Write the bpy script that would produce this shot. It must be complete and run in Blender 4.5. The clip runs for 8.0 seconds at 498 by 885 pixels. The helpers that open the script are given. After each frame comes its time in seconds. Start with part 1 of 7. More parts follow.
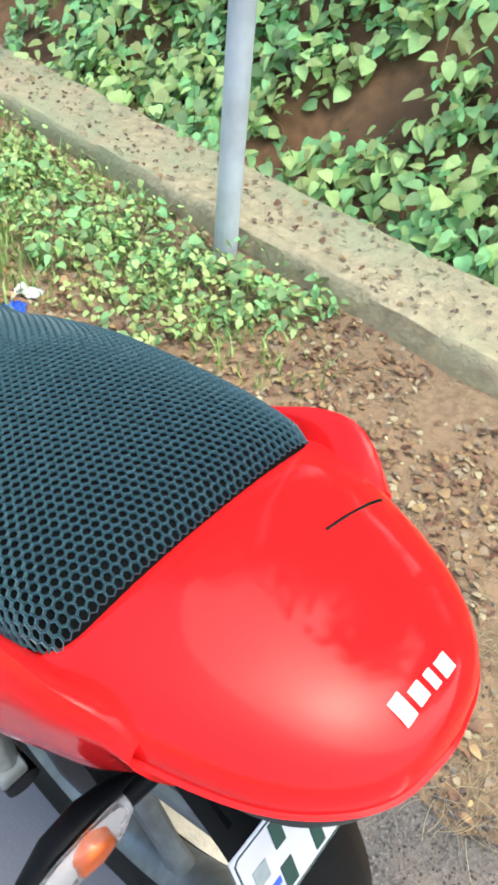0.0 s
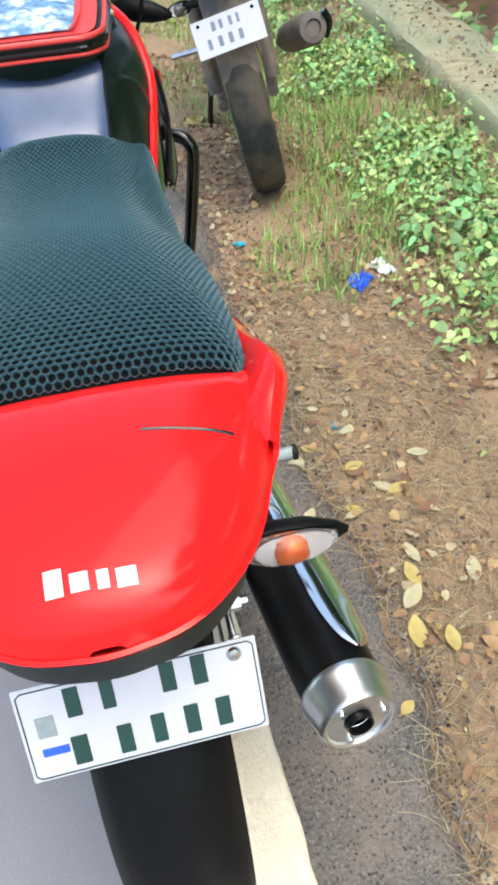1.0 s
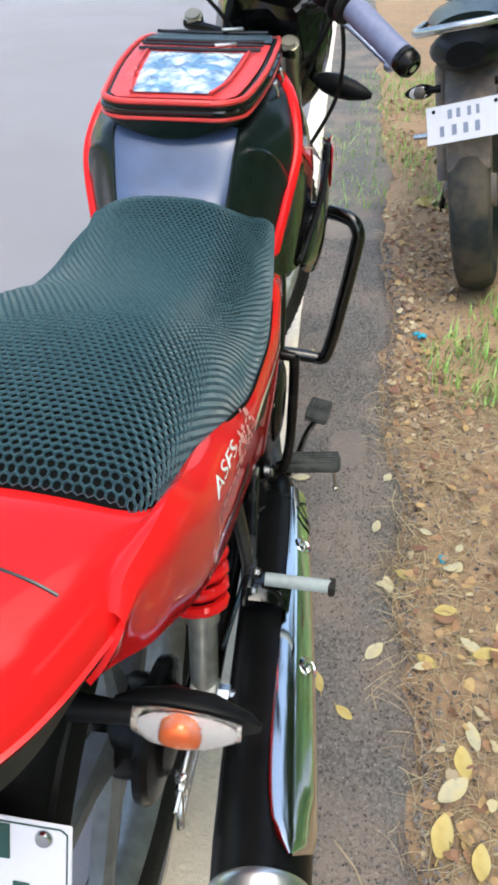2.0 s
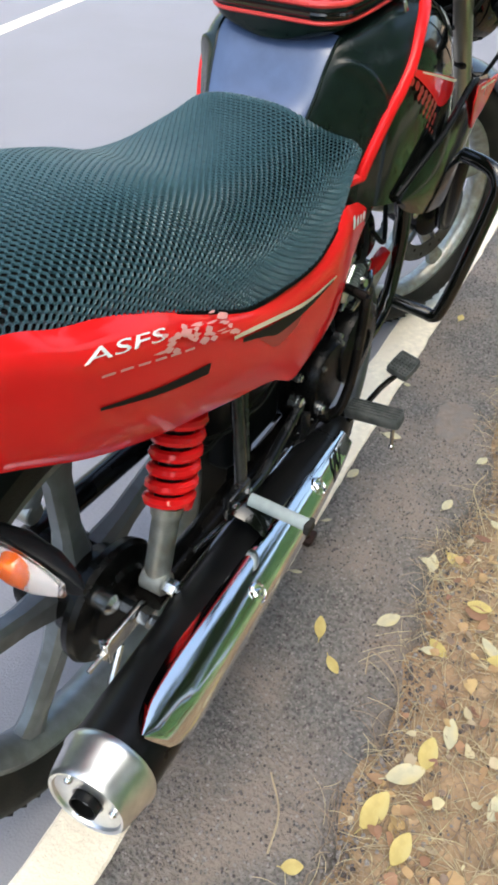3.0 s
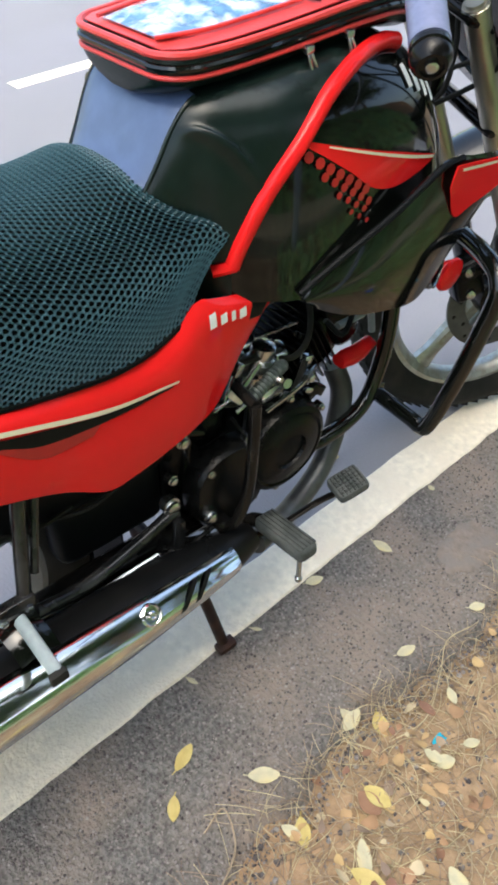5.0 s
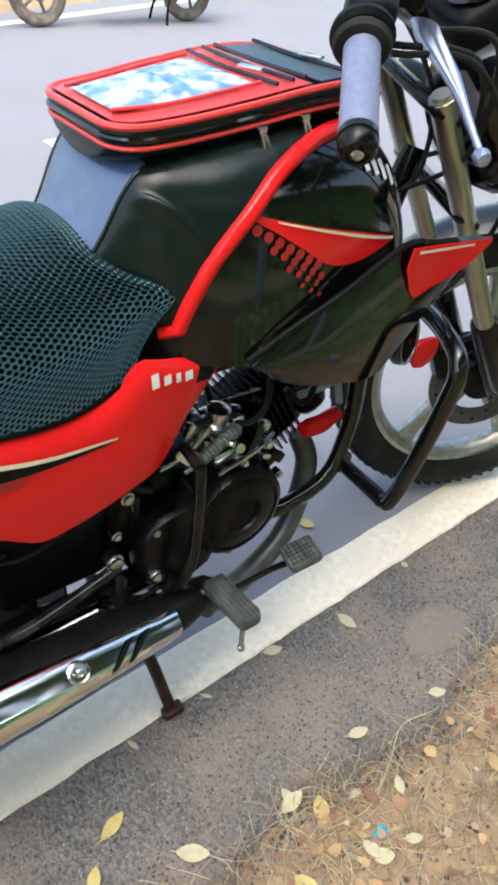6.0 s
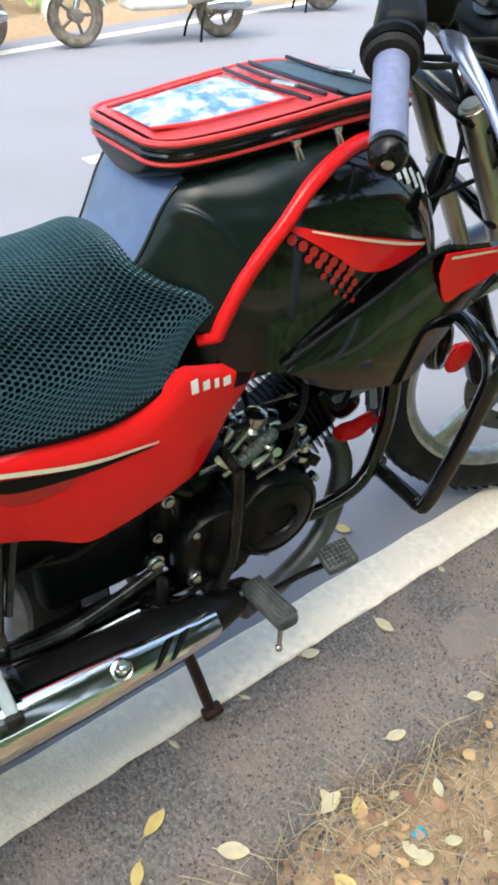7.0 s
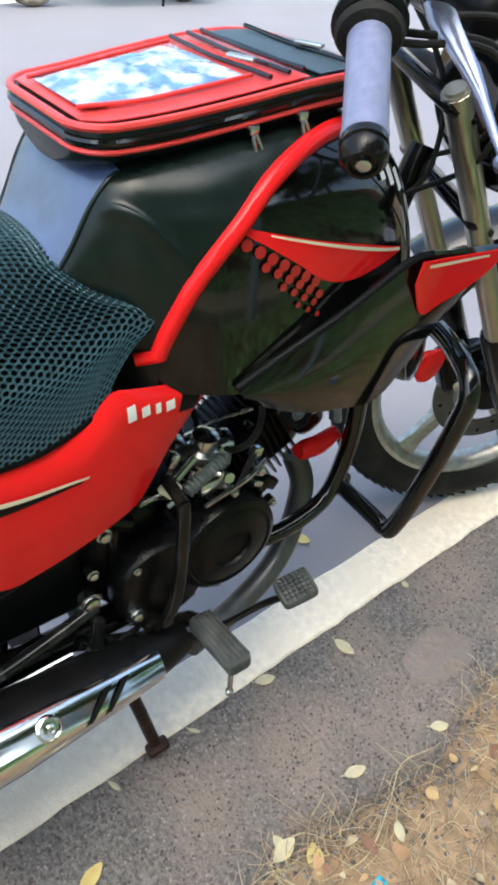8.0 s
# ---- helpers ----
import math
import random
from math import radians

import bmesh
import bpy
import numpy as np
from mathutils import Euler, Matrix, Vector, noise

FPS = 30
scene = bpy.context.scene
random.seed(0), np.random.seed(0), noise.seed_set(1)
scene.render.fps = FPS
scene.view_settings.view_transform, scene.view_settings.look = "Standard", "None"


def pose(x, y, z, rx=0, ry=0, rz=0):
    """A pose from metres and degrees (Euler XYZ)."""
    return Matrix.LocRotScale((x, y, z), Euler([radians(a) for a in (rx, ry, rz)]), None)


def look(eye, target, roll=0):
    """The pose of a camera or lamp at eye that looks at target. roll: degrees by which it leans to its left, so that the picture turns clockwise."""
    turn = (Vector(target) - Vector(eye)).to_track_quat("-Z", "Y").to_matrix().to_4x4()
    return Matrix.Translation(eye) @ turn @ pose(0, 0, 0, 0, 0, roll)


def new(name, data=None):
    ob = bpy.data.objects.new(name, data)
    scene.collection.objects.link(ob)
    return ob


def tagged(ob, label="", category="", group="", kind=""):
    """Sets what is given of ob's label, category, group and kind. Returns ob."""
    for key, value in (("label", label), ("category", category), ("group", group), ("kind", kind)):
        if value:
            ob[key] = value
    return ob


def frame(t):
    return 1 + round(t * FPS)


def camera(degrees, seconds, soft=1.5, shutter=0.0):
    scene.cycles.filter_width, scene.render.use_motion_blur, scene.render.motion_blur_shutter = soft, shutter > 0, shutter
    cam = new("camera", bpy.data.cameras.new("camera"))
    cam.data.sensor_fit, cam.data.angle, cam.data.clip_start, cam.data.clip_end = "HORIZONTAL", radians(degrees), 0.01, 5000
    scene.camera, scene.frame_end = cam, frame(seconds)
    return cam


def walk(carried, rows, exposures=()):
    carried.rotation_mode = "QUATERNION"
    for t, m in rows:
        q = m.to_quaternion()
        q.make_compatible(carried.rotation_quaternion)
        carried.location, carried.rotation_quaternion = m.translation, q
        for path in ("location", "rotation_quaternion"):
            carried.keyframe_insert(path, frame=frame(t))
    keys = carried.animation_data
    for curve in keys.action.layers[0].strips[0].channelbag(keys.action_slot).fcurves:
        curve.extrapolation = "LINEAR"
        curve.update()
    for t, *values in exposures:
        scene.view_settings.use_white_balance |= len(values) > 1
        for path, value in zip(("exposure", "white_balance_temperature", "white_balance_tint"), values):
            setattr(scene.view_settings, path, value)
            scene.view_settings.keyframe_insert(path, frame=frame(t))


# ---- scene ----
cam = camera(38.1, 8.0, soft=3.3)
METRES, EYE, TILT, LEAN, TURN = 2.0, 1.35, -38.0, 0.0, -40.0
PATH = [
    (0, (-0.228, -0.309, 1.171), (0.996, 0.473, -0.204), 6.8),
    (0.5, (-0.1, -0.411, 1.15), (0.667, 0.784, -0.258), -0.5),
    (1, (0.035, -0.54, 1.135), (0.354, 0.869, -0.249), -4.2),
    (1.5, (0.123, -0.543, 1.126), (0.173, 1.0, -0.146), -5.1),
    (1.7, (0.163, -0.5, 1.118), (0.13, 1.071, -0.12), -3.3),
    (2.8, (0.402, -0.393, 1.095), (-0.185, 0.946, -0.27), 2.6),
    (3, (0.442, -0.391, 1.085), (-0.209, 0.915, -0.283), 2.3),
    (3.5, (0.499, -0.35, 1.087), (-0.289, 0.908, -0.253), -0.8),
    (4, (0.51, -0.198, 1.09), (-0.311, 1.058, -0.233), -1.1),
    (4.5, (0.53, -0.07, 1.08), (-0.32, 1.135, -0.271), 2.3),
    (5, (0.644, 0.04, 1.082), (-0.412, 1.038, -0.292), 1.3),
    (5.2, (0.686, 0.082, 1.091), (-0.412, 1.029, -0.287), 2.3),
    (6.3, (0.704, 0.11, 1.087), (-0.502, 1.138, -0.134), 3.7),
    (6.5, (0.719, 0.09, 1.111), (-0.505, 1.102, -0.106), 2.5),
    (7, (0.714, 0.094, 1.096), (-0.537, 1.049, -0.138), 1.5),
    (7.5, (0.701, 0.108, 1.079), (-0.526, 1.041, -0.196), 1.5),
    (8, (0.626, 0.176, 1.075), (-0.524, 1.193, -0.207), 4.8),
]
walk(cam, [(t, look(eye, target, roll)) for t, eye, target, roll in PATH],
     [(0.0, 1.65, 6500, 2.5), (1.0, 1.5, 6500, 3.2), (1.7, 1.42, 6450, 4.2), (3.0, 1.5, 6400, 4.8), (5.2, 1.6, 6400, 4.5), (6.5, 1.7, 6300, 4.0), (8.0, 1.65, 6300, 4.5)])

from mathutils.bvhtree import BVHTree

# ---- world and light ----
world = bpy.data.worlds.new("sky")
scene.world = world
world.use_nodes = True
wn = world.node_tree
sky = wn.nodes.new("ShaderNodeTexSky")
sky.sky_type, sky.sun_disc = "NISHITA", False
sky.sun_elevation, sky.sun_rotation = radians(70), radians(151)
sky.air_density, sky.dust_density, sky.ozone_density = 1.0, 4.0, 1.0
wn.nodes["Background"].inputs["Strength"].default_value = 0.15
wn.links.new(sky.outputs[0], wn.nodes["Background"].inputs["Color"])
sun = new("sun", bpy.data.lights.new("sun", "SUN"))
sun.data.energy, sun.data.angle, sun.data.color = 1.15, radians(95), (1.0, 0.97, 0.91)
sun.matrix_world = look((5.4, -2.3, 7.0), (0, 0, 0))
scene.view_settings.exposure = 1.25


# ---- materials ----
def mat(name, base, rough=0.6, metal=0.0, dark=0.75, scale=30.0, bump=0.0, bscale=200.0, coat=0.0, second=None, patch=4.0, spec=0.5, island=0.0, transmission=0.0):
    """A surface with two scales of variation: fine grain and broad patches towards a second colour."""
    m = bpy.data.materials.new(name)
    m.use_nodes = True
    nt = m.node_tree
    n, l = nt.nodes, nt.links
    b = n["Principled BSDF"]
    tc = n.new("ShaderNodeTexCoord")
    a = n.new("ShaderNodeTexNoise")
    a.inputs["Scale"].default_value, a.inputs["Detail"].default_value = scale, 6
    p = n.new("ShaderNodeTexNoise")
    p.inputs["Scale"].default_value, p.inputs["Detail"].default_value = patch, 4
    for q in (a, p):
        l.new(tc.outputs["Object"], q.inputs["Vector"])
    r = n.new("ShaderNodeValToRGB")
    r.color_ramp.elements[0].position, r.color_ramp.elements[1].position = 0.3, 0.7
    r.color_ramp.elements[0].color = (*[c * dark for c in base], 1)
    r.color_ramp.elements[1].color = (*base, 1)
    l.new(a.outputs["Fac"], r.inputs["Fac"])
    col = r.outputs["Color"]
    if second:
        mix = n.new("ShaderNodeMix")
        mix.data_type = "RGBA"
        rr = n.new("ShaderNodeValToRGB")
        rr.color_ramp.elements[0].position, rr.color_ramp.elements[1].position = 0.42, 0.62
        l.new(p.outputs["Fac"], rr.inputs["Fac"])
        l.new(rr.outputs["Color"], mix.inputs["Factor"])
        l.new(col, mix.inputs["A"])
        mix.inputs["B"].default_value = (*second, 1)
        col = mix.outputs["Result"]
    if island:
        g = n.new("ShaderNodeNewGeometry")
        h = n.new("ShaderNodeHueSaturation")
        mr = n.new("ShaderNodeMapRange")
        mr.inputs["To Min"].default_value, mr.inputs["To Max"].default_value = 1 - island, 1 + island
        mh = n.new("ShaderNodeMapRange")
        mh.inputs["To Min"].default_value, mh.inputs["To Max"].default_value = 0.5 - island * 0.07, 0.5 + island * 0.05
        l.new(g.outputs["Random Per Island"], mr.inputs["Value"])
        l.new(g.outputs["Random Per Island"], mh.inputs["Value"])
        l.new(mr.outputs[0], h.inputs["Value"])
        l.new(mh.outputs[0], h.inputs["Hue"])
        l.new(col, h.inputs["Color"])
        col = h.outputs["Color"]
    l.new(col, b.inputs["Base Color"])
    rm = n.new("ShaderNodeMapRange")
    rm.inputs["To Min"].default_value, rm.inputs["To Max"].default_value = max(rough - 0.08, 0.02), min(rough + 0.08, 1)
    l.new(p.outputs["Fac"], rm.inputs["Value"])
    l.new(rm.outputs[0], b.inputs["Roughness"])
    b.inputs["Metallic"].default_value = metal
    b.inputs["Coat Weight"].default_value, b.inputs["Coat Roughness"].default_value = coat, 0.04
    b.inputs["Specular IOR Level"].default_value = spec
    b.inputs["Transmission Weight"].default_value = transmission
    if bump:
        f = n.new("ShaderNodeTexNoise")
        f.inputs["Scale"].default_value, f.inputs["Detail"].default_value = bscale, 5
        l.new(tc.outputs["Object"], f.inputs["Vector"])
        bp = n.new("ShaderNodeBump")
        bp.inputs["Strength"].default_value, bp.inputs["Distance"].default_value = bump, 0.01
        l.new(f.outputs["Fac"], bp.inputs["Height"])
        l.new(bp.outputs["Normal"], b.inputs["Normal"])
    return m


RED = mat("red_paint", (0.77, 0.014, 0.016), 0.05, dark=0.97, coat=0.0, spec=0.22, patch=9)
INKBLACK = mat("black_print", (0.006, 0.0065, 0.006), 0.5, dark=0.7, scale=60, spec=0.12)
DIMRED = mat("dim_red_print", (0.42, 0.012, 0.012), 0.3, dark=0.8)
PINK = mat("pale_pink_print", (0.80, 0.36, 0.34), 0.35, dark=0.85)
WORN = mat("worn_steel", (0.012, 0.013, 0.014), 0.16, metal=0.2, dark=0.5, scale=50, second=(0.03, 0.03, 0.03), patch=30)
RUSTY = mat("rusty_steel", (0.05, 0.022, 0.015), 0.5, dark=0.5, scale=60, second=(0.02, 0.012, 0.01), patch=25, spec=0.25)
BLACK = mat("black_paint", (0.004, 0.005, 0.004), 0.08, dark=0.7, coat=0.15, patch=14, spec=0.5)
TANKBLACK = mat("tank_black", (0.004, 0.005, 0.004), 0.06, dark=0.7, coat=0.2, patch=14, spec=0.35)
PLASTIC = mat("black_plastic", (0.007, 0.008, 0.009), 0.42, dark=0.7, scale=120, bump=0.06, bscale=900, spec=0.10)
RUBBER = mat("rubber", (0.014, 0.015, 0.014), 0.72, dark=0.7, scale=60, bump=0.2, bscale=400, second=(0.026, 0.025, 0.022), patch=12, spec=0.2)
NET = mat("net_fabric", (0.05, 0.115, 0.14), 0.34, dark=0.7, scale=200, spec=0.5)
NETBASE = mat("net_backing", (0.003, 0.004, 0.004), 0.8, dark=0.6, scale=200, spec=0.08)
# slate-blue base holds the sky's sheen on the dark rear flap
SKYVINYL = mat("sky_tinted_vinyl", (0.075, 0.11, 0.21), 0.26, dark=0.8, scale=40, bump=0.03, bscale=300, patch=9, spec=0.75)
LEATHER = mat("leatherette", (0.007, 0.014, 0.012), 0.24, dark=0.7, scale=60, bump=0.05, bscale=500, patch=7, spec=0.26)
CHROME = mat("chrome", (0.82, 0.83, 0.82), 0.09, metal=1.0, dark=0.9, scale=15, patch=9)
CAPCHROME = mat("brushed_chrome", (0.82, 0.84, 0.84), 0.34, metal=1.0, dark=0.8, scale=60, patch=20)
BOOT = mat("grey_boot_rubber", (0.11, 0.135, 0.13), 0.5, dark=0.7, scale=120, spec=0.3)
STEEL = mat("steel", (0.66, 0.68, 0.68), 0.24, metal=1.0, dark=0.7, scale=60, second=(0.45, 0.45, 0.44), patch=30)
ALLOY = mat("alloy", (0.11, 0.12, 0.125), 0.4, metal=0.5, dark=0.7, scale=50, second=(0.06, 0.06, 0.06), patch=14)
ALLOYR = mat("grey_alloy", (0.24, 0.27, 0.285), 0.38, metal=0.5, dark=0.7, scale=50, second=(0.14, 0.15, 0.155), patch=14)
FRAME = mat("frame_black", (0.004, 0.004, 0.004), 0.18, dark=0.7, scale=60, second=(0.010, 0.009, 0.008), patch=25, spec=0.22)
LEVER = mat("lever_alloy", (0.34, 0.38, 0.52), 0.28, metal=0.7, dark=0.85, scale=60)
ALLOYB = mat("cast_alloy", (0.50, 0.53, 0.50), 0.38, metal=0.7, dark=0.6, scale=60, second=(0.34, 0.33, 0.28), patch=40)
ENGINE = mat("engine_black", (0.004, 0.0044, 0.0044), 0.2, dark=0.5, scale=70, bump=0.1, bscale=300, second=(0.006, 0.006, 0.0056), patch=22, spec=0.14)
SOOT = mat("muffler_black", (0.006, 0.0065, 0.007), 0.30, dark=0.75, scale=90, second=(0.008, 0.008, 0.008), patch=18, spec=0.13)
PLATE = mat("plate_white", (0.60, 0.61, 0.67), 0.35, dark=0.95, scale=40)
INK = mat("plate_ink", (0.012, 0.06, 0.05), 0.5, dark=0.8)
FADEDINK = mat("faded_ink", (0.20, 0.24, 0.33), 0.5, dark=0.8)
WHITE = mat("white_print", (0.85, 0.85, 0.84), 0.4, dark=0.9)
CREAM = mat("cream_print", (0.75, 0.68, 0.5), 0.4, dark=0.9)
PEG = mat("grey_rubber", (0.038, 0.046, 0.045), 0.7, dark=0.7, scale=120, bump=0.2, bscale=500, second=(0.075, 0.082, 0.078), patch=40)
GREYPLASTIC = mat("grey_rubber_peg", (0.30, 0.36, 0.37), 0.4, dark=0.8, scale=90)
GRIP = mat("grip_rubber", (0.19, 0.21, 0.33), 0.45, dark=0.75, scale=150)
TRIM = mat("grey_trim", (0.016, 0.024, 0.024), 0.4, dark=0.7, scale=120, bump=0.06, bscale=900, spec=0.3)
LAMPRED = mat("lamp_red", (0.13, 0.003, 0.004), 0.12, dark=0.8, spec=0.2)
AMBER = mat("amber_lens", (0.95, 0.17, 0.01), 0.12, dark=0.8, coat=0.6)
CLEAR = mat("clear_plastic", (1.0, 1.0, 1.0), 0.09, dark=1.0, scale=90, bump=0.25, bscale=160, transmission=1.0)
LENS = mat("clear_lens", (0.75, 0.74, 0.72), 0.08, dark=0.85, scale=90, coat=0.8)
BAGRED = mat("bag_red", (0.68, 0.055, 0.05), 0.30, dark=0.85, scale=50, bump=0.1, bscale=300)
BAGBLUE = mat("bag_slate", (0.05, 0.085, 0.11), 0.5, dark=0.75, scale=120, bump=0.15, bscale=800)
# the whitish second colour paints sky glare onto the window's crinkles
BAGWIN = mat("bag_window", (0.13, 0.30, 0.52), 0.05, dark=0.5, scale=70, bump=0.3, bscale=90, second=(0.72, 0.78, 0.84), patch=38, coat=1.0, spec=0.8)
ZIP = mat("zip_metal", (0.7, 0.68, 0.62), 0.3, metal=1.0, dark=0.8)
GOLDFORK = mat("fork_tube", (0.42, 0.40, 0.33), 0.3, metal=0.9, dark=0.85, scale=30)
ROAD = mat("road_asphalt", (0.24, 0.237, 0.262), 0.8, dark=0.88, scale=180, bump=0.25, bscale=260, second=(0.215, 0.212, 0.228), patch=1.2)
SHOULDER = mat("shoulder_asphalt", (0.225, 0.215, 0.20), 0.85, dark=0.34, scale=150, bump=1.0, bscale=150, second=(0.25, 0.21, 0.175), patch=5)
DUST = mat("dry_dust", (0.235, 0.195, 0.165), 0.95, dark=0.7, scale=80, bump=0.5, bscale=160, second=(0.185, 0.165, 0.15), patch=30)
GRAVEL = mat("gravel", (0.22, 0.20, 0.19), 0.9, dark=0.7, scale=90, island=0.6, spec=0.1)
LINE = mat("line_paint", (0.90, 0.82, 0.66), 0.7, dark=0.78, scale=70, bump=0.4, bscale=160, second=(0.78, 0.70, 0.56), patch=12)
SOIL = mat("soil", (0.41, 0.288, 0.168), 0.95, dark=0.55, scale=45, bump=0.8, bscale=70, second=(0.36, 0.24, 0.14), patch=5)
BANKSOIL = mat("bank_soil", (0.32, 0.17, 0.075), 0.95, dark=0.5, scale=14, bump=0.9, bscale=25, second=(0.12, 0.07, 0.035), patch=2.5)
CONCRETE = mat("old_concrete", (0.66, 0.57, 0.36), 0.9, dark=0.65, scale=22, bump=0.8, bscale=60, second=(0.46, 0.47, 0.29), patch=3.5)
LEAF = mat("leaf_green", (0.32, 0.60, 0.23), 0.5, dark=0.7, scale=20, island=0.45)
LEAFDARK = mat("tree_leaf", (0.07, 0.13, 0.045), 0.5, dark=0.7, scale=20, island=0.4)
LEAFY = mat("leaf_yellow_green", (0.52, 0.70, 0.24), 0.5, dark=0.75, scale=20, island=0.4)
GRASS = mat("grass", (0.36, 0.58, 0.16), 0.6, dark=0.7, scale=20, island=0.4)
STRAW = mat("straw", (0.46, 0.37, 0.24), 0.8, dark=0.7, scale=30, island=0.5)
DRY = mat("dry_leaf", (0.40, 0.245, 0.125), 0.7, dark=0.65, scale=40, island=0.45)
PALE = mat("pale_leaf", (0.54, 0.50, 0.33), 0.6, dark=0.75, scale=60, second=(0.52, 0.45, 0.24), patch=30)
YELLOW = mat("yellow_leaf", (0.56, 0.44, 0.14), 0.55, dark=0.75, scale=60, second=(0.5, 0.42, 0.16), patch=30)
POLE = mat("pole_paint", (0.74, 0.80, 0.84), 0.45, dark=0.92, scale=12, second=(0.54, 0.58, 0.60), patch=5)
BLUE = mat("blue_plastic", (0.03, 0.12, 0.75), 0.35, dark=0.8)
CYAN = mat("cyan_plastic", (0.02, 0.42, 0.60), 0.4, dark=0.8)
MUD = mat("muddy_metal", (0.27, 0.21, 0.16), 0.7, dark=0.6, scale=40, second=(0.14, 0.125, 0.12), patch=18)
GREYTYRE = mat("grey_tyre", (0.035, 0.042, 0.042), 0.7, dark=0.7, scale=60, bump=0.2, bscale=400, second=(0.10, 0.085, 0.065), patch=9, spec=0.2)
DUSTTYRE = mat("dusty_tyre", (0.15, 0.125, 0.095), 0.85, dark=0.6, scale=30, second=(0.24, 0.20, 0.15), patch=12)
IVORY = mat("ivory_paint", (0.72, 0.70, 0.60), 0.35, dark=0.92, coat=0.4)
# pale lavender that paints the sky's reflection on the black cowl
SKYGLARE = mat("painted_sky_glare", (0.72, 0.72, 0.80), 0.2, dark=0.94, scale=20, coat=0.5)
GLASS = mat("mirror_glass", (0.8, 0.84, 0.86), 0.03, metal=1.0, dark=0.97)


# ---- mesh helpers ----
def part(name, bm, material, parent=None, label="", smooth=40):
    me = bpy.data.meshes.new(name)
    bmesh.ops.recalc_face_normals(bm, faces=bm.faces)
    bm.to_mesh(me)
    bm.free()
    me.materials.append(material)
    if smooth:
        me.shade_smooth()
        me.set_sharp_from_angle(angle=radians(smooth))
    ob = new(name, me)
    ob.parent = parent
    if label:
        tagged(ob, label)
    return ob


def group_thing(name, m, label, category, group="", kind=""):
    ob = new(name)
    ob.empty_display_size = 0.1
    ob.matrix_world = m
    return tagged(ob, label, category, group, kind)


def smooth_path(pts, n=6):
    """Catmull-Rom through the points."""
    P = [Vector(p) for p in pts]
    P = [P[0] * 2 - P[1]] + P + [P[-1] * 2 - P[-2]]
    out = []
    for i in range(1, len(P) - 2):
        a, b, c, d = P[i - 1:i + 3]
        for k in range(n):
            t = k / n
            out.append(0.5 * (2 * b + (c - a) * t + (2 * a - 5 * b + 4 * c - d) * t * t + (3 * b - a - 3 * c + d) * t ** 3))
    out.append(P[-2])
    return out


def tube(bm, pts, r, seg=12, n=6, flat=1.0, up=None):
    """A round bar along a path; r: one radius, or one for each end. flat squeezes it along up."""
    path = smooth_path(pts, n) if n > 1 and len(pts) > 2 else [Vector(p) for p in pts]
    rings = []
    side = None
    for i, p in enumerate(path):
        d = (path[min(i + 1, len(path) - 1)] - path[max(i - 1, 0)]).normalized()
        if up is not None:
            side = d.cross(Vector(up)).normalized()
        elif side is None:
            side = d.orthogonal().normalized()
        else:
            side = (side - d * side.dot(d)).normalized()
        o = d.cross(side)
        rr = r if not isinstance(r, tuple) else r[0] + (r[1] - r[0]) * i / (len(path) - 1)
        rings.append([bm.verts.new(p + side * rr * math.cos(a) + o * rr * flat * math.sin(a)) for a in [2 * math.pi * k / seg for k in range(seg)]])
    skin(bm, rings)
    return bm


def skin(bm, rings, closed=True, caps=True):
    for a, b in zip(rings, rings[1:]):
        n = len(a)
        for k in range(n if closed else n - 1):
            bm.faces.new((a[k], a[(k + 1) % n], b[(k + 1) % n], b[k]))
    if caps and closed:
        for ring in (rings[0], rings[-1]):
            try:
                bm.faces.new(ring)
            except ValueError:
                pass


def lathe(bm, profile, origin, axis, seg=32, caps=True):
    """profile: (radius, distance along the axis)."""
    d = Vector(axis).normalized()
    s = d.orthogonal().normalized()
    o = d.cross(s)
    rings = [[bm.verts.new(Vector(origin) + d * h + (s * math.cos(a) + o * math.sin(a)) * r) for a in [2 * math.pi * k / seg for k in range(seg)]] for r, h in profile]
    skin(bm, rings, True, caps)
    return bm


def box(bm, centre, size, m=None, bevel=0.0, seg=2):
    r = bmesh.ops.create_cube(bm, size=1.0)
    vs = r["verts"]
    bmesh.ops.scale(bm, vec=size, verts=vs)
    if bevel:
        es = list({e for v in vs for e in v.link_edges})
        g = bmesh.ops.bevel(bm, geom=es, offset=bevel, segments=seg, affect="EDGES", profile=0.5)
        vs = list({v for f in g["faces"] for v in f.verts} | {v for v in vs if v.is_valid})
    if m is not None:
        bmesh.ops.transform(bm, matrix=m, verts=vs)
    bmesh.ops.translate(bm, vec=centre, verts=vs)
    return bm


def interp(table, y):
    """Smooth look-up in rows that begin with y, rising."""
    ys = [r[0] for r in table]
    if y <= ys[0]:
        return table[0][1:]
    if y >= ys[-1]:
        return table[-1][1:]
    i = max(k for k in range(len(ys)) if ys[k] <= y)
    t = (y - ys[i]) / (ys[i + 1] - ys[i])

    def slope(k, c):
        a, b = max(k - 1, 0), min(k + 1, len(table) - 1)
        return (table[b][c] - table[a][c]) / (ys[b] - ys[a])

    out = []
    h = ys[i + 1] - ys[i]
    for c in range(1, len(table[0])):
        p0, p1, m0, m1 = table[i][c], table[i + 1][c], slope(i, c) * h, slope(i + 1, c) * h
        out.append((2 * t ** 3 - 3 * t * t + 1) * p0 + (t ** 3 - 2 * t * t + t) * m0 + (3 * t * t - 2 * t ** 3) * p1 + (t ** 3 - t * t) * m1)
    return out


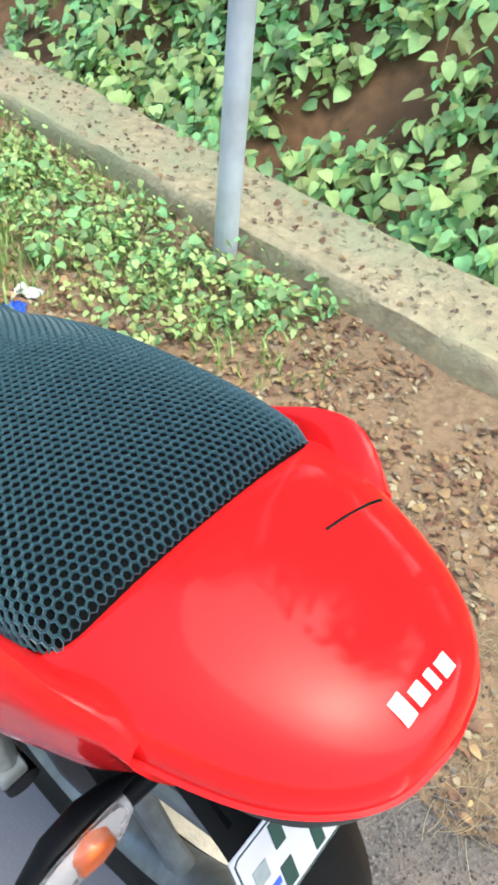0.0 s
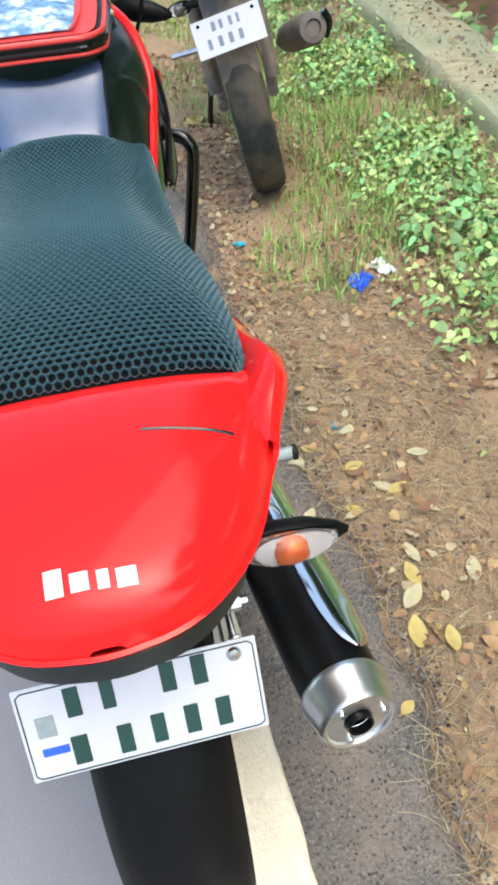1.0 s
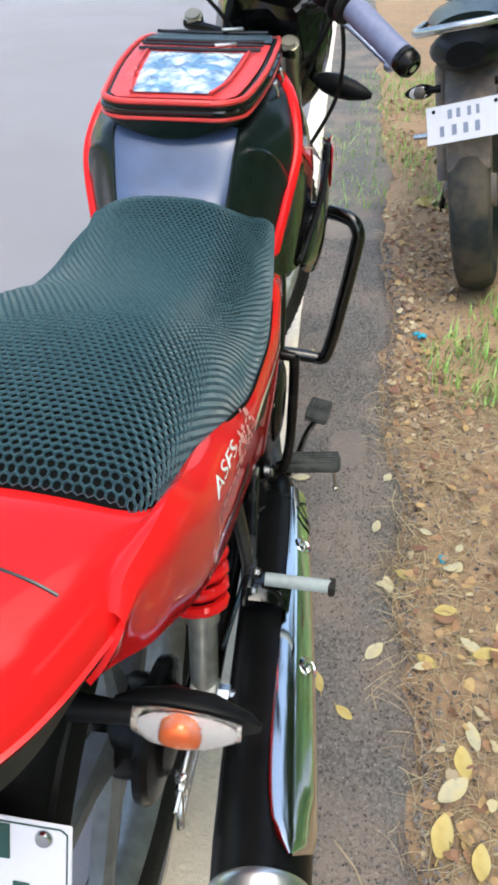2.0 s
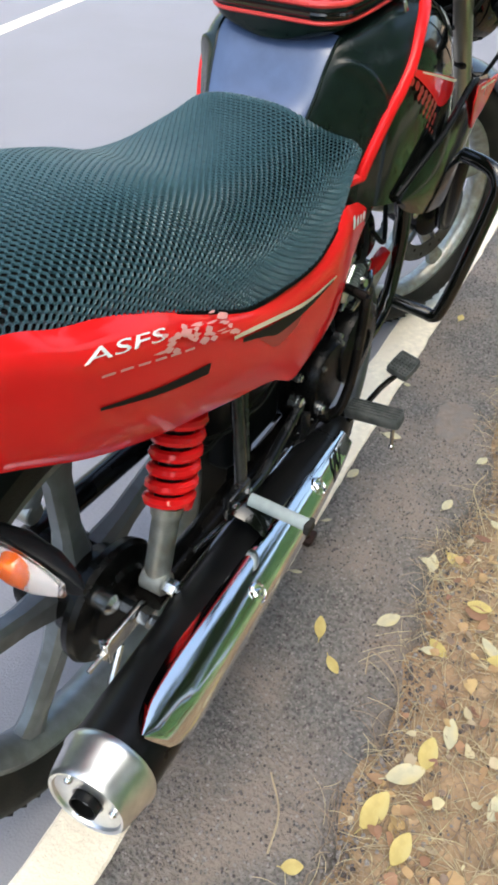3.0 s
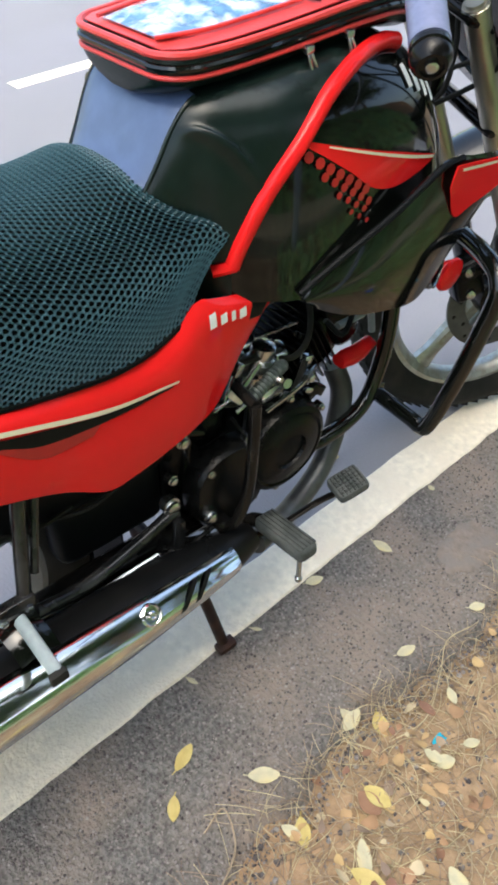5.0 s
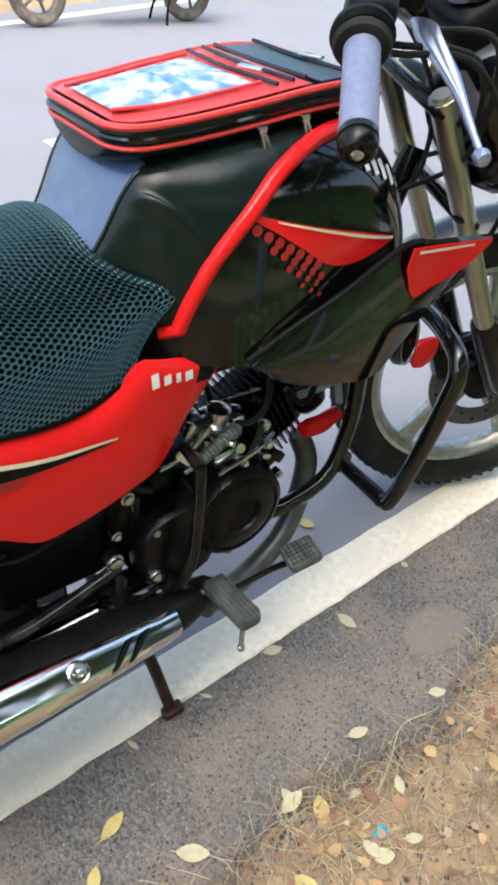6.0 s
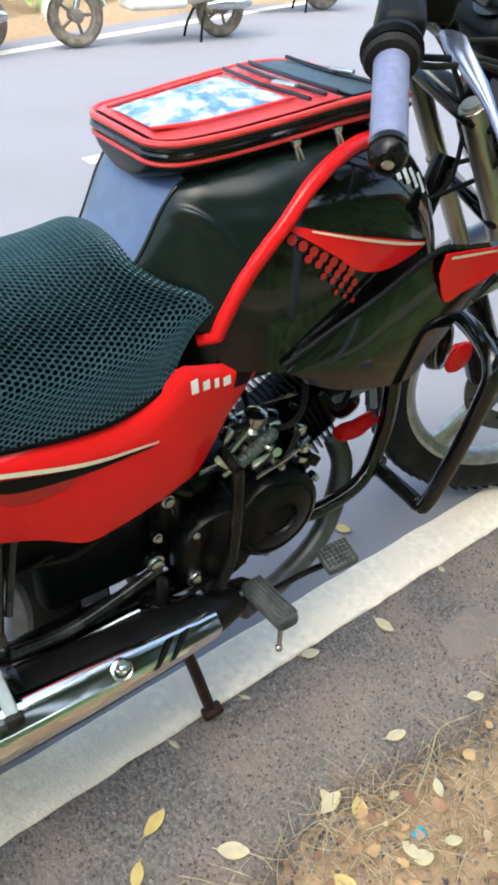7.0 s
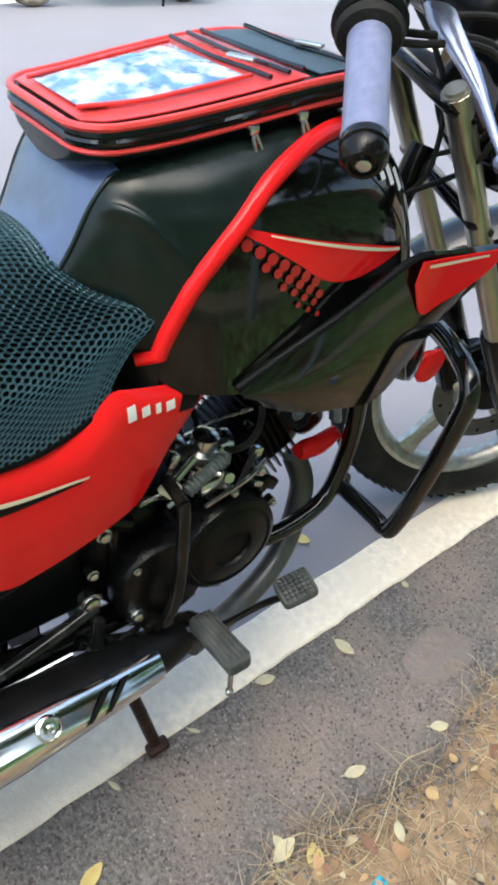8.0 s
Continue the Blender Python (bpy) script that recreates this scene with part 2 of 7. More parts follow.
def ramp(a, b, x):
    t = min(max((x - a) / (b - a), 0), 1)
    return t * t * (3 - 2 * t)


def section(s, zt, zb, w, n):
    """A point of a rounded cross-section, s from -1 (one lower edge) over 0 (crown) to 1: (u, z)."""
    a = abs(s) * math.pi / 2
    u = w * math.sin(a) ** (2 / n)
    z = zb + (zt - zb) * max(math.cos(a), 0) ** (2 / n)
    return math.copysign(u, s), z


def sheet(bm, P, thick=0.0):
    """A sheet over a grid of points; with thickness it becomes a shell."""
    V = [[bm.verts.new(p) for p in row] for row in P]
    fs = []
    for i in range(len(V) - 1):
        for k in range(len(V[0]) - 1):
            fs.append(bm.faces.new((V[i][k], V[i][k + 1], V[i + 1][k + 1], V[i + 1][k])))
    if thick:
        bmesh.ops.recalc_face_normals(bm, faces=bm.faces)
        bmesh.ops.solidify(bm, geom=fs, thickness=thick)
    return bm


def band(top, bottom, depth, nx=40, nz=8):
    """Points of a curved panel between an upper and a lower edge, both lists of (y, z); depth(y, z, k) gives its u, k from 0 at the upper edge to 1."""
    def resample(pts):
        q = smooth_path([(0, a, b) for a, b in pts], 8)
        d = [0]
        for a, b in zip(q, q[1:]):
            d.append(d[-1] + (b - a).length)
        out = []
        for i in range(nx + 1):
            x = d[-1] * i / nx
            j = max(k for k in range(len(d)) if d[k] <= x + 1e-9)
            j = min(j, len(q) - 2)
            out.append(q[j].lerp(q[j + 1], (x - d[j]) / max(d[j + 1] - d[j], 1e-9)))
        return out
    A, B = resample(top), resample(bottom)
    P = []
    for a, b in zip(A, B):
        row = []
        for k in range(nz + 1):
            p = a.lerp(b, k / nz)
            row.append(Vector((depth(p.y, p.z, k / nz), p.y, p.z)))
        P.append(row)
    return P


def mirrored(P):
    return [[Vector((-p.x, p.y, p.z)) for p in row] for row in P]

# ---- the setting ----
def grid_sheet(x0, x1, y0, y1, nx, ny, height):
    return [[Vector((x0 + (x1 - x0) * i / nx, y0 + (y1 - y0) * k / ny, 0)) + Vector((0, 0, height(x0 + (x1 - x0) * i / nx, y0 + (y1 - y0) * k / ny))) for k in range(ny + 1)] for i in range(nx + 1)]


def fractal(x, y, s, seed=0.0):
    return noise.fractal(Vector((x * s, y * s, seed)), 1.0, 2.0, 4)


bm = bmesh.new()
sheet(bm, grid_sheet(-220, 220, -220, 220, 8, 8, lambda x, y: -0.06))
tagged(part("ground", bm, SOIL), "bare brown earth reaching to the distance", "ground", kind="structure")


def road_edge(y):
    """The ragged edge of the asphalt on the verge's side."""
    return 0.40 + 0.02 * y + 0.05 * fractal(3.0, y, 2.2, 5.0) + 0.02 * fractal(9.0, y, 9.0, 2.0)


LINE_L, LINE_R = 0.052, 0.15
bm = bmesh.new()
rows = []
for i in range(121):
    y = -40 + i * 1.0
    rows.append([Vector((x - 0.0 * y, y, z)) for x, z in ((-6.6, -0.055), (-6.55, 0.0), (-4, 0.0), (-2, 0.0), (LINE_L + 0.03, 0.0))])
sheet(bm, rows)
tagged(part("road", bm, ROAD, smooth=0), "pale grey worn asphalt road, dry", "road", kind="structure")

bm = bmesh.new()
rows = []
for i in range(361):
    y = -4.2 + i * 0.03
    e = road_edge(y)
    r = []
    for k in range(25):
        x = LINE_R - 0.12 + (e + 0.12 - LINE_R) * k / 24
        r.append(Vector((x, y, -0.002 + 0.0022 * fractal(x, y, 40, 1.0) - 0.02 * ramp(e - 0.03, e, x))))
    rows.append(r)
for y in (9, 14, 25, 60):
    rows.append([Vector((LINE_R - 0.12 + (0.5 + 0.12 - LINE_R) * k / 24, y, -0.002)) for k in range(25)])
sheet(bm, rows)
tagged(part("road_shoulder", bm, SHOULDER), "dark coarse asphalt shoulder with brown dust", "road shoulder", kind="structure")


def painted_line(name, x0, x1, y0, y1, slope, label, ragged=0.004):
    """A painted line, a thin film with ragged edges."""
    bm = bmesh.new()
    rows = []
    n = int((y1 - y0) / 0.03)
    for i in range(n + 1):
        y = y0 + (y1 - y0) * i / n
        a = x0 + slope * y + ragged * fractal(1.0, y, 12, 3.0)
        b = x1 + slope * y + ragged * fractal(7.0, y, 14, 8.0)
        rows.append([Vector((a, y, 0.0005)), Vector((a + 0.004, y, 0.0035))] + [Vector((a + (b - a) * k / 5, y, 0.004 + 0.0006 * fractal(a + k, y, 30))) for k in range(1, 5)] + [Vector((b - 0.004, y, 0.0035)), Vector((b, y, 0.0005))])
    sheet(bm, rows)
    return tagged(part(name, bm, LINE, smooth=12), label, "road marking", kind="structure")


painted_line("road_edge_line", LINE_L, LINE_R, -9, 16, 0.0, "worn cream-white edge line on the asphalt")
painted_line("road_centre_line", -2.45, -2.35, 1.6, 6.0, -0.133, "white centre line on the pale road", 0.002)
painted_line("road_far_line", -4.79, -4.65, -2, 9, -0.28, "white line along the far side of the road", 0.002)


def soil_height(x, y):
    e = road_edge(y)
    h = -0.022 + 0.030 * ramp(e - 0.05, e + 0.07, x + 0.05 * fractal(x, y, 11, 3.0))
    return h + 0.012 * fractal(x, y, 5, 7.0) * ramp(e, e + 0.15, x) + 0.004 * fractal(x, y, 40, 4.0) + 0.03 * ramp(0.9, 1.5, x)


bm = bmesh.new()
sheet(bm, grid_sheet(0.26, 2.6, -4.2, 9.5, 110, 400, soil_height))
tagged(part("verge", bm, SOIL), "brown earth verge with dust and grit", "verge", kind="structure")


def wall_x(y):
    return 1.345 + 0.125 * y


WALL_W, WALL_H = 0.36, 0.125
bm = bmesh.new()
rows = []
for i in range(321):
    y = -6.0 + i * 0.05
    x = wall_x(y)
    prof = [(0.0, -0.05), (0.0, 0.03), (0.002, 0.08), (0.006, WALL_H - 0.012), (0.018, WALL_H), (0.08, WALL_H), (0.15, WALL_H), (0.22, WALL_H), (0.30, WALL_H), (0.345, WALL_H - 0.004), (WALL_W, WALL_H - 0.02), (WALL_W, 0.03), (WALL_W, -0.05)]
    rows.append([Vector((x + a + 0.008 * fractal(a * 9, y, 4, b * 30), y, b + 0.008 * fractal(a * 5, y, 7, 2.0) * (b > 0))) for a, b in prof])
sheet(bm, rows)
tagged(part("low_wall", bm, CONCRETE), "low mossy concrete wall littered with dead leaves", "low wall", kind="structure")


def bank_height(x, y):
    d = x - (wall_x(y) + WALL_W)
    return -0.03 + 1.0 * ramp(-0.05, 1.4, d) + 1.5 * ramp(1.0, 3.0, d) + 0.16 * fractal(x, y, 1.6, 3.0) * ramp(0.05, 0.5, d) + 0.05 * fractal(x, y, 6, 8.0) * ramp(0.0, 0.3, d)


bm = bmesh.new()
P = []
for i in range(70):
    row = []
    for k in range(180):
        y = -5 + k * 0.1
        x = wall_x(y) + WALL_W - 0.01 + 5.0 * (i / 69) ** 1.4
        row.append(Vector((x, y, bank_height(x, y))))
    P.append(row)
sheet(bm, P)
tagged(part("bank", bm, BANKSOIL), "steep reddish earth bank behind the low wall", "bank", kind="structure")


# ---- leaves and plants ----
def leaf_mass(name, spots, material, label, category, rnd, size=(0.05, 0.09), tilt=55, parent=None):
    """Many separate leaves; spots: (x, y, z, outward direction)."""
    vs, fs = [], []
    pts = [(0.0, 0.0), (-0.02, 0.34), (0.18, 0.53), (0.48, 0.50), (0.78, 0.28), (1.0, 0.0)]
    for x, y, z, out in spots:
        l = rnd.uniform(*size)
        w = l * rnd.uniform(0.42, 0.95)
        turn = Euler((radians(rnd.uniform(-35, 35)), radians(rnd.uniform(-10, tilt)), out + radians(rnd.uniform(-75, 75)))).to_matrix()
        at = Vector((x, y, z))
        i = len(vs)
        for a, b in pts:
            zz = -0.25 * a * a * l
            vs.append(at + turn @ Vector((a * l, 0, zz)))
        for sgn in (-1, 1):
            for a, b in pts[1:5]:
                vs.append(at + turn @ Vector((a * l, sgn * b * w, -0.25 * a * a * l + 0.18 * b * w)))
        for o in (6, 10):
            q = [(i, i + o, i + o + 1, i + 2), (i + 2, i + o + 1, i + o + 2, i + 3), (i + 3, i + o + 2, i + o + 3, i + 4), (i + 4, i + o + 3, i + 5)]
            fs += q if o == 10 else [t[::-1] for t in q]
    me = bpy.data.meshes.new(name)
    me.from_pydata(vs, [], fs)
    me.materials.append(material)
    me.shade_smooth()
    ob = new(name, me)
    return tagged(ob, label, category, kind="stuff")


rnd = random.Random(11)


def clumps(count, where, spread, per, lift):
    """Leaf spots gathered in clumps on a surface."""
    out = []
    for _ in range(count):
        cx, cy = where()
        r = rnd.uniform(*spread)
        for _ in range(rnd.randint(*per)):
            a, d = rnd.uniform(0, 6.28), r * math.sqrt(rnd.random())
            out.append((cx + d * math.cos(a), cy + d * math.sin(a), rnd.uniform(*lift) * (1 - 0.5 * d / r), a))
    return out


def on_bank():
    y = rnd.uniform(-3.2, 7.5)
    return wall_x(y) + WALL_W + 0.05 + 3.2 * rnd.random() ** 1.15, y


def bank_spots(count, lift, per=(14, 34), spread=(0.10, 0.26)):
    s = clumps(count, on_bank, spread, per, lift)
    keep = []
    for x, y, z, a in s:
        if fractal(x, y, 1.1, 30.0) < -0.42 or x < wall_x(y) + WALL_W - 0.04:
            continue
        keep.append((x, y, bank_height(x, y) + z, math.pi + rnd.uniform(-0.9, 0.9)))
    return keep


leaf_mass("bank_foliage", bank_spots(1400, (0.02, 0.24)), LEAF, "dense green creeper leaves on the earth bank", "foliage", rnd, (0.032, 0.075))
leaf_mass("bank_foliage", bank_spots(1200, (0.03, 0.28)), LEAFY, "bright yellow-green leafy weeds on the bank", "foliage", rnd, (0.032, 0.075))


def weed_spots(count):
    def where():
        y = rnd.uniform(0.35, 5.5)
        return wall_x(y) - 0.05 - 0.50 * rnd.random() ** 1.1, y
    out = []
    for x, y, z, a in clumps(count, where, (0.06, 0.15), (9, 22), (0.02, 0.13)):
        if fractal(x, y, 1.5, 60.0) < -0.28 or x > wall_x(y) - 0.02 or (abs(x - 1.405) < 0.05 and abs(y - 0.905) < 0.06):
            continue
        out.append((x, y, soil_height(x, y) + z, a))
    return out


leaf_mass("verge_weeds", weed_spots(190), LEAF, "low broad-leaved green weeds on the verge", "weeds", rnd, (0.018, 0.042), 45)
leaf_mass("verge_weeds", weed_spots(420), LEAFY, "light green young weeds beside the low wall", "weeds", rnd, (0.012, 0.028), 45)


def blades(name, spots, material, label, category, height, lean=0.5, width=0.004):
    vs, fs = [], []
    for x, y, z in spots:
        a, h, b = rnd.uniform(0, 6.28), rnd.uniform(*height), rnd.uniform(0.1, lean)
        d, s = Vector((math.cos(a), math.sin(a), 0)), Vector((-math.sin(a), math.cos(a), 0)) * width * rnd.uniform(0.5, 1.2)
        i = len(vs)
        for k in range(4):
            t = k / 3
            p = Vector((x, y, z)) + d * b * h * t * t + Vector((0, 0, h * (t - 0.35 * b * t * t)))
            w = s * (1 - t * 0.95)
            vs.extend((p - w, p + w))
        for k in range(3):
            fs.append((i + 2 * k, i + 2 * k + 1, i + 2 * k + 3, i + 2 * k + 2))
    me = bpy.data.meshes.new(name)
    me.from_pydata(vs, [], fs)
    me.materials.append(material)
    return tagged(new(name, me), label, category, kind="stuff")


tufts = []
for cx, cy, r, n in [(1.0, 1.7, 0.22, 420), (0.95, 2.3, 0.25, 420), (1.15, 0.9, 0.2, 260), (0.62, 1.30, 0.12, 150), (0.72, 1.15, 0.07, 90), (1.25, 3.0, 0.3, 500), (1.05, 3.8, 0.3, 400), (0.95, 1.25, 0.12, 110), (0.35, 3.3, 0.25, 300), (0.3, 2.7, 0.15, 150), (0.55, 4.4, 0.4, 500), (0.85, 1.5, 0.2, 300), (1.1, 2.6, 0.25, 400), (0.8, 2.9, 0.3, 350), (1.1, 0.55, 0.15, 150), (1.3, 1.6, 0.3, 600), (1.35, 2.3, 0.32, 700), (1.2, 2.0, 0.3, 500), (1.35, 3.2, 0.35, 700), (1.3, 4.2, 0.4, 700), (0.95, 4.4, 0.4, 500)]:
    for _ in range(n):
        a, d = rnd.uniform(0, 6.28), r * math.sqrt(rnd.random())
        x, y = cx + d * math.cos(a), cy + d * math.sin(a) * 1.6
        tufts.append((x, y, soil_height(x, y) - 0.002))
blades("grass_tufts", tufts, GRASS, "bright green grass tufts on the verge", "grass", (0.03, 0.085), 0.9)
straw = []
for k in range(7500):
    y = rnd.uniform(-0.5, 1.2) if k % 3 else rnd.uniform(-0.7, 4.5)
    x = road_edge(y) - 0.03 + (0.45 if k % 3 else 1.0) * rnd.random()
    straw.append((x, y))


roots = []
for _ in range(900):
    x, y = on_bank()
    roots.append((x, y, bank_height(x, y) + 0.02))
blades("dry_roots", roots, DRY, "brown dry stems and roots on the earth bank", "roots", (0.08, 0.30), 1.5, 0.003)

# a patch of dried mud on the shoulder
bm = bmesh.new()
ring, inner = [], []
for k in range(40):
    a = 2 * math.pi * k / 40
    r = 1 + 0.25 * noise.noise(Vector((math.cos(a) * 2, math.sin(a) * 2, 7.0))) + 0.25 * noise.noise(Vector((math.cos(a) * 7, math.sin(a) * 7, 3.0)))
    ring.append(bm.verts.new((0.305 + 0.045 * r * math.cos(a), 0.945 + 0.075 * r * math.sin(a), 0.0005)))
    inner.append(bm.verts.new((0.305 + 0.038 * r * math.cos(a), 0.945 + 0.066 * r * math.sin(a), 0.0035)))
skin(bm, [ring, inner], True, False)
bm.faces.new(inner)
tagged(part("mud_patch", bm, DUST), "thin patch of dried pale mud on the asphalt", "mud")


def lying_stalks(name, spots, material, label, length, r=0.0009):
    vs, fs = [], []
    for x, y in spots:
        a, l, c = rnd.uniform(0, 6.28), rnd.uniform(*length), rnd.uniform(-0.6, 0.6)
        i = len(vs)
        for k in range(6):
            t = k / 5
            px, py = x + l * t * math.cos(a + c * t), y + l * t * math.sin(a + c * t)
            z = max(soil_height(px, py) if px > road_edge(py) - 0.04 else 0.0, 0.0) + 0.002 + 0.006 * math.sin(math.pi * t)
            n = Vector((-math.sin(a + c * t), math.cos(a + c * t), 0)) * r
            vs.extend((Vector((px, py, z)) - n, Vector((px, py, z + r * 1.6)), Vector((px, py, z)) + n))
        for k in range(5):
            j = i + 3 * k
            fs.extend(((j, j + 1, j + 4, j + 3), (j + 1, j + 2, j + 5, j + 4)))
    me = bpy.data.meshes.new(name)
    me.from_pydata(vs, [], fs)
    me.materials.append(material)
    return tagged(new(name, me), label, "straw", kind="stuff")


lying_stalks("straw_litter", straw, STRAW, "thin dry stalks and pine needles on the earth", (0.02, 0.075), 0.0005)

# grit and pebbles in the asphalt's surface and on the earth
vs, fs = [], []
for k in range(26000):
    y = rnd.uniform(-0.6, 2.2)
    e = road_edge(y)
    x = rnd.uniform(LINE_R - 0.01, e + 0.02) if k % 4 else e + 0.5 * rnd.random() ** 2
    r = rnd.uniform(0.0010, 0.0026) if k % 12 else rnd.uniform(0.0026, 0.0052)
    z = max(soil_height(x, y), -0.002) if x > e - 0.05 else -0.001
    c = Vector((x, y, z + r * 0.1))
    i = len(vs)
    a = rnd.uniform(0, 6.28)
    for q in range(5):
        vs.append(c + Vector((math.cos(a + q * 1.257), math.sin(a + q * 1.257), 0)) * r * rnd.uniform(0.8, 1.3) + Vector((0, 0, -0.3 * r)))
    for q in range(5):
        vs.append(c + Vector((math.cos(a + 0.4 + q * 1.257), math.sin(a + 0.4 + q * 1.257), 0)) * r * rnd.uniform(0.4, 0.8) + Vector((0, 0, r * rnd.uniform(0.4, 0.8))))
    for q in range(5):
        p = (q + 1) % 5
        fs.append((i + q, i + p, i + 5 + p, i + 5 + q))
    fs.append((i + 5, i + 6, i + 7, i + 8, i + 9))
me = bpy.data.meshes.new("grit")
me.from_pydata(vs, [], fs)
me.materials.append(GRAVEL)
tagged(new("grit", me), "dark and pale grit in the rough asphalt surface", "gravel", kind="stuff")

litter_d, litter_p = [], []
for _ in range(15000):
    y = rnd.uniform(-0.8, 4.2)
    x = rnd.uniform(road_edge(y) + 0.0, wall_x(y) - 0.01)
    if fractal(x, y, 2.0, 44.0) < -0.25 or (x < road_edge(y) + 0.35 and y < 1.1 and rnd.random() < 0.66):
        continue
    (litter_d if rnd.random() < 0.62 else litter_p).append((x, y, soil_height(x, y) + rnd.uniform(0.004, 0.016), rnd.uniform(0, 6.28)))
for _ in range(1300):
    y = rnd.uniform(-0.8, 5.0)
    x = wall_x(y) + rnd.uniform(0.02, WALL_W - 0.03)
    (litter_d if rnd.random() < 0.2 else litter_p).append((x, y, WALL_H + rnd.uniform(0.004, 0.014), rnd.uniform(0, 6.28)))
leaf_mass("leaf_litter", litter_d, DRY, "brown dry leaves scattered on the earth", "leaf litter", rnd, (0.009, 0.028), 22)
leaf_mass("leaf_litter", litter_p, STRAW, "pale dry leaves and chips on earth and wall", "leaf litter", rnd, (0.007, 0.024), 22)


def fallen_leaf(x, y, z, length, width, turn, material, label, curl):
    bm = bmesh.new()
    rows = []
    for i in range(9):
        t = i / 8
        w = width * (math.sin(math.pi * min(t * 0.93 + 0.04, 1)) ** 0.8)
        rows.append([Vector((length * (t - 0.5), w * s, 0.004 + curl * (s * s) * w + 0.5 * curl * (t - 0.5) ** 2 * length + (0.0012 if s == 0 else 0))) for s in (-0.5, -0.25, 0, 0.25, 0.5)])
    sheet(bm, rows, 0.0006)
    tube(bm, [(-length * 0.5, 0, 0.005), (-length * 0.68, 0.002, 0.004)], 0.0008, 5, 1)
    ob = part("fallen_leaf", bm, material)
    ob.matrix_world = pose(x, y, z, 0, 0, turn)
    return tagged(ob, label, "leaf", "fallen leaves on the shoulder")


NEAR_LEAVES = [(0.195, 0.818, 0.040, 0.021, 10, 0), (0.163, 0.665, 0.034, 0.019, 70, 0), (0.364, 0.677, 0.036, 0.018, 75, 0), (0.383, 0.519, 0.042, 0.022, 100, 0),
               (0.418, 0.546, 0.040, 0.024, -30, 1), (0.393, 0.839, 0.03, 0.018, 60, 0), (0.520, 0.569, 0.032, 0.022, 60, 0), (0.451, 0.617, 0.032, 0.015, 0, 2),
               (0.465, 0.663, 0.028, 0.015, -30, 0), (0.353, 0.361, 0.046, 0.024, 50, 0), (0.254, 0.290, 0.044, 0.02, 110, 1), (0.301, 0.234, 0.034, 0.018, -40, 1),
               (-0.037, 0.925, 0.034, 0.024, 30, 1), (0.164, 1.011, 0.016, 0.012, 0, 0), (0.486, 0.456, 0.042, 0.026, 10, 1), (0.446, 0.346, 0.04, 0.022, -35, 1),
               (0.526, 0.381, 0.05, 0.02, -40, 0), (0.547, 0.366, 0.05, 0.024, 20, 1), (0.196, 1.365, 0.03, 0.018, 90, 1), (0.466, 0.117, 0.06, 0.03, 40, 0),
               (0.486, 0.162, 0.055, 0.028, 90, 1), (0.507, 0.209, 0.05, 0.022, 100, 0), (0.444, 0.050, 0.065, 0.032, 75, 1), (0.484, 0.441, 0.04, 0.03, 0, 2),
               (0.493, 0.016, 0.05, 0.026, 80, 1), (0.375, 0.519, 0.03, 0.016, 0, 0), (0.435, 0.335, 0.03, 0.016, 20, 0), (0.372, -0.069, 0.03, 0.02, 30, 1),
               (0.505, 0.560, 0.03, 0.018, 10, 0), (0.53, 0.622, 0.026, 0.015, 60, 0), (0.167, 0.377, 0.022, 0.008, 20, 0), (0.166, 0.519, 0.02, 0.007, 40, 0),
               (0.58, 0.3, 0.05, 0.025, 15, 2), (0.60, 0.14, 0.055, 0.028, 70, 0), (0.56, -0.02, 0.06, 0.03, 130, 2), (0.63, 0.45, 0.045, 0.024, 160, 0)]
for x, y, a, b, turn, k in NEAR_LEAVES:
    z = max(soil_height(x, y), 0.0) + (0.004 if LINE_L < x < LINE_R else 0.001) + (0.004 if x > 0.42 else 0)
    fallen_leaf(x, y, z, a, b, turn, (PALE, YELLOW, DRY)[k], ("pale cream dry leaf lying on the ground", "yellow fallen leaf lying on the ground", "curled brown dead leaf on the earth")[k], (0.25, 0.35, 0.6)[k])


def twig(pts, r, label):
    bm = bmesh.new()
    tube(bm, pts, r, 6, 6)
    return tagged(part("twig", bm, STRAW), label, "twig", "twigs on the shoulder")


twig([(0.355, 0.245, 0.006), (0.35, 0.285, 0.012), (0.40, 0.262, 0.010), (0.425, 0.20, 0.010), (0.42, 0.16, 0.006)], 0.0014, "pale hooked dry twig on the asphalt edge")
twig([(0.29, 0.03, 0.004), (0.325, -0.015, 0.006), (0.335, -0.07, 0.004)], 0.0016, "thin pale twig lying on the asphalt")
twig([(0.41, 0.80, 0.004), (0.40, 0.74, 0.01), (0.43, 0.68, 0.01), (0.46, 0.60, 0.012), (0.44, 0.52, 0.006)], 0.001, "long thin dry stalk lying on the ground")


def scrap(x, y, size, material, label):
    """A crumpled scrap of plastic film."""
    bm = bmesh.new()
    r2 = random.Random(int(x * 1000))
    P = [[Vector((size * (i / 6 - 0.5) * (1 + 0.2 * r2.random()), size * 0.6 * (k / 6 - 0.5) * (1 + 0.3 * r2.random()), size * 0.25 * r2.random())) for k in range(7)] for i in range(7)]
    sheet(bm, P, 0.0006)
    ob = part("plastic_scrap", bm, material)
    ob.matrix_world = pose(x, y, max(soil_height(x, y), 0) + 0.004, 0, 0, r2.uniform(0, 180))
    return tagged(ob, label, "litter", "plastic scraps on the verge")


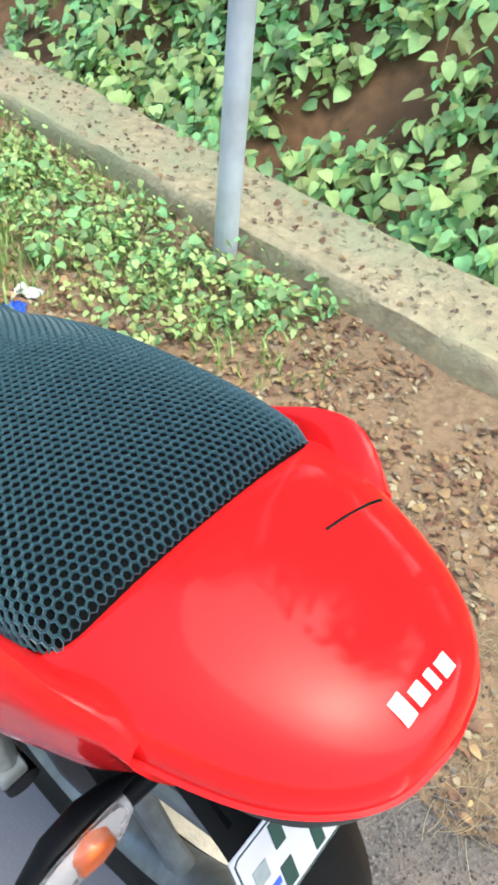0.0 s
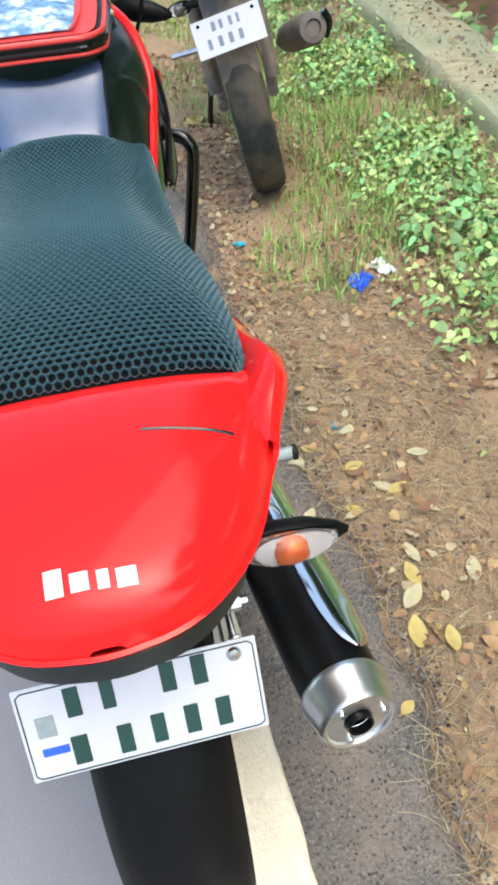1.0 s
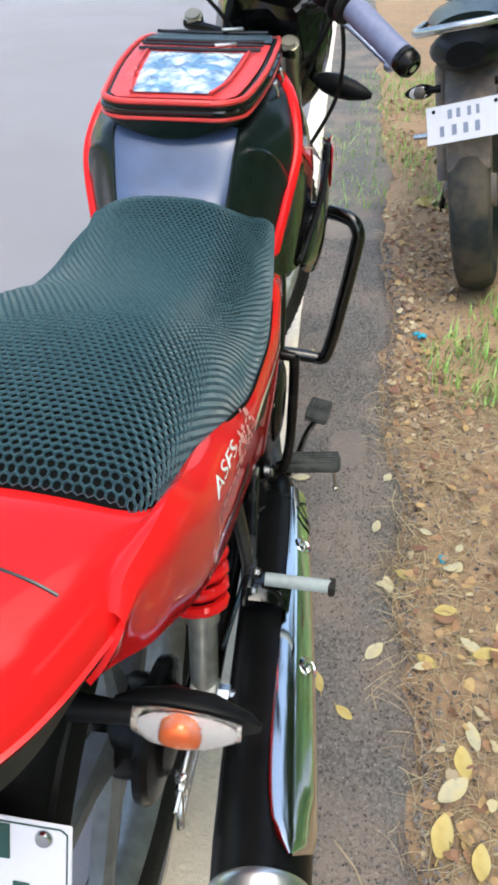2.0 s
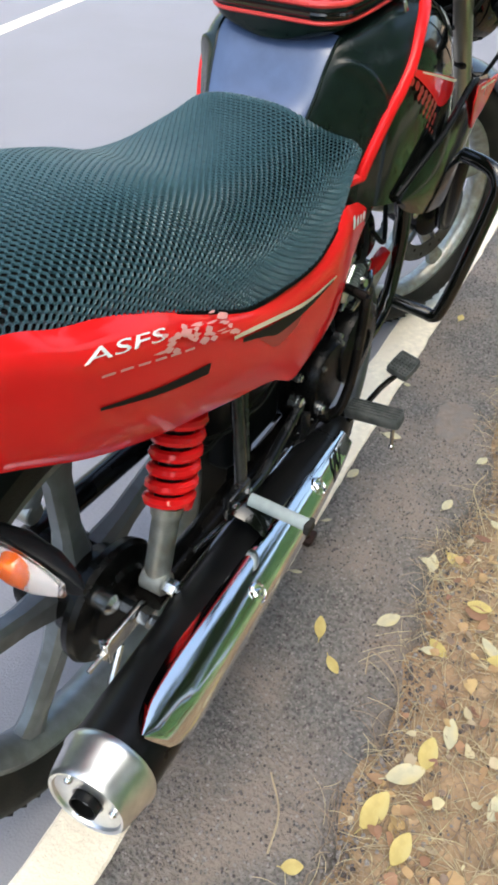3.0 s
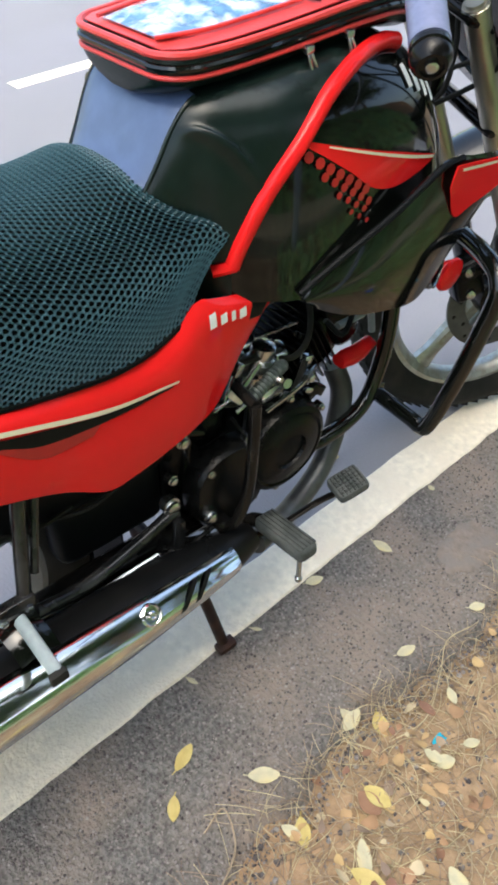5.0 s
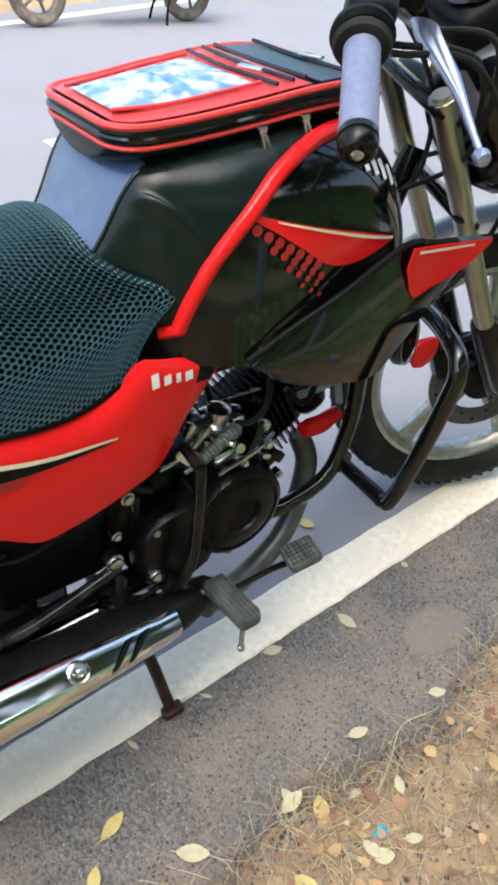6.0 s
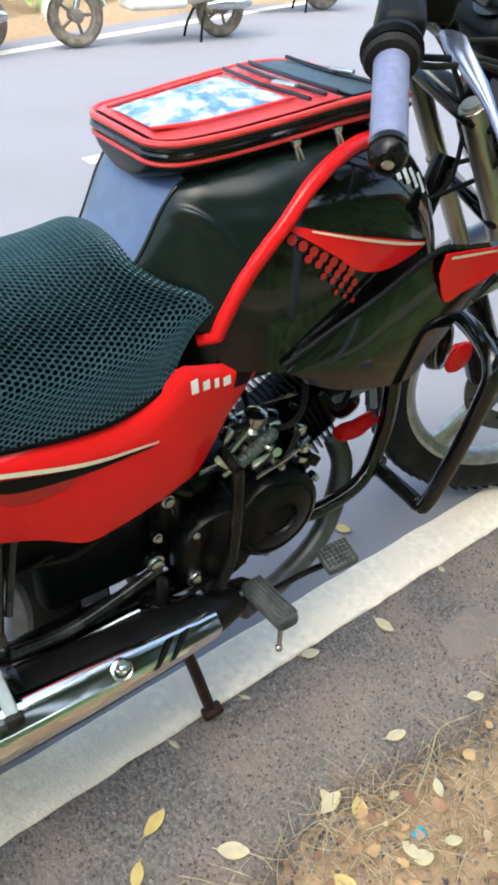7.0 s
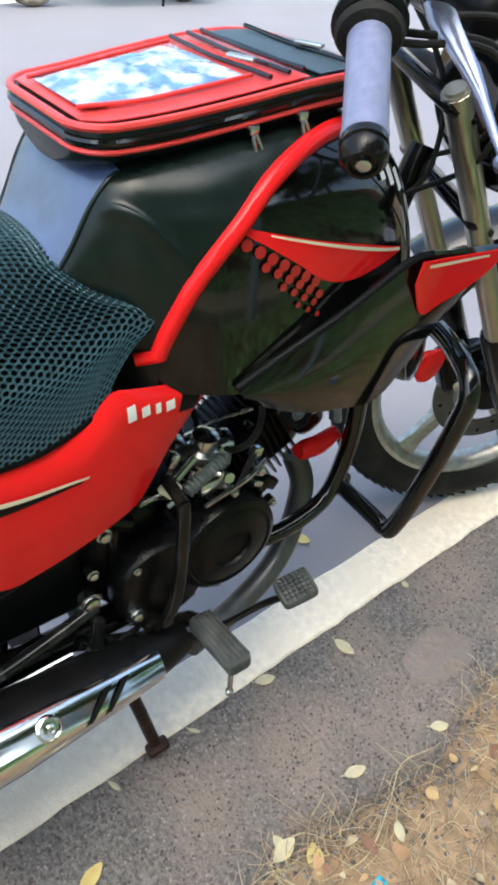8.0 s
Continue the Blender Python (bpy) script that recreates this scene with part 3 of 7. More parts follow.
scrap(0.775, 1.138, 0.085, BLUE, "crumpled bright blue plastic scrap on the earth")
scrap(0.868, 1.19, 0.07, WHITE, "crumpled white paper scrap on the earth")
scrap(0.508, 1.478, 0.035, CYAN, "small cyan plastic scrap on the verge")
scrap(0.495, 0.589, 0.020, CYAN, "tiny cyan plastic chip on the earth")
scrap(0.606, 2.55, 0.09, YELLOW, "crumpled yellow wrapper on the verge")

# the pole by the wall
pole = group_thing("pole", pose(1.405, 0.905, 0.02), "slim pale blue painted metal pole beside the wall", "pole")
bm = bmesh.new()
lathe(bm, [(0.036, 0), (0.037, 0.02), (0.036, 1.2), (0.0355, 2.6)], (0, 0, 0), (0, 0, 1), 24)
part("shaft", bm, POLE, pole)
bm = bmesh.new()
lathe(bm, [(0.06, -0.03), (0.058, 0.005), (0.04, 0.02), (0.037, 0.025)], (0, 0, 0), (0, 0, 1), 24)
part("foot", bm, CONCRETE, pole, "rough concrete footing")

# ---- the red motorcycle ----
STEER = 20.0
# the steering turns about its raked axis
STEERED = Matrix.Translation((0, 0.90, 0.80)) @ Matrix.Rotation(radians(-STEER), 4, (0, -0.45, 0.89)) @ Matrix.Translation((0, 0, -0.80))
bike = group_thing("motorcycle", pose(0.012, 0, 0, 0, 0, -2.4), "red and black commuter motorcycle parked on its centre stand", "motorcycle")


def wheel(parent, name, y, z, radius, width, spokes, m=None, hub=0.06):
    """An alloy wheel: tyre, rim, hub and spokes, as a part with pieces."""
    at = m or pose(0, y, z)
    bm = bmesh.new()
    w, r = width / 2, radius
    prof = [(r - 0.075, -w * 0.55), (r - 0.06, -w * 0.85), (r - 0.035, -w), (r - 0.015, -w * 0.86), (r - 0.004, -w * 0.5), (r, 0), (r - 0.004, w * 0.5), (r - 0.015, w * 0.86), (r - 0.035, w), (r - 0.06, w * 0.85), (r - 0.075, w * 0.55), (r - 0.078, 0), (r - 0.075, -w * 0.55)]
    lathe(bm, prof, (0, 0, 0), (1, 0, 0), 72, False)
    # tread blocks
    for k in range(72):
        a = 2 * math.pi * k / 72
        for s in (-1, 1):
            rr = r - 0.003
            c = Vector((s * w * 0.46, math.cos(a + 0.02 * s) * rr, math.sin(a + 0.02 * s) * rr))
            box(bm, c, (w * 0.62, 0.016, 0.004), Euler((a - math.pi / 2, 0, 0)).to_matrix().to_4x4() @ Euler((0, 0, s * 0.5)).to_matrix().to_4x4() @ Euler((0, s * 0.32, 0)).to_matrix().to_4x4())
    tyre = part("wheel", bm, RUBBER, parent, "black rubber tyre, dusty")
    tyre.matrix_basis = at
    bm = bmesh.new()
    ri = r - 0.074
    lathe(bm, [(ri + 0.004, -w * 0.62), (ri - 0.006, -w * 0.66), (ri - 0.014, -w * 0.5), (ri - 0.022, -w * 0.25), (ri - 0.024, 0), (ri - 0.022, w * 0.25), (ri - 0.014, w * 0.5), (ri - 0.006, w * 0.66), (ri + 0.004, w * 0.62), (ri + 0.004, -w * 0.62)], (0, 0, 0), (1, 0, 0), 64, False)
    part("rim", bm, name, tyre, "alloy rim")
    bm = bmesh.new()
    lathe(bm, [(0.012, -0.06), (hub, -0.05), (hub, -0.015), (hub * 0.8, 0), (hub, 0.015), (hub, 0.05), (0.012, 0.06)], (0, 0, 0), (1, 0, 0), 32)
    part("hub", bm, ENGINE, tyre)
    for k in range(spokes):
        a = 2 * math.pi * k / spokes + 0.3
        d, e = Vector((0, math.cos(a), math.sin(a))), Vector((0, -math.sin(a), math.cos(a)))
        bm = bmesh.new()
        rings = []
        for t, half, th in ((0.0, 0.026, 0.020), (0.3, 0.017, 0.015), (0.8, 0.017, 0.013), (1.0, 0.026, 0.014)):
            c = d * (hub * 0.8 + (ri - 0.02 - hub * 0.8) * t)
            rings.append([bm.verts.new(c + e * half * u + Vector((th * v, 0, 0))) for u, v in ((-1, -0.5), (-0.6, -1), (0.6, -1), (1, -0.5), (1, 0.5), (0.6, 1), (-0.6, 1), (-1, 0.5))])
        skin(bm, rings)
        part("spoke", bm, name, tyre)
    return tyre


rear = wheel(bike, ALLOYR, 0.0, 0.325, 0.315, 0.092, 5)
WHEEL_M = pose(-0.03, 1.275, 0.318, 0, 0, -22)
front = wheel(bike, ALLOYB, 0, 0, 0.302, 0.080, 5, WHEEL_M, 0.05)

# seat
SEAT = [(-0.136, 0.822, 0.800, 0.118, 3.4), (-0.115, 0.834, 0.796, 0.123, 3.2), (-0.05, 0.842, 0.780, 0.128, 2.9), (0.05, 0.838, 0.738, 0.132, 2.8), (0.12, 0.822, 0.702, 0.131, 2.8), (0.18, 0.801, 0.672, 0.130, 2.8),
        (0.26, 0.790, 0.655, 0.130, 2.8), (0.34, 0.793, 0.648, 0.130, 2.8), (0.40, 0.804, 0.662, 0.126, 2.7), (0.43, 0.809, 0.690, 0.1245, 2.7), (0.46, 0.812, 0.722, 0.1235, 2.7), (0.52, 0.812, 0.755, 0.124, 2.7)]


def seat_point(v, s, lift=0.0):
    """v from 0 (rear) to 1 (front), s from -1 to 1 across."""
    a = abs(s)
    end = 0.420 + 0.064 * ramp(0.25, 0.74, a) - 0.055 * ramp(0.76, 1.0, a)
    y = -0.136 + v * (end + 0.136)
    zt, zb, w, n = interp(SEAT, y)
    edge = 1.0 - 0.03 * (1 - ramp(0, 0.04, v))
    u, z = section(s, zt + lift, zb - lift * 0.3, (w + lift) * edge, n)
    if v > 0.93:
        z -= 0.012 * ramp(0.93, 1.0, v) ** 2
    z -= 0.018 * ramp(0.25, 0.6, a) * ramp(1.0, 0.75, a) * ramp(0.80, 1.0, v)
    return Vector((u, y, z))


seat_ob = None
bm = bmesh.new()
sheet(bm, [[seat_point(i / 60, k / 24 - 1) for k in range(49)] for i in range(61)], 0.03)
seat_ob = part("seat", bm, NETBASE, bike, "black padded stepped seat")

# the honeycomb net cover, cell by cell
PITCH = 0.0066
vs, fs = [], []
nv, ns = 97, 83
grid = [[seat_point(i / (nv - 1), 2 * k / (ns - 1) - 1, 0.0012) for k in range(ns)] for i in range(nv)]
# arc lengths across, so that the cells keep their size
mid = grid[nv // 2]
length_v = sum((grid[i + 1][ns // 2] - grid[i][ns // 2]).length for i in range(nv - 1))
cum = [[0.0] for _ in range(nv)]
for i in range(nv):
    for k in range(ns - 1):
        cum[i].append(cum[i][-1] + (grid[i][k + 1] - grid[i][k]).length)

width_s = max(c[-1] for c in cum)


def net_point(v, q):
    """v along the seat, q metres across from the crown: place and normal, or None past the edge."""
    x = v * (nv - 1)
    i = min(int(x), nv - 2)
    fx = x - i
    res = []
    for j in (i, i + 1):
        c = cum[j]
        m = q + c[ns // 2]
        if m < 0 or m > c[-1]:
            return None
        lo, hi = 0, ns - 2
        while lo < hi:
            md = (lo + hi + 1) // 2
            if c[md] <= m:
                lo = md
            else:
                hi = md - 1
        res.append(grid[j][lo].lerp(grid[j][lo + 1], (m - c[lo]) / max(c[lo + 1] - c[lo], 1e-9)))
    return res[0].lerp(res[1], fx)


dv = PITCH * 0.866 / length_v
nrow = int(1 / dv)
ncol = int(width_s / PITCH / 2) + 3
for i in range(1, nrow):
    v0 = i * dv
    for k in range(-ncol, ncol + 1):
        q0 = (k + 0.5 * (i % 2)) * PITCH
        ring = []
        for h in range(6):
            a = math.pi / 6 + h * math.pi / 3
            p = net_point(min(max(v0 + PITCH * 0.577 * math.sin(a) / length_v, 0), 1), q0 + PITCH * 0.577 * math.cos(a))
            if p is None:
                ring = None
                break
            ring.append(p)
        if not ring:
            continue
        c = sum(ring, Vector()) / 6
        nrm = (ring[2] - ring[0]).cross(ring[4] - ring[0]).normalized()
        if nrm.dot(Vector((c.x, 0, 0.2))) < 0:
            nrm = -nrm
        b = len(vs)
        vs.extend(p + nrm * 0.0006 for p in ring)
        vs.extend(p.lerp(c, 0.16) + nrm * 0.0014 for p in ring)
        vs.extend(p.lerp(c, 0.29) - nrm * 0.0004 for p in ring)
        for h in range(6):
            g = (h + 1) % 6
            fs.append((b + h, b + g, b + 6 + g, b + 6 + h))
            fs.append((b + 6 + h, b + 6 + g, b + 12 + g, b + 12 + h))
me = bpy.data.meshes.new("net_cover")
me.from_pydata(vs, [], fs)
me.materials.append(NET)
net = new("net_cover", me)
net.parent = seat_ob
tagged(net, "black honeycomb mesh seat cover")

for sgn in (1, -1):
    bm = bmesh.new()
    tube(bm, [seat_point(i / 40, sgn * 0.995, 0.001) for i in range(41)], 0.0035, 8, 1)
    part("hem", bm, NETBASE, seat_ob, "black hem of the seat cover")

# tank, its leatherette cover and the red piping between them
TANK = [(0.395, 0.772, 0.672, 0.066, 5.0), (0.42, 0.798, 0.667, 0.075, 6.0), (0.452, 0.848, 0.664, 0.092, 6.0), (0.472, 0.861, 0.662, 0.110, 5.5), (0.50, 0.867, 0.660, 0.126, 5.0), (0.54, 0.874, 0.654, 0.143, 4.6), (0.62, 0.884, 0.640, 0.154, 4.4),
        (0.70, 0.882, 0.618, 0.152, 4.0), (0.76, 0.866, 0.604, 0.146, 3.4), (0.80, 0.836, 0.612, 0.132, 2.8), (0.825, 0.785, 0.625, 0.108, 2.4), (0.838, 0.72, 0.64, 0.07, 2.0)]
PIPING = [(0.481, 0.706), (0.488, 0.727), (0.498, 0.750), (0.512, 0.777), (0.531, 0.802), (0.552, 0.822), (0.584, 0.848), (0.620, 0.864), (0.660, 0.872), (0.70, 0.8725), (0.725, 0.868)]


def tank_point(y, s, lift=0.0):
    zt, zb, w, n = interp(TANK, y)
    u, z = section(s, zt + lift, zb, w + lift, n)
    return Vector((u, y, z))


def piping_z(y):
    pts = PIPING
    if y <= pts[0][0]:
        return pts[0][1] - (pts[0][0] - y) * 2
    if y >= 0.70:
        return 2.0
    for (a, b), (c, d) in zip(pts, pts[1:]):
        if a <= y <= c:
            return b + (d - b) * (y - a) / (c - a)
    return 2.0


def flap_edge(y):
    """How far round the cover the rear flap reaches; it narrows towards its top."""
    return 0.455 - 4.6 * (y - 0.42)


ny, nk = 130, 96
tank_bm, cover_bm, flap_bm = bmesh.new(), bmesh.new(), bmesh.new()
sheet(tank_bm, [[tank_point(0.395 + (0.838 - 0.395) * i / ny, k / (nk / 2) - 1) for k in range(nk + 1)] for i in range(ny + 1)], 0.004)
cv = {}
for i in range(ny):
    for k in range(nk):
        y0, y1 = 0.395 + 0.443 * i / ny, 0.395 + 0.443 * (i + 1) / ny
        s0, s1 = k / (nk / 2) - 1, (k + 1) / (nk / 2) - 1
        c = tank_point((y0 + y1) / 2, (s0 + s1) / 2)
        if c.z < piping_z(c.y):
            continue
        flap = (y0 + y1) / 2 < 0.472 and abs(s0 + s1) / 2 < flap_edge((y0 + y1) / 2)
        quad = []
        for a, s in ((y0, s0), (y0, s1), (y1, s1), (y1, s0)):
            key = (round(a, 6), round(s, 6), flap)
            if key not in cv:
                p = tank_point(a, s, 0.005)
                # soft creases of the cover and a pinched fold at its rear corner
                p.z += 0.0015 * noise.noise(p * 22)
                f = math.exp(-((abs(s) - 0.52 - 6.5 * (p.y - 0.462)) / 0.05) ** 2) * ramp(0.525, 0.48, p.y) * ramp(0.445, 0.465, p.y)
                p += Vector((math.copysign(0.005, p.x), 0, 0.004)) * f
                cv[key] = (flap_bm if flap else cover_bm).verts.new(p)
            quad.append(cv[key])
        (flap_bm if flap else cover_bm).faces.new(quad)
tank = part("fuel_tank", tank_bm, TANKBLACK, bike, "glossy black fuel tank")
cover = part("tank_cover", cover_bm, LEATHER, tank, "black leatherette tank cover", 60)
# the flap's bluish colour paints the sky reflected in it
part("rear_flap", flap_bm, SKYVINYL, cover, "shiny vinyl flap, sky sheen painted in as slate-blue", 60)
for sgn in (1, -1):
    bm = bmesh.new()
    tube(bm, [tank_point(y, sgn * flap_edge(y), 0.0055) for y in (0.400, 0.415, 0.43, 0.445, 0.46, 0.472)], 0.0022, 8, 4)
    part("seam", bm, LEATHER, cover, "raised stitched seam")


def on_tank(y, z, lift, sgn):
    """The tank's surface at a height."""
    lo, hi = 0.0, 1.0
    for _ in range(30):
        m = (lo + hi) / 2
        if tank_point(y, m).z > z:
            lo = m
        else:
            hi = m
    p = tank_point(y, lo, lift)
    return Vector((sgn * p.x, p.y, p.z))


for sgn in (1, -1):
    bm = bmesh.new()
    tube(bm, [on_tank(y, z, 0.004, sgn) for y, z in PIPING], 0.0088, 12, 8)
    tube(bm, [on_tank(0.483, 0.707, 0.006, sgn), on_tank(0.462, 0.702, 0.010, sgn)], 0.0065, 8, 1)
    part("piping", bm, RED, tank, "bright red piping along the cover's edge")


bm = bmesh.new()
box(bm, (0, 0.50, 0.640), (0.150, 0.22, 0.10), None, 0.02, 3)
part("airbox", bm, PLASTIC, bike, "black plastic box behind the panels")

# shrouds under the tank
def shroud_u(y, z, k):
    return 0.122 + 0.046 * math.sin(math.pi * min(ramp(0.40, 0.95, y), 0.5)) + 0.010 * math.sin(math.pi * k) - 0.014 * ramp(0.70, 0.93, y)


SHROUD_TOP = [(0.548, 0.664), (0.575, 0.684), (0.62, 0.706), (0.68, 0.734), (0.757, 0.762), (0.82, 0.752), (0.885, 0.741), (0.925, 0.735)]
SHROUD_LOW = [(0.560, 0.648), (0.585, 0.630), (0.625, 0.612), (0.67, 0.600), (0.74, 0.588), (0.785, 0.618), (0.845, 0.668), (0.885, 0.702), (0.922, 0.728)]
for sgn in (1, -1):
    P = band(SHROUD_TOP, SHROUD_LOW, shroud_u, 44, 10)
    if sgn < 0:
        P = mirrored(P)
    bm = bmesh.new()
    sheet(bm, P, 0.004)
    sh = part("tank_shroud", bm, BLACK, bike, "glossy black plastic tank shroud")
    # red wedge with a cream pinstripe
    bm = bmesh.new()
    P = band([(0.535, 0.826), (0.62, 0.801), (0.70, 0.778), (0.760, 0.760)], [(0.575, 0.803), (0.61, 0.780), (0.645, 0.756), (0.69, 0.747), (0.757, 0.756)], lambda y, z, k: 0, 30, 6)
    sheet(bm, [[on_tank(p.y, p.z, 0.0025, sgn) for p in row] for row in P])
    part("decal", bm, RED, tank, "red wedge decal")
    bm = bmesh.new()
    P = band([(0.58, 0.8105), (0.62, 0.7990), (0.70, 0.7750), (0.755, 0.7600)], [(0.58, 0.8090), (0.62, 0.7965), (0.70, 0.7715), (0.755, 0.7570)], lambda y, z, k: 0, 30, 1)
    sheet(bm, [[on_tank(p.y, p.z, 0.0042, sgn) for p in row] for row in P])
    part("decal", bm, CREAM, tank, "cream pinstripe")
    bm = bmesh.new()
    P = band([(0.758, 0.759), (0.81, 0.751), (0.876, 0.740), (0.918, 0.735)], [(0.752, 0.735), (0.772, 0.695), (0.806, 0.698), (0.85, 0.703), (0.885, 0.712), (0.918, 0.729)], lambda y, z, k: sgn * (shroud_u(y, z, 0.3) + 0.004), 26, 6)
    sheet(bm, P, 0.002)
    part("decal", bm, RED, sh, "red wedge decal")
    bm = bmesh.new()
    sheet(bm, band([(0.764, 0.7560), (0.81, 0.7490), (0.876, 0.7385)], [(0.764, 0.7525), (0.81, 0.7455), (0.876, 0.7360)], lambda y, z, k: sgn * (shroud_u(y, z, 0.3) + 0.0075), 20, 1))
    part("decal", bm, CREAM, sh, "cream pinstripe")
    # red dots fading out behind the wedge
    for i in range(8):
        for k in range(4):
            y = 0.545 + 0.0125 * i + 0.006 * (k % 2)
            z = 0.815 - 0.62 * (y - 0.548) - 0.004 - 0.0105 * k
            if k > i / 1.6:
                continue
            bm = bmesh.new()
            r = 0.0058 - 0.0009 * k
            c = on_tank(y, z, 0.002, sgn)
            ring = [bm.verts.new(on_tank(y + r * math.cos(a), z + r * math.sin(a), 0.0025, sgn)) for a in [math.pi * q / 4 for q in range(8)]]
            bm.faces.new(ring)
            part("dot", bm, DIMRED, tank)
    # an unreadable pale emblem on the tank's front shoulder
    for k, (y, z) in enumerate(((0.712, 0.846), (0.728, 0.839), (0.744, 0.831), (0.760, 0.822))):
        bm = bmesh.new()
        sheet(bm, [[on_tank(y + 0.0042 * (i / 3 - 0.5) * 2 - 0.006 * (q / 4 - 0.5), z + 0.020 * (q / 4 - 0.5), 0.002, sgn) for q in range(5)] for i in range(4)])
        part("emblem_bar", bm, WHITE, tank, "pale emblem bar")
    # seam rib under the tank
    bm = bmesh.new()
    tube(bm, [(sgn * (shroud_u(y, z, 0) + 0.003), y, z) for y, z in [(0.552, 0.662), (0.60, 0.694), (0.66, 0.724), (0.74, 0.758), (0.78, 0.760)]], 0.0038, 8, 6)
    part("seam_rib", bm, PLASTIC, sh)

# side panels in red
PANEL_TOP = [(0.534, 0.657), (0.49, 0.671), (0.455, 0.682), (0.427, 0.689), (0.400, 0.664), (0.365, 0.650), (0.30, 0.652), (0.25, 0.659), (0.20, 0.672), (0.15, 0.694), (0.093, 0.725), (0.03, 0.758), (-0.034, 0.785), (-0.084, 0.805), (-0.12, 0.824), (-0.15, 0.832), (-0.18, 0.824), (-0.198, 0.802)]
PANEL_LOW = [(0.530, 0.646), (0.516, 0.626), (0.490, 0.597), (0.452, 0.546), (0.42, 0.532), (0.374, 0.517), (0.333, 0.508), (0.298, 0.507), (0.243, 0.542), (0.145, 0.581), (0.017, 0.634), (-0.07, 0.677), (-0.118, 0.703), (-0.165, 0.728), (-0.215, 0.757)]


def panel_u(y, z, k):
    base = 0.117 + 0.012 * ramp(0.53, 0.40, y) + 0.002 * ramp(0.15, -0.05, y) + 0.007 * ramp(-0.03, -0.13, y) - 0.018 * ramp(-0.15, -0.212, y) - 0.016 * k * ramp(-0.04, -0.16, y)
    bulge = 0.010 + 0.013 * ramp(0.34, -0.06, y) * ramp(-0.19, -0.08, y)
    rise = math.sin(math.pi / 2 * min(k / 0.4 + 0.3 * ramp(0.0, 0.12, k), 1))
    return base + bulge * (rise - 0.55 * max((k - 0.45) / 0.55, 0) ** 2)


def bars(parent, m, sizes, material, name="mark"):
    """A mark of plain upright shapes in a row: (offset, width, height)."""
    for x, w, h in sizes:
        bm = bmesh.new()
        box(bm, (0, 0, 0), (w, h, 0.0012), None, min(w, h) * 0.2, 2)
        ob = part(name, bm, material, parent)
        ob.matrix_basis = m @ pose(x, 0, 0)


MARK = [(-0.020, 0.0085, 0.014), (-0.008, 0.0085, 0.0095), (0.003, 0.0055, 0.0095), (0.014, 0.0095, 0.0095)]

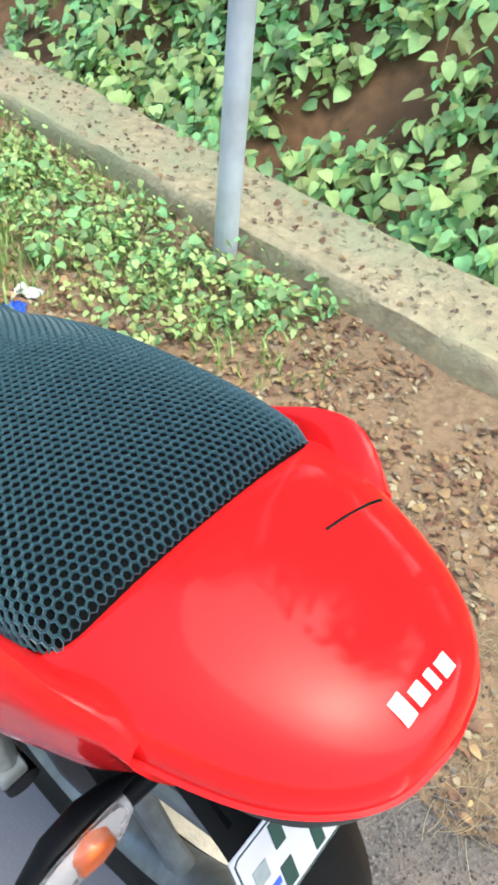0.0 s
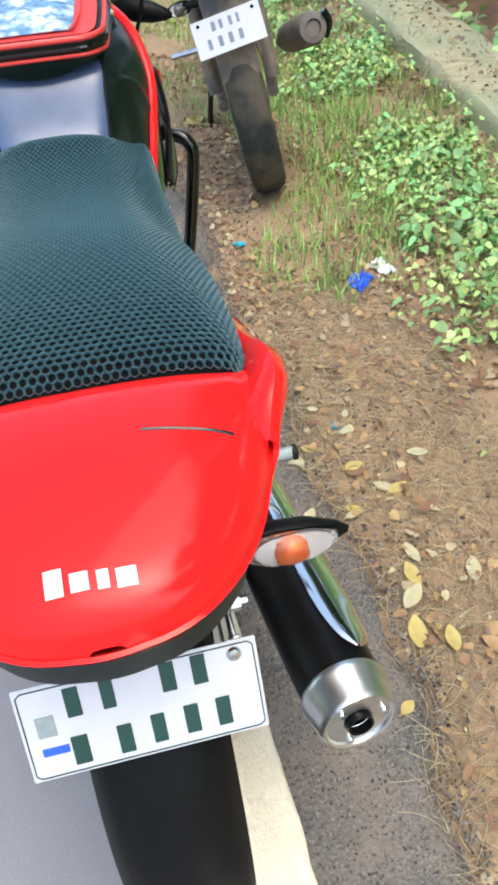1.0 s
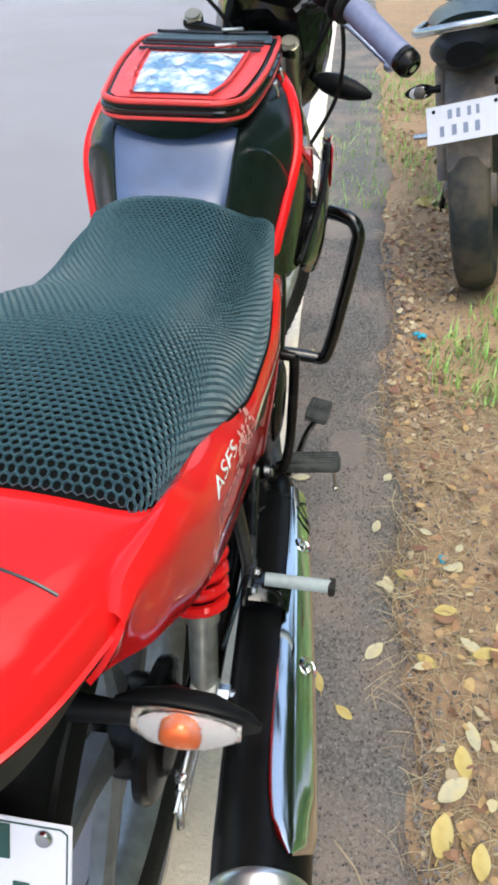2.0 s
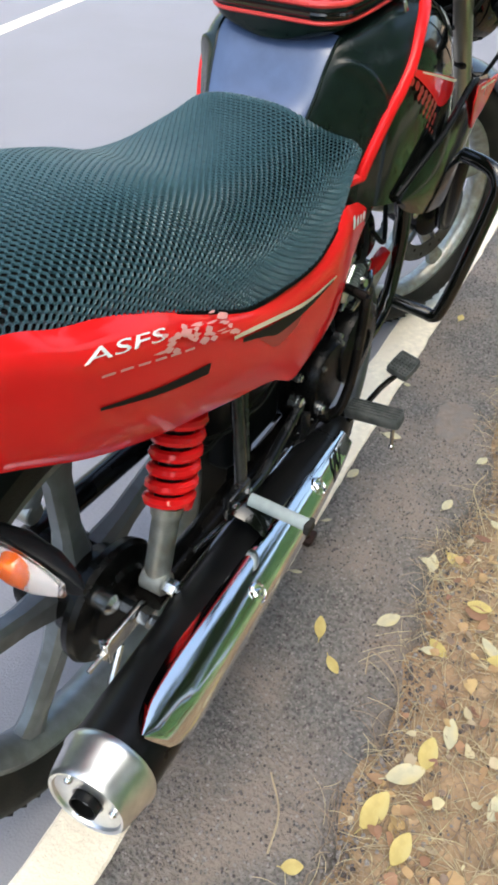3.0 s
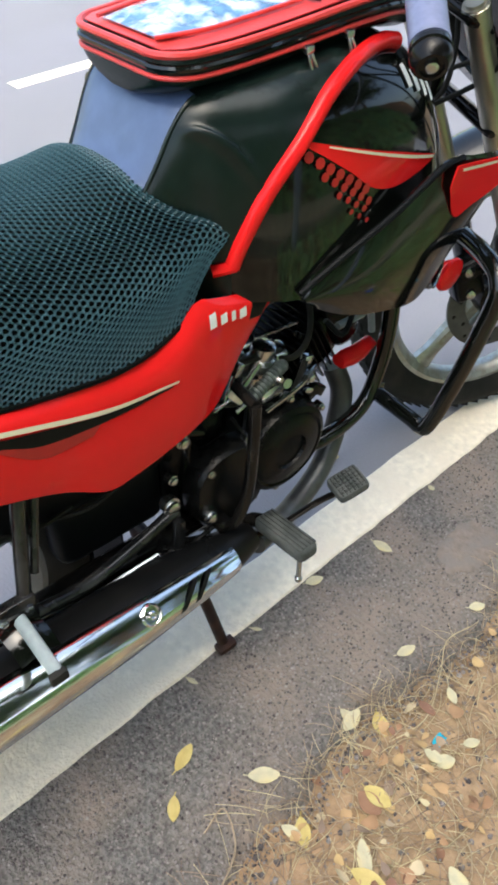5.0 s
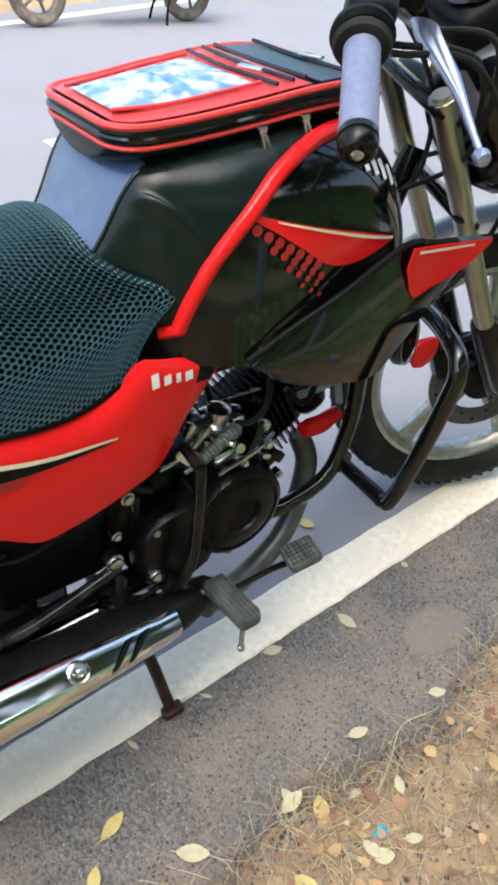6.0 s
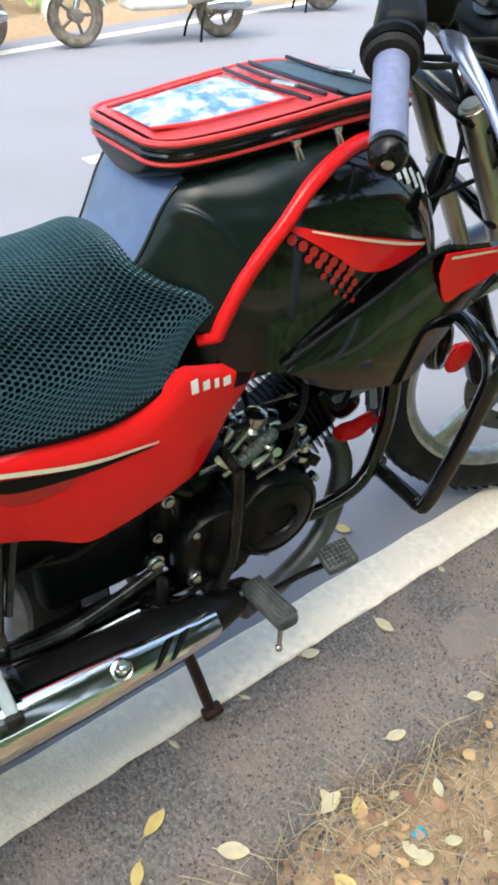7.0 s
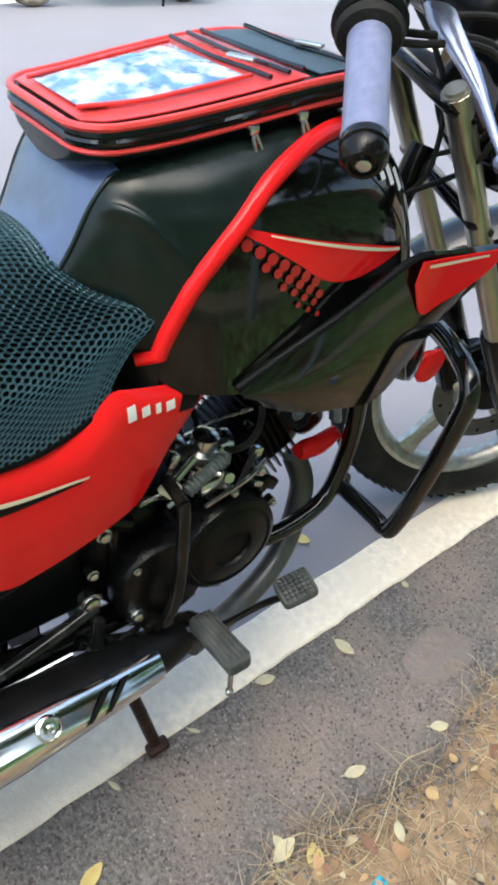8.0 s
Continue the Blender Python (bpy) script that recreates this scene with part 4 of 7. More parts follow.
r4 = random.Random(8)
for sgn in (1, -1):
    P = band(PANEL_TOP, PANEL_LOW, panel_u, 70, 14)
    if sgn < 0:
        P = mirrored(P)
    bm = bmesh.new()
    sheet(bm, P, 0.004)
    # the panel's upper edge turns inwards beside the seat's end
    lip = [row[0] for row in P if row[0].y < 0.02]
    sheet(bm, [[p + Vector((-sgn * a, 0, b - a * (1.3 - 0.7 * ramp(-0.13, -0.165, p.y)))) for a, b in ((0, 0), (0.003, 0.002), (0.008, 0.0025), (0.016, 0.0005), (0.028, -0.004), (0.045, -0.010), (0.065, -0.016))] for p in lip], 0.002)
    pn = part("side_panel", bm, RED, bike, "glossy red plastic side panel")
    tree = BVHTree.FromPolygons([v.co for v in pn.data.vertices], [p.vertices for p in pn.data.polygons])

    def on_panel(y, z, lift):
        hit = tree.ray_cast(Vector((sgn * 0.5, y, z)), Vector((-sgn, 0, 0)))
        return hit[0] + hit[1] * lift if hit[0] else Vector((sgn * (panel_u(y, z, 0.3) + lift), y, z))

    def decal(top, low, material, label, lift=0.0012, nx=28, nz=4):
        bm = bmesh.new()
        sheet(bm, [[on_panel(p.y, p.z, lift) for p in row] for row in band(top, low, lambda y, z, k: 0, nx, nz)])
        part("decal", bm, material, pn, label)

    decal([(0.388, 0.612), (0.31, 0.617), (0.22, 0.640), (0.15, 0.664)], [(0.386, 0.610), (0.31, 0.608), (0.24, 0.617), (0.20, 0.636), (0.15, 0.659)], INKBLACK, "black swoosh decal", 0.0014, 48)
    decal([(0.30, 0.609), (0.24, 0.622), (0.185, 0.644)], [(0.29, 0.598), (0.235, 0.602), (0.19, 0.638)], DIMRED, "dark red lower part of the swoosh", 0.0010, 24)
    decal([(0.395, 0.6155), (0.31, 0.6225), (0.22, 0.648), (0.13, 0.678)], [(0.393, 0.6130), (0.31, 0.6175), (0.22, 0.6425), (0.13, 0.674)], CREAM, "cream line decal", 0.002, 40)
    decal([(0.085, 0.676), (0.0, 0.706), (-0.075, 0.738)], [(0.080, 0.666), (0.0, 0.698), (-0.075, 0.735)], INKBLACK, "black swoosh decal")
    if sgn > 0:
        for x, w, h in MARK:
            bm = bmesh.new()
            y = 0.469 + 1.3 * x
            z = 0.657 - 0.27 * x
            sheet(bm, [[on_panel(y + 1.1 * w * (i / 3 - 0.5), z + 1.15 * h * (k / 3 - 0.35), 0.0014) for k in range(4)] for i in range(4)])
            part("logo_shape", bm, WHITE, pn)
        decal([(0.526, 0.655), (0.503, 0.662)], [(0.517, 0.638), (0.497, 0.641)], INKBLACK, "black badge ground", 0.0006)
        cu = bpy.data.curves.new("lettering", "FONT")
        cu.body, cu.size, cu.shear = "ASFS", 0.028, 0.2
        tx = new("lettering", cu)
        flat = bpy.data.meshes.new_from_object(tx)
        bpy.data.objects.remove(tx)
        ca, sa = math.cos(radians(-21.5)), math.sin(radians(-21.5))
        long = max(v.co.x for v in flat.vertices)
        for v in flat.vertices:
            x, y = v.co.x * 0.112 / long, v.co.y * 0.42
            v.co = on_panel(-0.086 + x * ca - y * sa, 0.783 + x * sa + y * ca, 0.0014)
        flat.materials.clear()
        flat.materials.append(WHITE)
        tx = new("lettering", flat)
        tx.parent = pn
        tagged(tx, "white slanted lettering")
        for k in range(36):
            y = 0.012 + 0.0034 * k + r4.uniform(-0.01, 0.01)
            z = 0.744 - 0.40 * (y + 0.0) + r4.uniform(-0.010, 0.012)
            l, h = r4.uniform(0.004, 0.012), r4.uniform(0.0008, 0.0036)
            decal([(y + l, z - 0.4 * l + h * 0.2), (y, z + h), (y - l, z + 0.4 * l + h * 0.3)], [(y + l, z - 0.4 * l), (y, z - h), (y - l, z + 0.4 * l)], PINK, "pale splash print", 0.0012 + 0.0001 * k, 6, 2)
        for k in range(6):
            y = -0.07 + 0.022 * k
            decal([(y + 0.016, 0.7285 - 0.42 * y), (y, 0.735 - 0.42 * y)], [(y + 0.016, 0.7265 - 0.42 * y), (y, 0.733 - 0.42 * y)], PINK, "fine unreadable print line", 0.0012, 4, 1)

# tail cowl
# rows: y, crown height, rim height, half-width at the rim
TAIL = [(-0.320, 0.7925, 0.787, 0.010), (-0.316, 0.803, 0.787, 0.034), (-0.309, 0.811, 0.787, 0.052), (-0.296, 0.818, 0.787, 0.070), (-0.276, 0.824, 0.787, 0.088), (-0.25, 0.829, 0.787, 0.103), (-0.21, 0.833, 0.788, 0.118), (-0.17, 0.832, 0.790, 0.129), (-0.14, 0.826, 0.792, 0.135), (-0.10, 0.80, 0.786, 0.138)]


def tail_point(y, s, lift=0.0):
    """s from -1 to 1 over the crown, rim to rim; beyond that down the tucked-in wall."""
    zt, zb, w = interp(TAIL, y)
    u, z = section(max(-1, min(1, s)), zt + lift, zb, w + lift, 2.5)
    return Vector((u, y, z))


bm = bmesh.new()
S = [k / 20 - 1 for k in range(41)]
Y = [-0.320, -0.3194, -0.3185, -0.317, -0.315, -0.312, -0.308, -0.304] + [-0.30 + 0.20 * i / 36 for i in range(37)]
sheet(bm, [[tail_point(y, s) for s in S] for y in Y], 0.004)
# its skirt follows the rim all round
rim = [tail_point(y, 1) for y in reversed(Y)] + [Vector((0.0, -0.3205, 0.787))] + [tail_point(y, -1) for y in Y]
rows = []
for i, p in enumerate(rim):
    d = rim[min(i + 1, len(rim) - 1)] - rim[max(i - 1, 0)]
    inward = Vector((d.y, -d.x, 0)).normalized()
    if inward.dot(Vector((0, -0.16, 0)) - p) < 0:
        inward = -inward
    rows.append([p + inward * (0.003 * k + 0.009 * k * k) + Vector((0, 0, -0.008 * k)) for k in (0, 0.08, 0.2, 0.4, 0.6, 0.8, 1.0)])
sheet(bm, rows, 0.003)
tail = part("tail_cowl", bm, RED, bike, "glossy red tail cowl", 55)
# black trim below it
bm = bmesh.new()
rows = []
for i, p in enumerate(rim):
    d = rim[min(i + 1, len(rim) - 1)] - rim[max(i - 1, 0)]
    inward = Vector((d.y, -d.x, 0)).normalized()
    if inward.dot(Vector((0, -0.16, 0)) - p) < 0:
        inward = -inward
    back = ramp(-0.20, -0.29, p.y)
    rows.append([p + inward * (0.016 - 0.010 * back) + Vector((0, 0, -0.013 - 0.024 * k)) for k in (0, 0.1, 0.3, 0.5, 0.6, 0.75, 1.0)])
sheet(bm, rows, 0.004)
part("under_tail", bm, TRIM, bike, "dark grey plastic trim under the tail")
bm = bmesh.new()
rows = []
for i, p in enumerate(rim):
    d = rim[min(i + 1, len(rim) - 1)] - rim[max(i - 1, 0)]
    inward = Vector((d.y, -d.x, 0)).normalized()
    if inward.dot(Vector((0, -0.16, 0)) - p) < 0:
        inward = -inward
    if p.y < -0.17:
        rows.append([p + inward * (0.004 + 0.001 * k) + Vector((0, 0, -0.003 - 0.013 * k)) for k in (0, 0.25, 0.5, 0.75, 1.0)])
sheet(bm, rows, 0.003)
part("tail_lamp", bm, LAMPRED, bike, "dark red tail lamp lens under the cowl")
# thin black streak across the tail
bm = bmesh.new()
tube(bm, [tail_point(-0.198 - 0.02 * (s - 0.2), s, 0.0002) for s in (0.16, 0.25, 0.40, 0.50, 0.56)], 0.0013, 8, 6, 0.5)
part("slot", bm, BLACK, tail, "thin black streak")
for x, w, h in MARK:
    bm = bmesh.new()
    P = []
    for i in range(4):
        row = []
        for k in range(4):
            px, py = 0.002 + 1.15 * (x + w * (i / 3 - 0.5)), -0.296 - 0.10 * x + 1.05 * h * (k / 3 - 0.35)
            zt, zb, wr = interp(TAIL, py)
            row.append(Vector((px, py, zb + (zt - zb) * (1 - min(abs(px) / wr, 1) ** 2.5) ** 0.4 + 0.0012)))
        P.append(row)
    sheet(bm, P)
    part("logo_shape", bm, WHITE, tail)

# rear mudguard and number plate
bm = bmesh.new()
prof = []
for i in range(22):
    a = radians(92 + 98 * i / 21)
    prof.append((Vector((0, 0.352 * math.cos(a), 0.325 + 0.352 * math.sin(a))), 0.064 - 0.004 * i / 21))
rows = []
for c, w in prof:
    d = (Vector((0, 0, 0.325)) - c).normalized()
    rows.append([c + Vector((w * s, 0, 0)) + d * 0.035 * abs(s) ** 4 for s in (-1, -0.9, -0.75, -0.4, 0, 0.4, 0.75, 0.9, 1)])
sheet(bm, rows, 0.004)
part("rear_mudguard", bm, PLASTIC, bike, "black plastic rear mudguard")
bm = bmesh.new()
box(bm, (0, 0, 0), (0.184, 0.082, 0.002), None, 0.0009, 1)
plate = part("number_plate", bm, PLATE, bike, "white number plate")
plate.matrix_basis = pose(0.0, -0.266, 0.614, 63, 0, 0)
for pts in ([(-0.089, 0.0), (-0.089, 0.035), (-0.085, 0.038), (0.085, 0.038), (0.089, 0.035), (0.089, -0.035), (0.085, -0.038), (-0.085, -0.038), (-0.089, -0.035), (-0.089, 0.0)],):
    bm = bmesh.new()
    tube(bm, [(a, b, 0.0012) for a, b in pts], 0.0009, 6, 1, 0.6)
    part("plate_border", bm, INK, plate, "thin black border")
for x, y, w, h in [(-0.050, 0.022, 0.018, 0.030), (-0.024, 0.022, 0.016, 0.030), (0.022, 0.024, 0.018, 0.030), (0.046, 0.024, 0.018, 0.030), (-0.052, -0.020, 0.020, 0.030), (-0.018, -0.020, 0.018, 0.030), (0.008, -0.018, 0.017, 0.030), (0.034, -0.017, 0.018, 0.030), (0.059, -0.017, 0.018, 0.030)]:
    bm = bmesh.new()
    box(bm, (x, y, 0.0016), (w * 0.62, h * 0.84, 0.0014), None, 0.0005, 1)
    part("bar", bm, INK, plate)
for x, y, w, h, mt in [(-0.073, 0.006, 0.014, 0.018, GREYPLASTIC), (-0.070, -0.016, 0.020, 0.007, BLUE)]:
    bm = bmesh.new()
    box(bm, (x, y, 0.0014), (w, h, 0.0008), None, 0.0003, 1)
    part("bar", bm, mt, plate)
for x in (0.074,):
    bm = bmesh.new()
    lathe(bm, [(0.006, 0.001), (0.006, 0.002), (0.0045, 0.004), (0.001, 0.0045)], (x, 0.030, 0), (0, 0, 1), 16)
    part("bolt", bm, STEEL, plate)
bm = bmesh.new()
box(bm, (0, 0, -0.006), (0.10, 0.05, 0.008), None, 0.002, 1)
part("bracket", bm, FRAME, plate)


def indicator(parent, base, direction, length, name="indicator", bulb=None):
    """A turn signal on a short stalk: black shell, clear lens, amber bulb."""
    d = Vector(direction).normalized()
    q = d.to_track_quat("X", "Z").to_matrix().to_4x4()
    q.translation = Vector(base)
    bm = bmesh.new()
    tube(bm, [(0, 0, 0), (0.02, 0, 0.001), (0.045, 0, 0.002)], (0.011, 0.008), 10, 3)
    rings = []
    for t, w, h in ((0.03, 0.010, 0.010), (0.045, 0.020, 0.016), (0.07, 0.026, 0.020), (0.10, 0.024, 0.017), (0.125, 0.013, 0.010), (0.135, 0.004, 0.004)):
        rings.append([bm.verts.new(Vector((t * length, w * 0.8 * max(math.sin(a), -0.1) + 0.004, h * math.cos(a)))) for a in [2 * math.pi * k / 18 for k in range(18)]])
    skin(bm, rings)
    ob = part(name, bm, PLASTIC, parent, "black turn signal with clear lens")
    ob.matrix_basis = q
    bm = bmesh.new()
    rings = []
    for t, w, h in ((0.045, 0.010, 0.012), (0.06, 0.018, 0.0165), (0.08, 0.021, 0.017), (0.10, 0.018, 0.015), (0.122, 0.008, 0.008)):
        rings.append([bm.verts.new(Vector((t * length, -w * 0.85 * abs(math.sin(a)) * (1 if math.sin(a) < 0 else 0.05), h * math.cos(a)))) for a in [2 * math.pi * k / 18 for k in range(18)]])
    skin(bm, rings)
    part("lens", bm, CLEAR, ob, "clear faceted lens")
    bm = bmesh.new()
    rings = [[bm.verts.new(Vector(((0.084 + 0.034 * k * math.cos(a)) * length, -0.002 - 0.004 * (1 - k), 0.0145 * k * math.sin(a)))) for a in [2 * math.pi * q / 18 for q in range(18)]] for k in (1.0, 0.6, 0.2)]
    skin(bm, rings)
    part("bowl", bm, WHITE, ob, "silvered lamp bowl")
    bm = bmesh.new()
    lathe(bm, [(0.0145, -0.008), (0.0145, 0.000), (0.012, 0.004), (0.006, 0.006), (0.001, 0.0065)], (0.080 * length, -0.0095, 0), (0, -1, 0), 14)
    part("bulb", bm, bulb or AMBER, ob, "small round bulb" if bulb else "amber bulb")
    return ob


indicator(bike, (0.062, -0.168, 0.648), (1, 0.02, -0.05), 1.0)
li = indicator(bike, (-0.062, -0.168, 0.648), (-1, 0.02, -0.05), 1.0)
li.matrix_basis = li.matrix_basis @ Matrix.Diagonal((1, -1, 1, 1))

# muffler
M0, M1 = Vector((0.203, -0.225, 0.380)), Vector((0.134, 0.50, 0.274))
axis = (M1 - M0).normalized()
L = (M1 - M0).length
bm = bmesh.new()
lathe(bm, [(0.040, 0.04), (0.047, 0.044), (0.049, 0.10), (0.049, 0.30), (0.046, 0.5), (0.040, 0.62), (0.030, 0.70), (0.022, L)], M0, axis, 40)
muf = part("muffler", bm, SOOT, bike, "long black muffler with a chrome shield")
bm = bmesh.new()
lathe(bm, [(0.013, 0.028), (0.014, 0.015), (0.017, 0.012), (0.037, 0.012), (0.0385, 0.009), (0.0415, 0.008), (0.0435, 0.011), (0.0445, 0.015), (0.0498, 0.042), (0.0513, 0.045), (0.0513, 0.050), (0.0495, 0.053), (0.046, 0.035), (0.013, 0.03)], M0, axis, 48, False)
part("end_cap", bm, CAPCHROME, muf, "chrome end cap")
bm = bmesh.new()
lathe(bm, [(0.0132, 0.014), (0.0132, 0.045), (0.001, 0.045)], M0, axis, 24, False)
lathe(bm, [(0.0128, 0.004), (0.0148, 0.003), (0.0148, 0.018), (0.0128, 0.018)], M0, axis, 24, False)
part("outlet", bm, SOOT, muf, "sooty dark outlet")
for a in (0.6, 2.7, 4.8):
    bm = bmesh.new()
    s = axis.orthogonal().normalized()
    o = axis.cross(s)
    lathe(bm, [(0.004, 0.014), (0.004, 0.009), (0.002, 0.007)], M0 + (s * math.cos(a) + o * math.sin(a)) * 0.030, axis, 10)
    part("rivet", bm, CHROME, muf)


def shield_point(t, a, r_extra=0.006):
    """On the muffler's side: t metres from its end, a degrees round from straight right towards up."""
    prof = [(0.0, 0.052), (0.03, 0.0505), (0.30, 0.049), (0.5, 0.046), (0.62, 0.041), (0.70, 0.034), (0.74, 0.032)]
    r = interp(prof, t)[0] + r_extra
    right = Vector((1, 0, 0))
    right = (right - axis * right.dot(axis)).normalized()
    upv = right.cross(axis)
    if upv.z < 0:
        upv = -upv
    ang = radians(a)
    return M0 + axis * t + (right * math.cos(ang) + upv * math.sin(ang)) * r


bm = bmesh.new()
rows = []
for i in range(41):
    f = i / 40
    t = 0.066 + 0.611 * f
    taper = math.sqrt(max(1 - ((0.20 - f) / 0.20) ** 2, 0.0)) if f < 0.20 else 1.0
    c, h = 30 + 12 * (1 - f) + 20 * (1 - taper), (52 - 22 * f) * max(taper, 0.05)
    rows.append([shield_point(t, c + h * (k / 12 - 0.5) * 2, 0.007 - 0.004 * abs(k / 6 - 1) ** 3 + 0.003 * math.exp(-((k - 5) / 1.2) ** 2) * (f > 0.08)) for k in range(13)])
sheet(bm, rows, 0.0015)
shield = part("heat_shield", bm, CHROME, muf, "polished chrome heat shield")
for t, a in ((0.295, 38), (0.522, 42)):
    bm = bmesh.new()
    p = shield_point(t, a, 0.006)
    d = (shield_point(t, a, 0.02) - p).normalized()
    lathe(bm, [(0.015, -0.004), (0.0145, 0.002), (0.012, 0.004), (0.0105, 0.001), (0.008, 0.001)], p, d, 24)
    lathe(bm, [(0.006, 0.0), (0.006, 0.005), (0.004, 0.006), (0.001, 0.0045)], p, d, 6)
    part("bolt", bm, CHROME, muf)
for k in range(2):
    bm = bmesh.new()
    t = 0.560 + 0.025 * k
    rows = [[shield_point(t + 0.034 * j / 6 + w, 20 + 32 * j / 6, 0.0105) for w in (0, 0.005, 0.010)] for j in range(7)]
    sheet(bm, rows)
    part("slot", bm, SOOT, muf, "dark cooling slot")

# exhaust pipe from the head round to the muffler
bm = bmesh.new()
tube(bm, [(0.05, 0.735, 0.42), (0.068, 0.742, 0.37), (0.082, 0.715, 0.295), (0.094, 0.675, 0.255), (0.112, 0.60, 0.236), (0.138, 0.51, 0.255)], 0.0175, 16, 8)
part("exhaust_pipe", bm, ALLOY, bike, "grey steel exhaust header pipe")

# frame and swingarm
bm = bmesh.new()
for sgn in (1, -1):
    tube(bm, [(sgn * 0.075, 0.46, 0.30), (sgn * 0.085, 0.30, 0.318), (sgn * 0.095, 0.02, 0.330)], 0.016, 12, 5, 1.3, (1, 0, 0))
part("swingarm", bm, FRAME, bike, "black box swingarm")
bm = bmesh.new()
tube(bm, [(0, 0.93, 0.80), (0, 0.86, 0.62), (0, 0.80, 0.50)], 0.017, 12, 4)
tube(bm, [(0, 0.90, 0.735), (0, 0.66, 0.70), (0, 0.42, 0.69)], 0.018, 12, 4)
tube(bm, [(-0.075, 0.44, 0.62), (0.075, 0.44, 0.62)], 0.012, 10, 1)
for sgn in (1, -1):
    tube(bm, [(sgn * 0.05, 0.42, 0.70), (sgn * 0.07, 0.44, 0.5), (sgn * 0.075, 0.46, 0.28)], 0.015, 12, 5)
    tube(bm, [(sgn * 0.07, 0.45, 0.66), (sgn * 0.085, 0.2, 0.68), (sgn * 0.08, -0.02, 0.715), (sgn * 0.06, -0.2, 0.73)], 0.012, 10, 5)
    tube(bm, [(sgn * 0.078, 0.46, 0.46), (sgn * 0.088, 0.33, 0.55), (sgn * 0.085, 0.22, 0.67)], 0.011, 10, 5)
part("frame", bm, FRAME, bike, "black tubular frame")
for sgn in (1, -1):
    bm = bmesh.new()
    tube(bm, [(sgn * 0.10, 0.215, 0.545), (sgn * 0.128, 0.185, 0.435), (sgn * 0.13, 0.178, 0.398)], 0.0085, 10, 4)
    tube(bm, [(sgn * 0.10, 0.235, 0.545), (sgn * 0.127, 0.20, 0.44)], 0.005, 8, 1)
    tube(bm, [(sgn * 0.105, 0.40, 0.378), (sgn * 0.112, 0.335, 0.366), (sgn * 0.122, 0.26, 0.362), (sgn * 0.13, 0.185, 0.378)], 0.0085, 10, 4)
    tube(bm, [(sgn * 0.10, 0.372, 0.320), (sgn * 0.105, 0.41, 0.30), (sgn * 0.11, 0.45, 0.285)], 0.009, 8, 3)
    box(bm, (sgn * 0.135, 0.165, 0.405), (0.014, 0.05, 0.04), None, 0.004)
    br = part("peg_bracket", bm, WORN, bike, "black pillion footrest bracket")
    bm = bmesh.new()
    tube(bm, [(sgn * 0.155, 0.163, 0.417), (sgn * 0.236, 0.163, 0.417)], 0.0085, 12, 6, 0.62)
    peg = part("pillion_peg", bm, GREYPLASTIC, br, "pale grey pillion footrest")
    bm = bmesh.new()
    box(bm, (sgn * 0.238, 0.163, 0.416), (0.009, 0.020, 0.016), None, 0.003, 2)
    part("peg_tip", bm, RUBBER, peg, "black rubber peg tip")
    bm = bmesh.new()
    sheet(bm, [[(sgn * (0.138 + 0.050 * k / 5), 0.136 + 0.046 * i / 6 + 0.006 * k / 5, 0.412 - 0.004 * k / 5 - 0.018 * (k / 5) ** 3 - 0.006 * (i / 3 - 1) ** 2) for k in range(6)] for i in range(7)], 0.004)
    part("peg_plate", bm, BLACK, br, "glossy black plate over the muffler")
    for dy in (-0.016, 0.014):
        bm = bmesh.new()
        lathe(bm, [(0.006, 0), (0.006, 0.006), (0.004, 0.008)], (sgn * 0.14, 0.165 + dy, 0.41), (sgn, 0, 0), 6)
        part("bolt", bm, STEEL, br)

# shock absorbers
for sgn in (1, -1):
    a, b = Vector((sgn * 0.104, 0.030, 0.368)), Vector((sgn * 0.082, 0.155, 0.640))
    d = (b - a).normalized()
    bm = bmesh.new()
    lathe(bm, [(0.010, 0.0), (0.016, 0.012), (0.0165, 0.085), (0.019, 0.088), (0.019, 0.10), (0.008, 0.102), (0.008, 0.27)], a, d, 20)
    lathe(bm, [(0.014, -0.016), (0.016, -0.014), (0.016, 0.014), (0.014, 0.016)], a, (1, 0, 0), 16)
    sh = part("shock_absorber", bm, ALLOYB, bike, "dull silver shock body with red coil spring")
    bm = bmesh.new()
    s = d.orthogonal().normalized()
    o = d.cross(s)
    tube(bm, [a + d * (0.098 + 0.17 * k / 120) + (s * math.cos(k * 2 * math.pi * 9 / 120) + o * math.sin(k * 2 * math.pi * 9 / 120)) * 0.0245 for k in range(121)], 0.0072, 8, 1)
    part("spring", bm, RED, sh, "bright red coil spring")
    bm = bmesh.new()
    lathe(bm, [(0.018, 0.098), (0.018, 0.27)], a, d, 16)
    part("sleeve", bm, SOOT, sh)
    bm = bmesh.new()
    lathe(bm, [(0.010, 0.0), (0.010, 0.016), (0.0085, 0.018), (0.005, 0.018), (0.005, 0.026), (0.003, 0.027)], a + Vector((sgn * 0.012, 0, 0)), (sgn, 0, 0), 6)
    part("bolt", bm, STEEL, sh)
